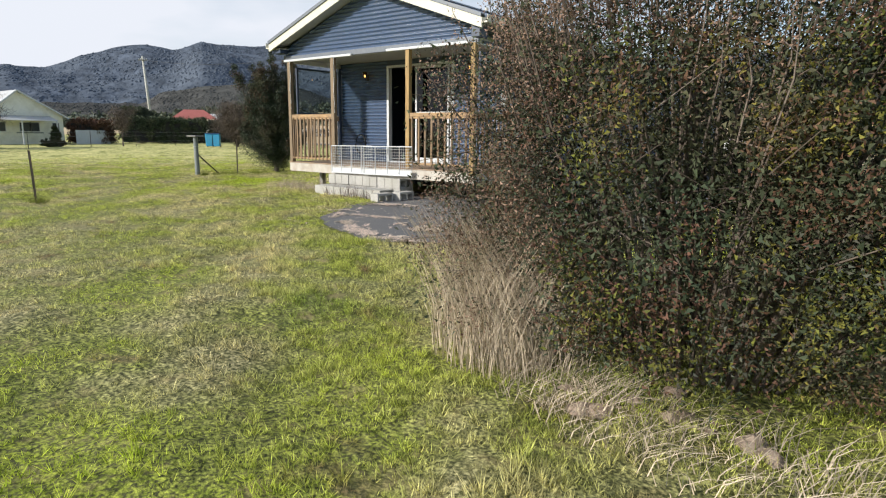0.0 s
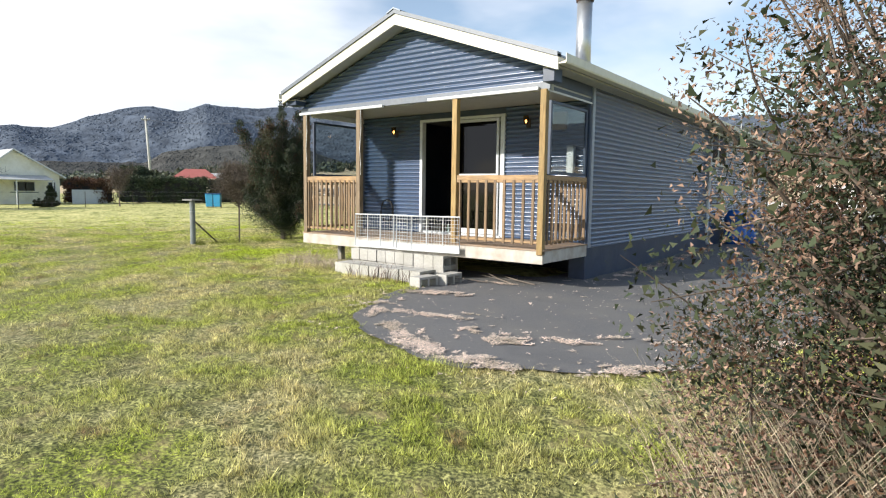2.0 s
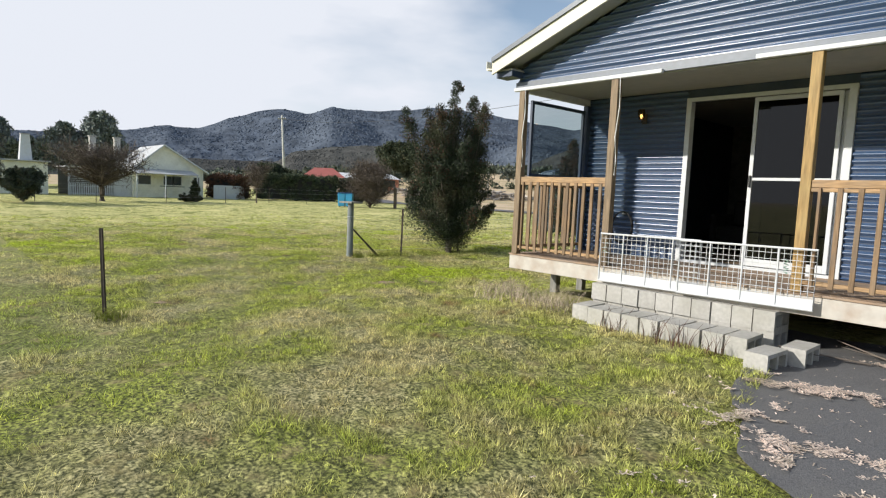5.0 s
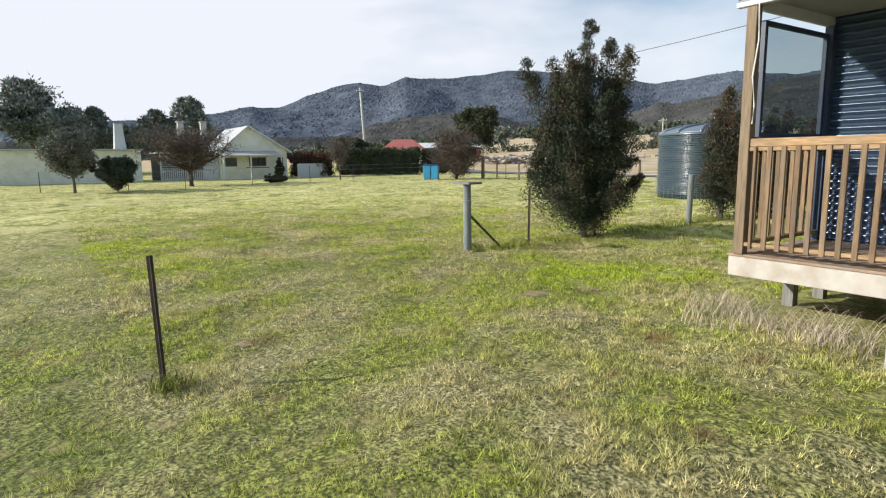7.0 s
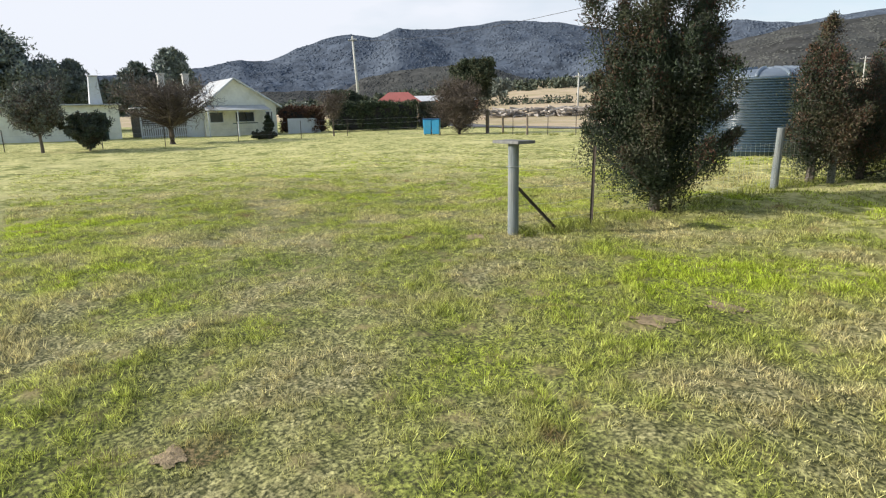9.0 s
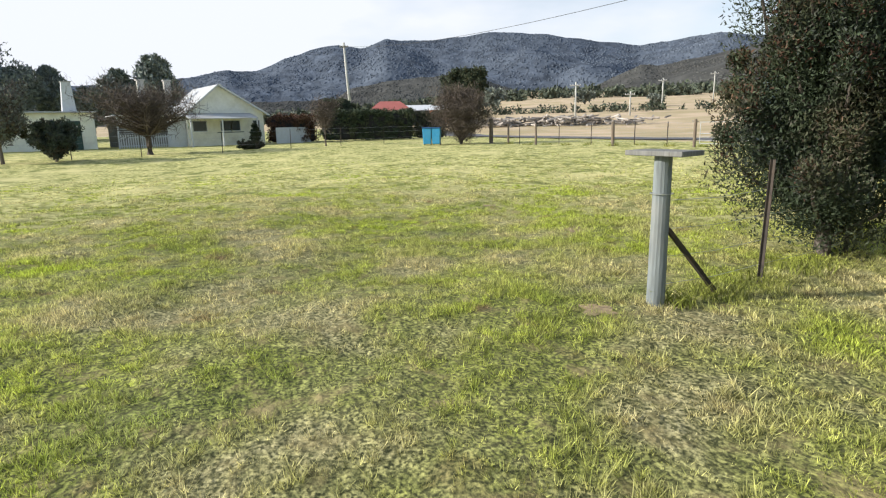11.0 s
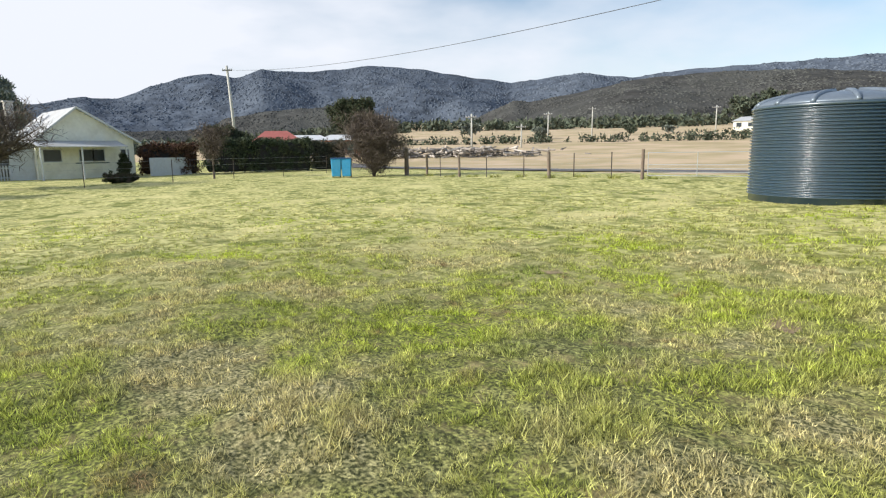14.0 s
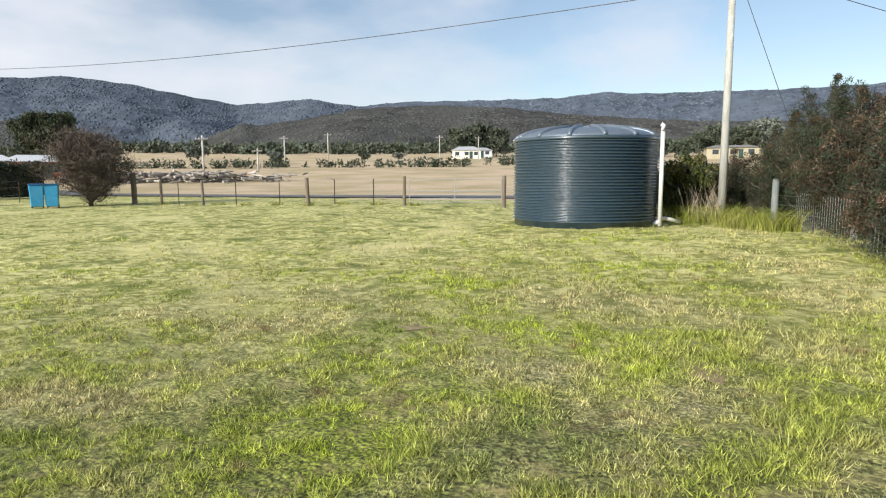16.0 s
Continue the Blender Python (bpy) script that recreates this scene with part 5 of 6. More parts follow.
M["stone"] = mat("stone", (0.30, 0.22, 0.17), 0.9, 0, 12, 0.25, (0.42, 0.36, 0.28), 4, 0.6, 0.6, 40, obj_random=0.15)
rs = random.Random(9)
for i in range(13):
    stone("stone", 4.65 + i * 0.08 + rs.uniform(-0.1, 0.1), -5.62 + i * 0.004 + rs.uniform(-0.3, 0.2), rs.uniform(0.05, 0.11), i, "rough pinkish brown field stone")
pot = thing("marker", "yellow plastic tree guard half hidden in grass", "tree guard", (6.15, -5.3, gz(6.15, -5.3)))
part("sleeve", lathe([(0.045, 0), (0.05, 0.02), (0.045, 0.17), (0.03, 0.26), (0.02, 0.29)], 12), mat("yellow", (0.5, 0.38, 0.03), 0.5), pot)


# litter on the drive: dry needles in drifts
def litter():
    rng = np.random.default_rng(12)
    drifts = [(-0.75, -2.45, 0.5, 0.16, 20), (0.0, -2.95, 0.6, 0.14, -28), (0.6, -3.25, 0.5, 0.14, -8), (-0.1, -2.2, 0.5, 0.07, 8), (0.55, -2.5, 0.33, 0.1, -25), (1.05, -2.55, 0.35, 0.14, 50),
              (1.55, -2.2, 0.3, 0.06, 20), (2.2, -1.7, 0.55, 0.09, 15), (1.3, -3.35, 0.45, 0.12, 15), (2.2, -2.75, 0.5, 0.12, 45), (2.95, -1.4, 0.6, 0.12, 68), (-0.95, -1.2, 0.5, 0.16, 30), (-0.7, 0.1, 0.4, 0.1, 10),
              (2.9, -1.1, 0.5, 0.1, 20), (0.25, -1.9, 0.25, 0.05, 5), (0.25, 3.2, 0.15, 1.4, 0), (0.25, 6.5, 0.12, 1.6, 0), (3.3, 1.5, 0.5, 0.2, 70), (-1.15, -2.1, 0.35, 0.14, 50)]
    px, py = rng.uniform(-1.6, 3.9, 1500000), rng.uniform(-3.9, 8.0, 1500000)
    field = np.zeros(len(px))
    for x, y, a, b, rz in drifts:
        c, q = math.cos(radians(rz)), math.sin(radians(rz))
        u, w = (px - x) * c + (py - y) * q, -(px - x) * q + (py - y) * c
        field += np.exp(-(u / (a * 0.95)) ** 2 - (w / (b * 1.1)) ** 2)
    wx, wy = px + 0.12 * np.sin(py * 9 + 2) + 0.05 * np.sin(py * 27), py + 0.12 * np.sin(px * 8) + 0.05 * np.sin(px * 31 + 1)
    rough = np.sin(wx * 7.1) * np.sin(wy * 11.3) + 0.7 * np.sin(wx * 17 + wy * 9) * np.sin(wy * 23 - wx * 6) + 0.5 * np.sin(wx * 41) * np.sin(wy * 47)
    on = (field * 1.1 + 0.48 * rough > 0.78) & (rng.random(len(px)) < 0.42) | (rng.random(len(px)) < 0.0012)
    P = np.stack([px[on], py[on]], 1)[:110000]
    n = len(P)
    th, L = rng.uniform(0, 6.28, n), rng.uniform(0.012, 0.04, n)
    w = rng.uniform(0.002, 0.005, n)
    Z = ground_z(P[:, 0], P[:, 1]) + 0.026 + rng.random(n) * 0.012
    d, e = np.stack([np.cos(th), np.sin(th)], 1) * L[:, None], np.stack([-np.sin(th), np.cos(th)], 1) * w[:, None]
    v = np.stack([np.c_[P - e, Z], np.c_[P + e, Z], np.c_[P + d + e, Z + 0.004], np.c_[P + d - e, Z + 0.004]], 1).reshape(-1, 3)
    tagged(np_mesh("needle_litter", v, np.arange(len(v)).reshape(-1, 4), M["litter"]), "drifts of dry pinkish needles and straw on the drive", kind="stuff")


M["litter"] = mat("litter", (0.76, 0.63, 0.54), 0.9, 0, 5, 0.25, (0.34, 0.30, 0.2), 2, 0.6, 0.0, island=0.35, spec=0.1)
litter()
for i, (x, y, ln, rz) in enumerate(((-0.55, 0.15, 0.9, 150), (-0.9, 0.0, 0.7, 200), (-0.3, 0.35, 0.6, 170), (2.6, -2.9, 0.5, 100))):
    b = thing("stick", "dry broken branch lying on the drive", "stick", (x, y, gz(x, y) + 0.03), rz, "sticks on the drive")
    part("stem", join([tube([(0, 0, 0), (ln * 0.4, 0.05, 0.03), (ln, -0.03, 0.05)], [0.012, 0.009, 0.004], 6), tube([(ln * 0.4, 0.05, 0.03), (ln * 0.7, 0.2, 0.06)], [0.006, 0.002], 5)]), M["bark"], b)


# barrels, ute, mesh fence at the end of the drive
def barrel(x, y):
    t = thing("drum", "blue plastic drum standing against the house", "drum", (x, y, gz(x, y) + 0.02), group="blue drums beside the house")
    part("body", lathe([(0.25, 0), (0.275, 0.02), (0.285, 0.2), (0.29, 0.3), (0.275, 0.32), (0.275, 0.6), (0.29, 0.62), (0.285, 0.8), (0.27, 0.89), (0.24, 0.92), (0.235, 0.9)], 28), M["drum_blue"], t, "", True)
    part("bung", lathe([(0.035, 0.895), (0.035, 0.925)], 10), M["black"], t).location = (0.12, 0, 0)


barrel(0.35, 10.3)
barrel(0.46, 10.95)


def ute(x, y):
    t = thing("car", "white dual-cab utility parked side-on at the end of the drive", "car", (x, y, gz(x, y) + 0.03))
    paint = mat("car_paint", (0.80, 0.80, 0.81), 0.2, 0, 5, 0.02)

    def side(pts, w, bev=0.03):
        bm = bmesh.new()
        f = bm.faces.new([bm.verts.new((px, -w, pz)) for px, pz in pts])
        g = bmesh.ops.extrude_face_region(bm, geom=[f])
        bmesh.ops.translate(bm, verts=[v for v in g["geom"] if isinstance(v, bmesh.types.BMVert)], vec=(0, 2 * w, 0))
        bmesh.ops.recalc_face_normals(bm, faces=bm.faces[:])
        bmesh.ops.bevel(bm, geom=bm.edges[:], offset=bev, segments=2, affect="EDGES")
        return bm

    def arch(cx):
        return [(cx + 0.46 * math.cos(a), 0.42 + 0.46 * math.sin(a)) for a in np.linspace(0, math.pi, 9)]
    low = [(2.62, 0.55), (2.68, 0.8), (2.66, 1.13), (0.9, 1.13), (-1.0, 1.1), (-2.35, 1.02), (-2.6, 0.85), (-2.68, 0.5), (-2.1, 0.42)]
    low += arch(-1.62)[::-1] + arch(1.6)[::-1] + [(2.3, 0.45)]
    part("body", side(low, 0.92), paint, t, "white body")
    part("cabin", side([(1.02, 1.12), (0.86, 1.62), (0.55, 1.78), (-0.45, 1.8), (-0.75, 1.72), (-1.32, 1.14)], 0.76, 0.05), paint, t, "white cabin")
    part("sports_bar", side([(1.6, 1.13), (1.08, 1.58), (1.02, 1.5), (1.3, 1.13)], 0.74, 0.015), M["black"], t, "black sports bar")
    for name, pts in (("window", [(-1.12, 1.18), (-0.68, 1.62), (-0.22, 1.66), (-0.22, 1.18)]), ("window", [(-0.16, 1.18), (-0.16, 1.66), (0.48, 1.64), (0.66, 1.5), (0.72, 1.2)])):
        for s in (-1, 1):
            v = [(px, s * 0.765, pz) for px, pz in pts] + [(px, s * 0.772, pz) for px, pz in pts]
            k = len(pts)
            part(name, (v, [], [tuple(range(k)), tuple(range(2 * k - 1, k - 1, -1))] + [(i, (i + 1) % k, k + (i + 1) % k, k + i) for i in range(k)]), M["dark_glass"], t, "dark side window")
    for cx in (-1.62, 1.6):
        for s in (-0.8, 0.8):
            w = part("wheel", lathe([(0.2, -0.11), (0.36, -0.12), (0.39, -0.09), (0.39, 0.09), (0.36, 0.12), (0.2, 0.11)], 28), M["black"], t, "black tyre", True)
            w.matrix_basis = pose(cx, s, 0.39, 90, 0, 0)
            part("rim", lathe([(0.05, -0.115), (0.23, -0.13), (0.24, -0.1), (0.24, 0.1), (0.23, 0.13), (0.05, 0.115)], 20), M["steel"], w, "alloy rim")
    for s in (-0.93, 0.91):
        part("door_line", boxes([(-1.15, -1.14, s, s + 0.02, 0.5, 1.1), (-0.2, -0.19, s, s + 0.02, 0.5, 1.1), (0.8, 0.81, s, s + 0.02, 0.5, 1.1)]), M["black"], t)
        part("door_handle", boxes([(-0.42, -0.25, s - 0.01, s + 0.03, 0.98, 1.01)], 0.004), M["steel"], t)
        part("door_handle", boxes([(0.55, 0.72, s - 0.01, s + 0.03, 0.98, 1.01)], 0.004), M["steel"], t)
        part("tail_light", boxes([(2.5, 2.685, s - 0.005, s + 0.02, 0.78, 1.08)], 0.006), mat("tail_red", (0.12, 0.02, 0.02), 0.3), t, "dark red tail light")
        part("side_step", boxes([(-1.0, 1.0, s - 0.02, s + 0.04, 0.33, 0.4)], 0.01), M["black"], t)
        part("mirror", boxes([(-1.15, -1.0, s * 1.05, s * 1.05 + 0.1, 1.15, 1.3)], 0.02), paint, t)


ute(1.45, 23.6)


def low_fence():
    t = thing("mesh_fence", "low white wire mesh fence across the drive", "fence", (0, 20.4, 0.1))
    its = [tube([(-0.6 + i * 0.06, 0, 0), (-0.6 + i * 0.06, 0.0, 0.85)], 0.0035, 3, False) for i in range(72)]
    its += [tube([(-0.6, 0.004, j * 0.085), (3.7, 0.004, j * 0.085)], 0.0035, 3, False) for j in range(11)]
    part("wire", join(its), M["white_paint"], t)
    for x in (-0.6, 1.5, 3.65):
        part("post", join([tube([(x, 0, -0.1), (x, 0, 0.95)], 0.02, 8)]), M["white_paint"], t)


low_fence()
stalks("tussock", "spiky tussock of strappy leaves beside the drive", [(4.4, 10.2, 0.5), (4.6, 9.4, 0.45)], 420, 1.0, 8, "dry_stalk", 0.012, 0.8, cat="")
stalks("tussock", "green strappy leaves among dry ones", [(4.5, 9.9, 0.5)], 300, 1.1, 9, "leaf_grey", 0.012, 0.7)
tree("conifer", "narrow golden conifer beside the drive", "tree", 5.0, 22.5, 3.4, lambda f: 0.35 * (1 - f) + 0.1, 0.08, 34, 71, (("yellow_leaf", 0.9), ("leaf_green", 0.4)), per=40, length=0.1, width=0.04, upward=1.5)


# poles and lines
def power_pole(name, label, x, y, h, r, cross=0.0, rz=0.0, base=None, parent_group=""):
    t = thing(name, label, "power pole", (x, y, gz(x, y) if base is None else base), rz, parent_group)
    part("pole", join([tube([(0, 0, -0.3), (0, 0, h / 2), (0, 0, h)], [r, r * 0.85, r * 0.7], 12)]), M["pole_wood"], t, "", True)
    if cross:
        part("crossarm", boxes([(-cross, cross, -0.06 - r, 0.02 - r, h - 0.5, h - 0.38)], 0.01), M["grey_wood"], t)
        for s in (-0.9, -0.4, 0.4, 0.9):
            part("insulator", lathe([(0.03, 0), (0.05, 0.04), (0.03, 0.12)], 8), M["white_paint"], t).location = (s * cross, -r - 0.02, h - 0.38)
    return t


M["pole_wood"] = mat("pole_wood", (0.5, 0.5, 0.46), 0.85, 0, 8, 0.2, (0.33, 0.33, 0.28), 2, 0.5, 0.3, 30, (5, 5, 0.4))
power_pole("power_pole", "tall pale greenish timber power pole beside the garden", -10.37, 15.71, 7.0, 0.11)
power_pole("power_pole", "tall leaning timber power pole behind the cottage hedge", -65.3, 27.2, 9.7, 0.16, 0.45, 60, 0.0)
leaning = bpy.data.objects["power_pole.001"]
leaning.matrix_basis = Matrix.Translation((-65.3, 27.2, 0)) @ Matrix.Rotation(radians(-3.2), 4, Vector((-0.63, 0.78, 0))) @ Matrix.Rotation(radians(60), 4, "Z")


def cable(a, b, sag, r, label="thin dark overhead cable"):
    a, b = Vector(a), Vector(b)
    pts = [a.lerp(b, k / 24) - Vector((0, 0, 4 * sag * (k / 24) * (1 - k / 24))) for k in range(25)]
    tagged(part("overhead_cable", join([tube(pts, r, 5, False)]), M["black"]), label, "cable")


cable((-65.7, 26.9, 9.3), (-10.37, 15.71, 6.15), 1.0, 0.012, "long sagging dark overhead cable")
cable((-10.37, 15.71, 6.7), (-3.2, 16.6, 4.2), 0.15, 0.009, "dark service cable reaching the house")
cable((-10.32, 15.71, 6.6), (-8.0, 15.4, 0.1), 0.02, 0.008, "thin steel stay wire of the pole")


# boundary fence, gate, cottage and far things
def far_post(x, y, h, r, label="weathered brown timber paddock fence post"):
    t = round_post(x, y, h, r, "paddock_post", label, (0.03 * math.sin(x * 9), 0), "paddock fence posts")
    t.children[0].data.materials[0] = M["post_brown"]
    return t


row = [(-19.4, 19.1), (-20.92, 19.36), (-22.25, 19.5), (-24.04, 19.7), (-25.33, 19.83), (-26.76, 19.99), (-29.1, 20.24), (-31.0, 20.44), (-32.45, 20.59), (-33.53, 20.71)]
for i, (x, y) in enumerate(row):
    if i in (1, 4, 7, 9):
        far_post(x, y, 1.12, 0.06 if i != 4 else 0.075)
    elif i:
        picket(x, y, 1.02, (0, 0), "thin steel paddock picket")
wires("fence_wire", row[1:], (0.2, 0.4, 0.6, 0.8, 0.98), "wires of the paddock fence", 0.0025)
far_post(-17.2, 19.9, 1.15, 0.08)
gate = thing("farm_gate", "low galvanised farm gate", "gate", (-20.8, 19.45, gz(-20.8, 19.45)), 7)
for z in (0.15, 0.28, 0.41, 0.55, 1.0):
    part("rail", join([tube([(0.05, 0, z), (3.55, 0, z)], 0.014, 6)]), M["steel"], gate)
for x in (0.05, 1.8, 3.55):
    part("upright", join([tube([(x, 0, 0.15), (x, 0, 1.02)], 0.014, 6)]), M["steel"], gate)
back = [(-17.2, 19.9), (-15, 20), (-12.8, 20.1), (-10.6, 20.2), (-8.0, 20.3)]
for x, y in back[1:]:
    picket(x, y, 1.0, (0, 0), "thin steel paddock picket")
wires("fence_wire", back, (0.3, 0.6, 0.9), "wires of the paddock fence", 0.0025)
west = [(-43.5, 21.5), (-41.9, 17.2), (-41.0, 13.6), (-41.1, 10.4), (-41.6, 6.6), (-41.2, 2.4), (-42.3, -0.6), (-42.8, -5), (-43, -10)]
for x, y in west:
    picket(x, y, 1.15, (0.03, 0), "thin dark picket of the cottage fence")
wires("fence_wire", west, (0.4, 0.8, 1.1), "wires of the cottage fence", 0.003)
for i in range(9):
    stalks("grass_tuft", "grass tuft at the paddock fence", [(-20.5 - i * 1.6, 19.35 + i * 0.16, 0.3)], 60, 0.22, 100 + i, "blade_green", 0.012, 0.7)


def wheelie_bin(x, y, rz):
    t = thing("wheelie_bin", "bright blue plastic wheelie bin", "bin", (x, y, gz(x, y)), rz, "bins by the shrub")
    bm = boxes([(-0.27, 0.27, -0.3, 0.3, 0.06, 0.98)], 0.03)
    for v in bm.verts:
        k = 0.82 + 0.18 * v.co.z
        v.co.x *= k
        v.co.y *= k
    part("body", bm, M["bin_blue"], t)
    part("lid", boxes([(-0.29, 0.29, -0.33, 0.32, 0.985, 1.04)], 0.02), M["lid_blue"], t, "darker blue lid")
    for s in (-0.2, 0.2):
        w = part("wheel", lathe([(0.03, -0.03), (0.1, -0.03), (0.1, 0.03), (0.03, 0.03)], 14), M["black"], t)
        w.matrix_basis = pose(s, 0.27, 0.1, 0, 90, 0)
    part("handle", join([tube([(-0.2, 0.34, 0.96), (0.2, 0.34, 0.96)], 0.015, 6)]), M["black"], t)


M["lid_blue"] = mat("lid_blue", (0.03, 0.12, 0.3), 0.45, 0, 10, 0.08)
wheelie_bin(-36.95, 17.3, 50)
wheelie_bin(-36.6, 17.72, 46)
tree("shrub", "leafless reddish-brown shrub beside the bins", "shrub", -36.1, 19.2, 3.0, lambda f: 1.7, 0.1, 70, 81, (("twig", 0.95),), low=0.05, per=26, length=0.32, width=0.018,
     up=0.6, upward=0.65, twigs=6, bark="twig")
far_post(-35.3, 20.9, 1.5, 0.12, "stout dark gate post")

WALLW = mat("cottage_wall", (0.85, 0.84, 0.74), 0.7, 0, 5, 0.05, (0.6, 0.58, 0.46), 1.5, 0.4, 0.1, 20)
ROOFG = mat("cottage_roof", (0.50, 0.52, 0.54), 0.5, 0.1, 5, 0.08, (0.4, 0.38, 0.36), 0.8, 0.5, 0.1, 20)
GREEN = mat("dark_green_paint", (0.03, 0.07, 0.06), 0.5, 0, 5, 0.1)
PANE = mat("far_pane", (0.05, 0.06, 0.07), 0.1, 0, 5, 0.1)


def cottage():
    t = thing("cottage", "cream weatherboard cottage with a grey iron roof and verandah", "house", (-56.5, 11.4, -0.25))
    W = 2.75
    wallv = [(0, -3.0, 0), (0, 3.0, 0), (0, 3.0, 2.7), (0, -0.5, 4.75), (0, -3.0, 2.7)]
    v = wallv + [(a - 7, b, c) for a, b, c in wallv]
    part("wall", (v, [], [(0, 1, 2, 3, 4), (9, 8, 7, 6, 5), (0, 5, 6, 1), (1, 6, 7, 2), (2, 7, 8, 3), (3, 8, 9, 4), (4, 9, 5, 0)]), WALLW, t, "cream weatherboard walls")
    for i in range(26):
        z = 0.15 + i * 0.17
        a, b = (-3.0, 3.0) if z < 2.7 else (-0.5 - (4.75 - z) * 1.2, -0.5 + (4.75 - z) * 1.68)
        if b - a > 0.2:
            part("board", boxes([(0.0, 0.02, a + 0.02, b - 0.02, z, z + 0.15)]), WALLW, t)

    def roofpiece(name, pts, th, m, label=""):
        k = len(pts)
        v2 = [tuple(p) for p in pts] + [(p[0], p[1], p[2] + th) for p in pts]
        part(name, (v2, [], [tuple(range(k - 1, -1, -1)), tuple(range(k, 2 * k))] + [(i, (i + 1) % k, k + (i + 1) % k, k + i) for i in range(k)]), m, t, label)
    roofpiece("roof", [(0.35, -0.5, 4.8), (-7.3, -0.5, 4.8), (-7.3, -3.4, 2.4), (0.35, -3.4, 2.4)], 0.06, ROOFG, "grey iron roof")
    roofpiece("roof", [(0.35, -0.5, 4.8), (0.35, 3.4, 2.45), (-7.3, 3.4, 2.45), (-7.3, -0.5, 4.8)], 0.06, ROOFG, "grey iron roof")
    roofpiece("verandah_roof", [(0.05, -3.3, 2.6), (0.05, 1.9, 2.6), (2.0, 1.9, 2.2), (2.0, -3.3, 2.2)], 0.05, ROOFG, "grey verandah roof")
    for a, b in (((0.37, -0.5, 4.82), (0.37, -3.4, 2.42)), ((0.37, -0.5, 4.82), (0.37, 3.4, 2.47))):
        part("barge_board", beam(a, b, 0.05, 0.12), M["white_paint"], t, "white barge board")
    for y in (-3.2, -0.9, 1.8):
        part("post", boxes([(1.87, 1.97, y - 0.05, y + 0.05, 0, 2.2)], 0.01), M["white_paint"], t, "white verandah post")
    part("step", boxes([(0.02, 2.1, -3.2, 1.8, -0.02, 0.12)]), M["concrete"], t, "verandah floor")
    for y0, y1 in ((-2.6, -1.6), (-0.5, 0.3), (0.35, 1.0), (2.1, 2.6)):
        w = part("window", boxes([(0.02, 0.05, y0 - 0.05, y1 + 0.05, 1.25, 1.30), (0.02, 0.05, y0 - 0.05, y1 + 0.05, 2.05, 2.1), (0.02, 0.05, y0 - 0.05, y0, 1.3, 2.05), (0.02, 0.05, y1, y1 + 0.05, 1.3, 2.05)]),
                 M["white_paint"], t, "white window frame")
        part("pane", boxes([(0.02, 0.03, y0, y1, 1.3, 2.05)]), PANE, w)
    part("dado", boxes([(0.02, 0.035, -0.8, 1.3, 1.13, 1.2)]), GREEN, t)


cottage()


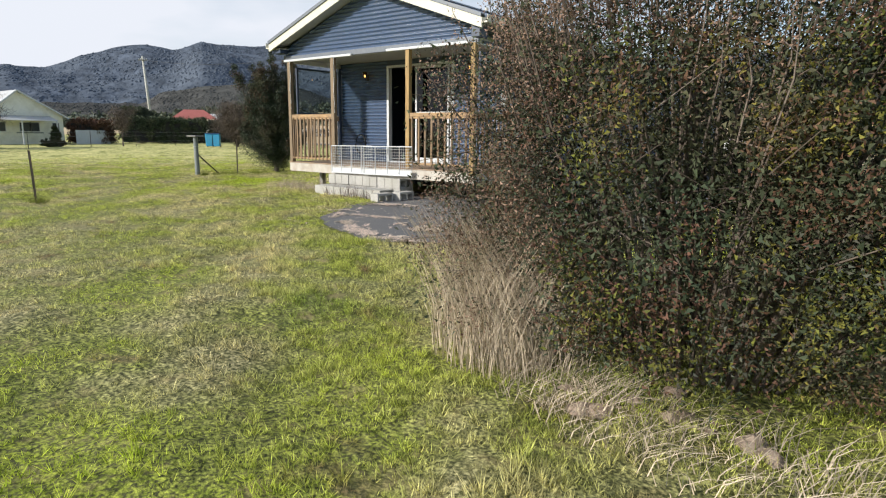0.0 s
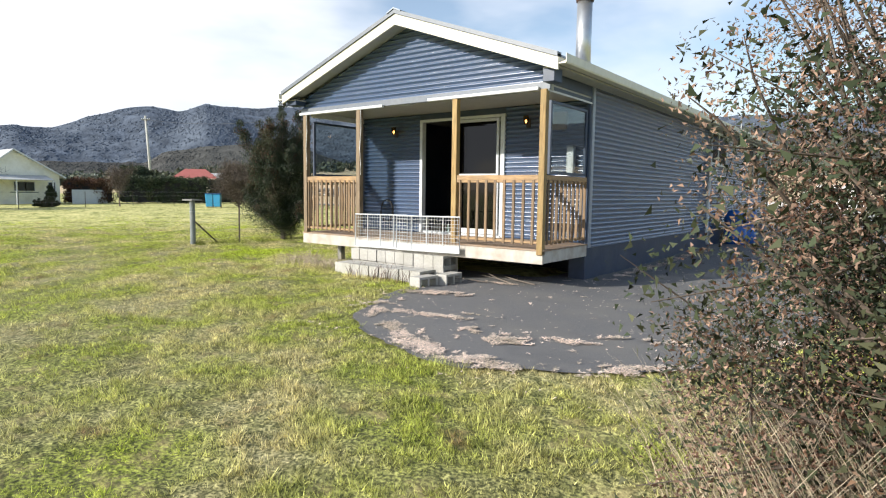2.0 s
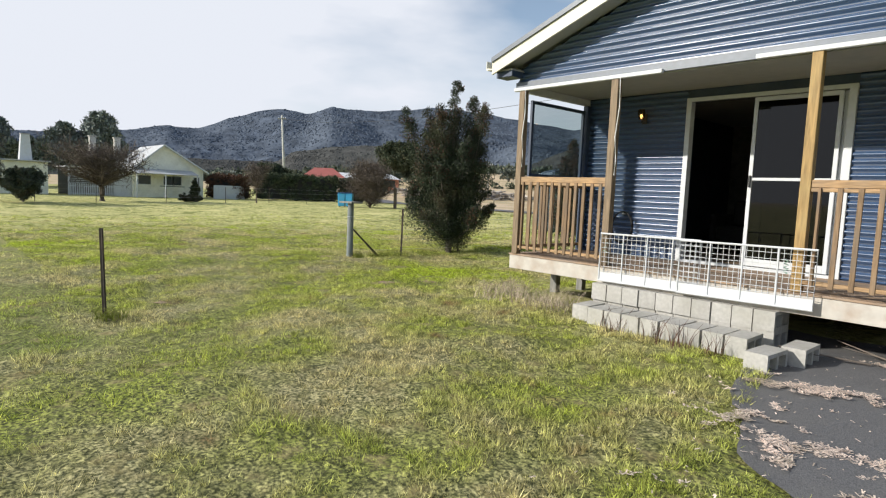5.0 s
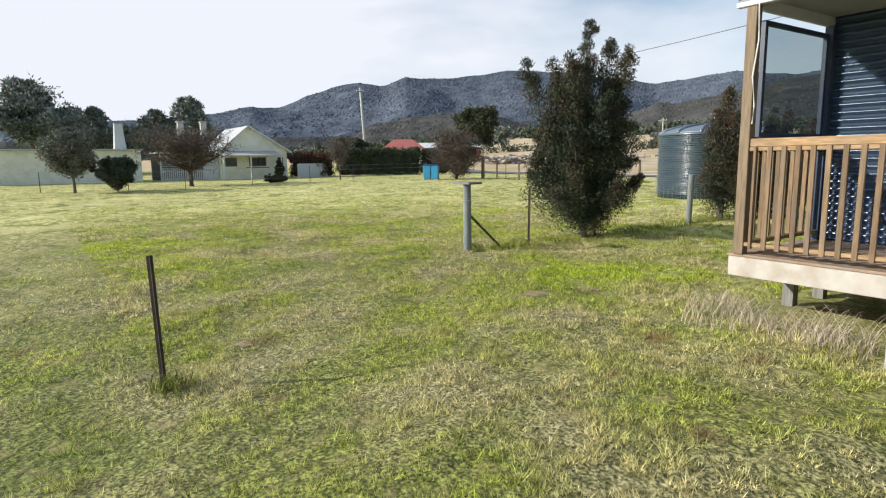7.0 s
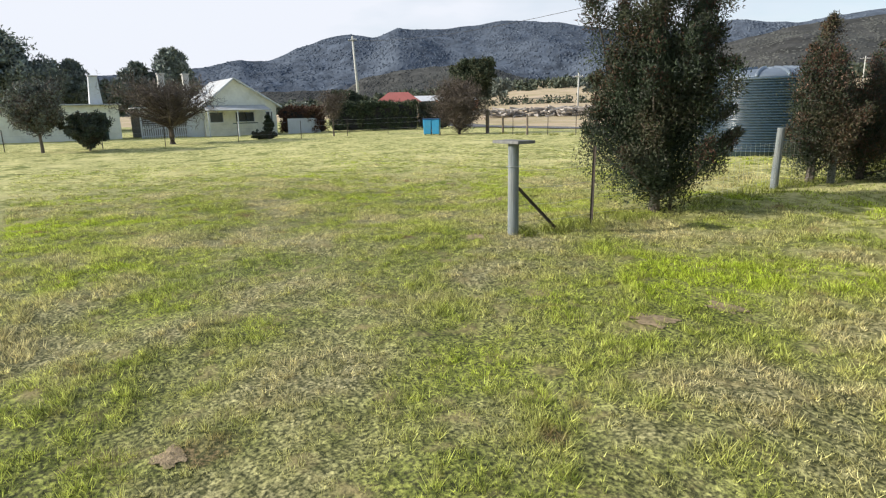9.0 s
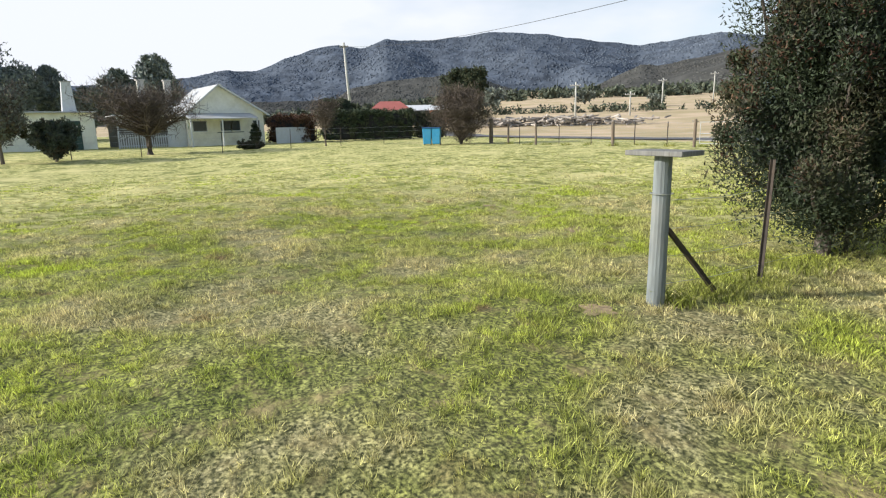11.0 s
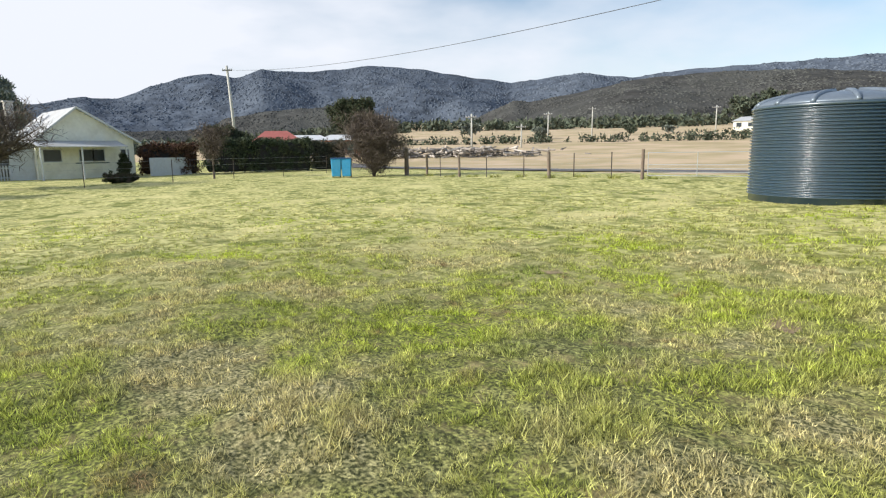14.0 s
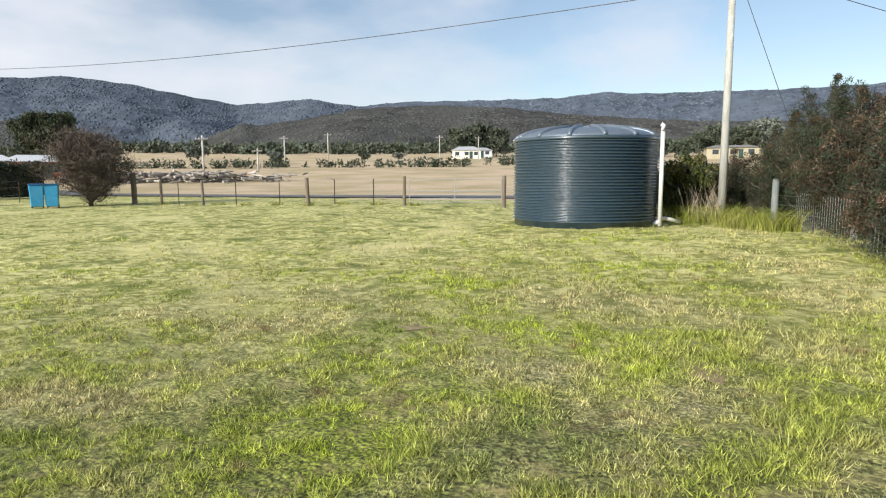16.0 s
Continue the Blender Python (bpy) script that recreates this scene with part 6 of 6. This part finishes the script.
def outbuilding():
    t = thing("outbuilding", "long low cream shed with a flat roof", "shed", (-57.5, -3.5, -0.25))
    part("wall", boxes([(-5, 0, -8, 5.8, 0, 2.75)]), WALLW, t, "cream weatherboard wall")
    for i in range(15):
        part("board", boxes([(0.0, 0.02, -7.9, 5.75, 0.1 + i * 0.17, 0.25 + i * 0.17)]), WALLW, t)
    part("roof", boxes([(-5.3, 0.4, -8.3, 6.0, 2.76, 2.86)], 0.02), ROOFG, t, "flat grey iron roof")
    d = part("door", boxes([(0.02, 0.06, 4.0, 4.9, 0.1, 2.2)], 0.01), GREEN, t, "dark green door")
    part("pane", boxes([(0.062, 0.07, 4.2, 4.7, 1.4, 1.9)]), M["soffit"], d)
    c = thing("chimney", "tapering white chimney of the shed", "chimney", (-58.4, 0.9, 2.55))
    bm = boxes([(-0.45, 0.45, -0.45, 0.45, -0.1, 2.1)], 0.02)
    for v in bm.verts:
        if v.co.z > 1:
            v.co.x *= 0.65
            v.co.y *= 0.65
    part("shaft", bm, M["white_paint"], c)
    part("cap", boxes([(-0.33, 0.33, -0.33, 0.33, 2.101, 2.18)], 0.01), M["concrete"], c)
    for y in (6.3, 8.3):
        c = thing("chimney", "narrow pale brick chimney of the cottage", "chimney", (-61.5, y, 2.2))
        part("shaft", boxes([(-0.25, 0.25, -0.25, 0.25, -0.2, 2.9)], 0.02), M["concrete"], c)
        part("cap", boxes([(-0.32, 0.32, -0.32, 0.32, 2.901, 3.0)], 0.01), M["concrete"], c)
    p = thing("carport", "open carport with a grey roof between shed and cottage", "carport", (-57.5, 5.9, -0.25))
    part("roof", boxes([(-4, 0.4, -2.4, 2.4, 2.5, 2.58)], 0.02), ROOFG, p)
    for y in (-2.2, 2.2):
        part("post", boxes([(0.2, 0.3, y - 0.05, y + 0.05, 0, 2.5)]), M["white_paint"], p)
    part("back_wall", boxes([(-4, -3.9, -2.3, 2.3, 0, 2.5)]), M["grey_wood"], p, "slatted back wall")
    for j in range(7):
        part("slat", boxes([(-0.02, 0.0, -2.1, 1.2, 1.2 + j * 0.17, 1.24 + j * 0.17)]), M["white_paint"], p)
    f = thing("picket_fence", "white picket fence before the carport", "fence", (-57.0, 4.1, -0.25))
    for k in range(22):
        part("picket", boxes([(-0.01, 0.01, -0.5 + k * 0.16, -0.42 + k * 0.16, 0.05, 1.15)]), M["white_paint"], f)
    for z in (0.3, 0.9):
        part("rail", boxes([(-0.05, -0.011, -0.5, 3.0, z, z + 0.07)]), M["white_paint"], f)
    g = thing("garage_door", "white panelled side door of the cottage", "door", (-56.9, 7.2, -0.25))
    part("panel", boxes([(-0.05, 0, -0.1, 1.1, 0, 2.0)], 0.02), M["white_paint"], g)
    part("frame", boxes([(-0.06, 0.01, -0.17, -0.102, 0, 2.08), (-0.06, 0.01, 1.102, 1.17, 0, 2.08), (-0.06, 0.01, -0.1, 1.1, 2.002, 2.08)]), M["white_paint"], g)
    f = thing("paling_fence", "pale corrugated fence beside the cottage", "fence", (-55.5, 15.0, -0.1))
    for k in range(20):
        part("paling", boxes([(-0.02 + 0.01 * (k % 2), 0.01 + 0.01 * (k % 2), k * 0.15, 0.145 + k * 0.15, 0, 1.3)]), M["white_paint"], f)


outbuilding()


def hedge(x0, y0, x1, y1, h, w, seed, key, label):
    t = thing("hedge", label, "hedge", ((x0 + x1) / 2, (y0 + y1) / 2, gz((x0 + x1) / 2, (y0 + y1) / 2)), math.degrees(math.atan2(y1 - y0, x1 - x0)))
    L = math.hypot(x1 - x0, y1 - y0)
    rng = random.Random(seed)
    part("core", boxes([(-L / 2 + 0.3, L / 2 - 0.3, -w / 2 + 0.3, w / 2 - 0.3, 0.1, h - 0.35)], 0.15), M["dark"], t, "near-black box inside the leaves")
    cs = [(rng.uniform(-L / 2 + 0.2, L / 2 - 0.2), rng.choice((-1, 1)) * (w / 2 - 0.2), rng.uniform(0.2, h - 0.25)) for _ in range(int(L * 26))]
    cs += [(rng.uniform(-L / 2 + 0.2, L / 2 - 0.2), rng.uniform(-w / 2, w / 2), h - 0.28 + 0.12 * math.sin(k)) for k in range(int(L * 14))]
    v, f = leaves(cs, [0.32] * len(cs), 60, 0.14, 0.08, seed)
    np_mesh("foliage", v, f, M[key], t, "clipped leaves")


hedge(-54.9, 18.6, -51.0, 25.8, 2.55, 1.6, 5, "hedge_leaf", "tall clipped dark green hedge")
hedge(-57.0, 14.8, -55.6, 18.8, 2.3, 1.4, 6, "leaf_red", "clipped brownish hedge beside the cottage")
hedge(-51.2, 25.6, -49.6, 28.2, 2.3, 1.5, 8, "leaf_grey", "shaggy brown end of the hedge")
tree("tree", "rounded dark green tree behind the hedge", "tree", -56.7, 21.4, 3.6, lambda f: 2.3 * (1 - 0.4 * f), 0.2, 44, 91, (("hedge_leaf", 0.95), ("far_leaf_dark", 0.5)), low=0.4, per=60, length=0.2, width=0.08, clump=0.3, upward=0.2)
tree("tree", "bare spreading fruit tree with a short trunk", "tree", -43.9, 3.3, 3.2, lambda f: 3.1, 0.2, 70, 93, (("twig", 0.9),), low=0.3, per=9, length=0.4, width=0.02, clump=0.2, up=0.6, upward=0.3, twigs=7, bark="twig")
tree("tree", "small grey-green tree before the shed", "tree", -41.4, -3.4, 3.2, lambda f: 1.3, 0.09, 44, 95, (("far_leaf", 0.9), ("twig", 0.6)), low=0.25, per=50, length=0.14, width=0.04, upward=0.8)
tree("shrub", "dark rounded shrub before the shed", "shrub", -41.3, -1.3, 1.6, lambda f: 1.1, 0.08, 44, 97, (("far_leaf_dark", 0.9), ("leaf_grey", 0.6)), low=0.1, per=50, length=0.12, width=0.05, upward=0.6)
tree("tree", "young bare tree in the cottage garden", "tree", -43.8, 13.9, 2.7, lambda f: 0.9, 0.07, 26, 99, (("twig", 0.9),), low=0.35, per=14, length=0.3, width=0.02, upward=1.2, bark="twig")
tree("shrub", "dark low mound of shrub at the fence", "shrub", -43.7, 8.9, 0.4, lambda f: 0.75, 0.05, 26, 101, (("leaf_dark", 0.95), ("twig", 0.5)), low=0.05, per=50, length=0.1, width=0.03, clump=0.14, upward=0.1)
tree("shrub", "dark shrub beside the cottage verandah", "shrub", -54.6, 13.0, 1.7, lambda f: 0.35, 0.05, 22, 103, (("leaf_dark", 0.95),), low=0.1, per=40, length=0.12, width=0.05, upward=0.6)
for x, y, h, w, s, k in ((-94, -5, 12.5, 4.2, 201, "far_leaf_dark"), (-92, -2, 8, 4.0, 202, "far_leaf"), (-94, 2.2, 9.2, 1.8, 203, "far_leaf"), (-93, 9.4, 8.8, 2.4, 204, "far_leaf_dark"),
                         (-92.5, 13.4, 10.9, 2.9, 205, "far_leaf"), (-90, -12, 9, 5, 206, "far_leaf_dark"), (-88, 5.5, 5.5, 3.0, 207, "far_leaf_dark")):
    tree("gum_tree", "tall grey-green gum tree behind the sheds", "tree", x, y, h, (lambda ww: lambda f: ww * (1.15 - 0.6 * f))(w), 0.3, 40, s, (("hazy_gum_leaf", 0.95), (k, 0.3)), low=0.3, per=44, length=0.48, width=0.19,
         clump=0.26, upward=0.6, twigs=3, group="gum trees behind the sheds")
tree("tree", "broad dark green tree standing alone in the far paddock", "tree", -119.3, 85.5, 9.6, lambda f: 4.6, 0.3, 44, 107, (("leaf_dark", 0.95), ("hedge_leaf", 0.8)), low=0.3, per=60, length=0.5, width=0.25, clump=0.3, upward=0.3)


def far_house(name, label, x, y, w, d, h, rise, rz, wall_m, roof_m):
    z = gz(x, y) - 0.2
    t = thing(name, label, "house", (x, y, z), rz)
    part("wall", boxes([(-w / 2, w / 2, -d / 2, d / 2, 0, h)]), wall_m, t)
    v = [(-w / 2 - 0.4, -d / 2 - 0.4, h), (w / 2 + 0.4, -d / 2 - 0.4, h), (w / 2 + 0.4, d / 2 + 0.4, h), (-w / 2 - 0.4, d / 2 + 0.4, h), (-w / 2 + d * 0.3, 0, h + rise), (w / 2 - d * 0.3, 0, h + rise)]
    part("roof", (v, [], [(0, 1, 5, 4), (1, 2, 5), (2, 3, 4, 5), (3, 0, 4), (3, 2, 1, 0)]), roof_m, t)
    for k in range(3):
        xx = -w / 2 + w * (k + 0.5) / 3
        part("window", boxes([(xx - 0.6, xx + 0.6, -d / 2 - 0.03, -d / 2 - 0.002, 1.0, 2.0)]), PANE, t)
    part("door", boxes([(w * 0.1, w * 0.1 + 0.9, -d / 2 - 0.05, -d / 2 - 0.002, 0.0, 2.05)]), GREEN, t)


RED = mat("red_roof", (0.40, 0.12, 0.10), 0.6, 0, 5, 0.1, (0.3, 0.08, 0.06), 0.8, 0.5, 0)
far_house("farmhouse", "far farmhouse with a bright red iron roof", -86, 44.5, 6, 5, 2.4, 1.5, 60, WALLW, RED)
far_house("farmhouse", "small far house with a pale roof", -88, 51, 7, 5, 2.2, 0.9, 50, M["grey_wood"], M["white_paint"])
far_house("farm_shed", "long cream farm shed across the paddock", 8, 143, 10.5, 6, 2.4, 0.6, 0, mat("shed_wall", (0.46, 0.42, 0.30), 0.8, 0, 5, 0.1, (0.36, 0.33, 0.24), 0.6, 0.5, 0), M["grey_wood"])
far_house("farmhouse", "distant white house among trees", -58, 165, 8, 6, 2.4, 1.2, 15, WALLW, ROOFG)
far_house("farmhouse", "distant house with orange walls", -78, 50, 6, 4, 2.2, 0.8, 50, mat("orange_wall", (0.5, 0.2, 0.12), 0.8), M["white_paint"])

far_house("farmhouse", "long white farmhouse under the hills", -58, 178, 8.5, 6, 2.2, 1.0, 15, M["white_paint"], ROOFG)

for x, y, h, w, sd, k in ((4, 168, 6.0, 3.6, 401, "far_leaf_dark"), (9, 171, 7.5, 5, 402, "far_leaf_dark"), (14, 168, 7, 5, 403, "far_leaf_dark"), (-12, 163, 3.6, 2.4, 404, "far_leaf"),
                          (-65, 182, 9.0, 5.5, 411, "far_leaf_dark"), (-59.5, 186, 11.0, 6, 412, "far_leaf_dark"), (-53.7, 185, 8.5, 5, 413, "far_leaf_dark"),
                          (-6, 166, 4.2, 3, 405, "far_leaf_dark"), (-1, 160, 3.6, 2.2, 406, "far_leaf_dark"), (20, 170, 9, 6, 407, "far_leaf")):
    tree("gum_tree", "large dark tree behind the far farm shed", "tree", x, y, h, (lambda ww: lambda f: ww * (1.1 - 0.5 * f))(w), 0.35, 20, sd, ((k, 0.95),), low=0.12, per=26, length=0.9, width=0.45,
         clump=0.3, upward=0.4, twigs=2, group="trees behind the far shed")


def hedge_line(x, y, L, h, rz, seed):
    rng = random.Random(seed)
    t = thing("hedge", "long low dark hedgerow across the far paddock", "hedge", (x, y, gz(x, y)), rz, "far hedgerows")
    cs = [(rng.uniform(-L / 2, L / 2), rng.uniform(-0.6, 0.6), rng.uniform(0.1, h)) for _ in range(int(L * 1.6))]
    v, f = leaves(cs, [0.8] * len(cs), 24, 0.5, 0.3, seed, 0.3)
    v = v.reshape(-1, 3)
    cx, sn = math.cos(radians(-rz)), math.sin(radians(-rz))
    np_mesh("foliage", v, f, M["far_leaf_dark"], t)


hedge_line(-95, 70, 60, 1.1, 35, 41)
hedge_line(-62, 96, 44, 1.0, 22, 42)
hedge_line(-34, 112, 40, 1.2, 8, 43)


def timber_pile():
    t = thing("timber_pile", "long heap of grey felled timber and rubble in the paddock", "timber pile", (-59, 50, gz(-59, 50)), 40)
    rng = random.Random(6)
    its = []
    for k in range(240):
        x, y = rng.gauss(0, 5.5), rng.gauss(0, 1.2)
        z, a, e, L = rng.uniform(0, 0.9), rng.uniform(0, 3.14), rng.uniform(-0.25, 0.25), rng.uniform(0.8, 3.2)
        d = Vector((math.cos(a) * math.cos(e), math.sin(a) * math.cos(e), math.sin(e))) * L / 2
        its.append(tube([Vector((x, y, z)) - d, Vector((x, y, z)) + d], [0.13, 0.07], 5))
    tagged(part("log", join(its), mat("grey_log", (0.36, 0.33, 0.3), 0.9, 0, 2, 0.3, (0.2, 0.17, 0.14), 0.6, 0.6, 0, island=0.4), t), kind="stuff")


timber_pile()


def far_scrub():
    """A dark belt of bush along the foot of the hills."""
    rng = random.Random(51)
    cs = []
    for _ in range(420):
        az, r = radians(rng.uniform(-72, 6)), rng.uniform(250, 330)
        x, y = -11 + r * math.sin(az), r * math.cos(az)
        cs.append((x, y, gz(x, y) + rng.uniform(0.5, 3.0)))
    v, f = leaves(cs, [rng.uniform(2.0, 4.5) for _ in cs], 60, 1.7, 1.0, 52, 0.2, 0.6)
    tagged(np_mesh("far_scrub", v, f, M["far_leaf_dark"]), "dark belt of bush at the foot of the hills", "bushland", kind="stuff")


far_scrub()


# scattered trees and poles across the paddock
def far_trees():
    src = [tree("paddock_tree", "dark rounded tree standing in the far paddock", "tree", -300, 300, h, (lambda ww: lambda f: ww)(w), 0.3, 11, 300 + i, ((k, 0.95),),
                low=0.12, per=16, length=0.8, width=0.42, clump=0.34, upward=0.5, twigs=2, group="paddock trees")
           for i, (h, w, k) in enumerate(((4.2, 2.4, "far_leaf_dark"), (6.5, 2.8, "far_leaf"), (3.2, 2.8, "far_leaf")))]
    rng = random.Random(14)
    spots = [(-34, 130, 2), (-25.8, 150, 0), (-22.5, 165, 2), (-40.5, 160, 2), (-49, 120, 1), (0.8, 120, 2), (-3.5, 100, 0), (-4.8, 120, 1)]
    spots += [(-15 + k * 0.9, 190 + 8 * (k % 3), k % 2) for k in range(4)]
    spots += [(-0.5 + k * 1.3, 175 + 14 * (k % 3), 1) for k in range(4)]
    spots += [(rng.uniform(-58, 12), rng.uniform(230, 420), rng.randrange(3)) for _ in range(48)]
    spots += [(rng.uniform(-75, -50), rng.uniform(110, 230), rng.choice((0, 2))) for _ in range(20)]
    for az, r, k in spots:
        x, y = -11 + r * math.sin(radians(az)), r * math.cos(radians(az))
        s = rng.uniform(0.55, 1.0)
        c = copy_thing(src[k], pose(x, y, gz(x, y) - 0.2, 0, 0, rng.uniform(0, 360)))
        c.scale = (s, s, s * 0.9)
    for i, s in enumerate(src):
        x, y = -95 + 30 * i, 290
        s.matrix_basis = pose(x, y, gz(x, y) - 0.2)


far_trees()
for az, r, h in ((-33.0, 110, 5.5), (-28.9, 130, 6.5), (-40.5, 75, 5.0), (-18.3, 130, 6), (-14.5, 150, 6), (-35.6, 90, 3.5)):
    x, y = -12 + r * math.sin(radians(az)), r * math.cos(radians(az))
    power_pole("power_pole", "distant thin power pole in the paddock", x, y, h, 0.14, 0.8, 10, None, "distant power poles")


def road():
    xs = np.arange(-75, 12, 1.5)
    vs, fs = [], []
    for i, x in enumerate(xs):
        yc = 29.5 - 0.05 * (x + 20) + 0.0022 * (x + 20) ** 2 * (x < -20)
        for w in (-1.8, 1.8):
            vs.append((x, yc + w, gz(x, yc + w) + 0.06))
        if i:
            fs.append((2 * i - 2, 2 * i, 2 * i + 1, 2 * i - 1))
    tagged(part("road", (vs, [], fs), M["asphalt"]), "narrow grey sealed road beyond the fence", "road", kind="structure")


road()


# grass of the yard
def grass():
    rng = np.random.default_rng(21)
    # tufts: blades fanning out of one foot, thick on the yard's side of the camera's walk
    k, per = 1150000, 8
    tx, ty = rng.uniform(-32, 8, k), rng.uniform(-10, 18, k)
    td = walk_distance(tx, ty)
    yard = np.where(tx < -4, ty > -4.6, (ty + 8.6) + 0.383 * (tx - 6) > 0)
    dens = np.where(yard, np.clip(0.35 + td / 1.5, 0, 1) / (1 + (np.maximum(td - 3.0, 0) / 2.6) ** 2), 0.32 * np.clip((4 - td) / 2, 0, 1))
    dens *= np.clip((19 - td) / 7, 0, 1)
    knot = vnoise(tx, ty, 0.24, 5) * 0.5 + vnoise(tx, ty, 0.10, 6) * 0.5
    on = rng.random(k) < dens * np.clip((knot - 0.26) / 0.30, 0.10, 1) * 0.9
    tx, ty, td, knot = tx[on], ty[on], td[on], knot[on]
    r = (0.010 + 0.026 * rng.random(len(tx))) * (1 + 0.13 * td)
    ph = rng.uniform(0, 6.283, (len(tx), per))
    x = (tx[:, None] + r[:, None] * np.cos(ph) * rng.random((len(tx), per))).ravel()
    y = (ty[:, None] + r[:, None] * np.sin(ph) * rng.random((len(tx), per))).ravel()
    ph = ph.ravel()
    tall = np.repeat((0.65 + 0.9 * rng.random(len(tx)) ** 2) * np.clip((knot - 0.15) / 0.4, 0.45, 1.25), per)
    d = walk_distance(x, y)
    keep = np.ones(len(x), bool)
    # bare of grass: drive, house, steps
    edge_y = np.interp(x, [-1.5, -1.1, -0.9, -0.4, 0.45, 1.2, 2.0, 2.7, 3.1, 3.35], [-0.3, -2.25, -2.7, -3.1, -3.42, -3.47, -2.97, -2.27, -1.47, 0.5])
    keep &= ~((x > -1.45) & (x < 3.38) & (y > edge_y + 0.04 * np.sin(x * 23) + 0.03 * np.sin(x * 51))) & ~((x > -5.1) & (x < 0.3) & (y > -0.1)) & ~((x > -3.8) & (x < -1.2) & (y > -0.65))
    for bx, by, br in BARE:
        q = np.hypot(x - bx, (y - by) * 1.3) / br + 0.35 * np.sin(x * 9 + by) * np.sin(y * 11 + bx)
        keep &= ~((q < 1.0) & (rng.random(len(x)) < 0.6))
    x, y, d, ph, tall = x[keep], y[keep], d[keep], ph[keep], tall[keep]
    n = len(x)
    patch = np.sin(x * 1.9 + 1.7 * np.sin(y * 1.3)) * np.sin(y * 2.3 + 1.2 * np.sin(x * 0.9)) + 0.5 * np.sin(x * 5.3 + y * 3.1) * np.sin(y * 6.1 - x * 2.2)
    tuft = np.clip(np.sin(x * 17 + 2 * np.sin(y * 9)) * np.sin(y * 19 + 2 * np.sin(x * 7)) + 0.3, 0, 1)
    h = (0.030 + 0.015 * np.clip(patch, 0, 1.5) + 0.008 * tuft) * tall * rng.uniform(0.5, 1.4, n) * np.clip(1.1 + 0.04 * (x + 9), 0.7, 1)
    w = rng.uniform(0.0014, 0.0034, n) * (1 + 0.19 * d)
    th = rng.uniform(0, 6.283, n)
    lean = rng.uniform(0.15, 1.1, n) * h
    z = ground_z(x, y) + turf(x, y) - 0.008
    lx, ly = lean * np.cos(ph), lean * np.sin(ph)
    v = np.stack([np.stack([x - w * np.cos(th), y - w * np.sin(th), z], 1), np.stack([x + w * np.cos(th), y + w * np.sin(th), z], 1),
                  np.stack([x + lx, y + ly, z + h], 1)], 1).reshape(-1, 3)
    tagged(np_mesh("grass", v, np.arange(len(v)).reshape(-1, 3), M["grass_blades"]), "short rough winter grass, green mixed with straw", kind="stuff")


BARE = ((-6.75, 0.0, 0.3), (-6.9, -0.75, 0.35), (-7.24, -3.87, 0.2), (-9.75, -0.1, 0.25), (-6.5, -4.55, 0.25), (-12.2, 2.4, 0.3), (-14.5, 3.0, 0.25))


def bare_patches():
    """Thin sheets of sandy earth showing where the grass has worn away."""
    for bx, by, br in BARE:
        bm = bmesh.new()
        c = bm.verts.new((bx, by, gz(bx, by) + float(turf(bx, by)) + 0.012))
        ring = []
        for k in range(60):
            a = 2 * math.pi * k / 60
            r = br * 0.8 * (0.6 + 0.5 * noise.noise(Vector((bx + 1.4 * math.cos(a), by + 1.4 * math.sin(a), 0))) + 0.2 * noise.noise(Vector((bx + 5 * math.cos(a), by + 5 * math.sin(a), 3))))
            px, py = bx + r * math.cos(a), by + r * math.sin(a) / 1.3
            ring.append(bm.verts.new((px, py, gz(px, py) + float(turf(px, py)) + 0.006)))
        for k in range(60):
            bm.faces.new((c, ring[k], ring[(k + 1) % 60]))
        tagged(part("bare_earth", bm, M["sand"]), "worn sandy patch in the grass", kind="structure")


M["sand"] = mat("sand", (0.32, 0.24, 0.14), 0.95, 0, 30, 0.35, (0.22, 0.2, 0.08), 7, 0.9, 0.8, 90, distance=0.01)


def blade_material():
    m = grass_ground(True)
    m.name = "grass_blades"
    n, l = m.node_tree.nodes, m.node_tree.links
    p = n["Principled BSDF"]
    src = p.inputs["Base Color"].links[0].from_socket
    hsv, mr, geo = n.new("ShaderNodeHueSaturation"), n.new("ShaderNodeMapRange"), n.new("ShaderNodeNewGeometry")
    mr.inputs["To Min"].default_value, mr.inputs["To Max"].default_value = 0.4, 2.5
    l.new(geo.outputs["Random Per Island"], mr.inputs[0])
    l.new(mr.outputs[0], hsv.inputs["Value"])
    l.new(src, hsv.inputs["Color"])
    hsv.inputs["Saturation"].default_value = 1.0
    l.new(hsv.outputs[0], p.inputs["Base Color"])
    for k in list(p.inputs["Normal"].links):
        l.remove(k)
    p.inputs["Roughness"].default_value = 0.6
    tr, ms = n.new("ShaderNodeBsdfTranslucent"), n.new("ShaderNodeMixShader")
    l.new(hsv.outputs[0], tr.inputs[0])
    ms.inputs[0].default_value = 0.42
    l.new(p.outputs[0], ms.inputs[1])
    l.new(tr.outputs[0], ms.inputs[2])
    l.new(ms.outputs[0], n["Material Output"].inputs[0])
    return m


M["grass_blades"] = blade_material()
bare_patches()
grass()
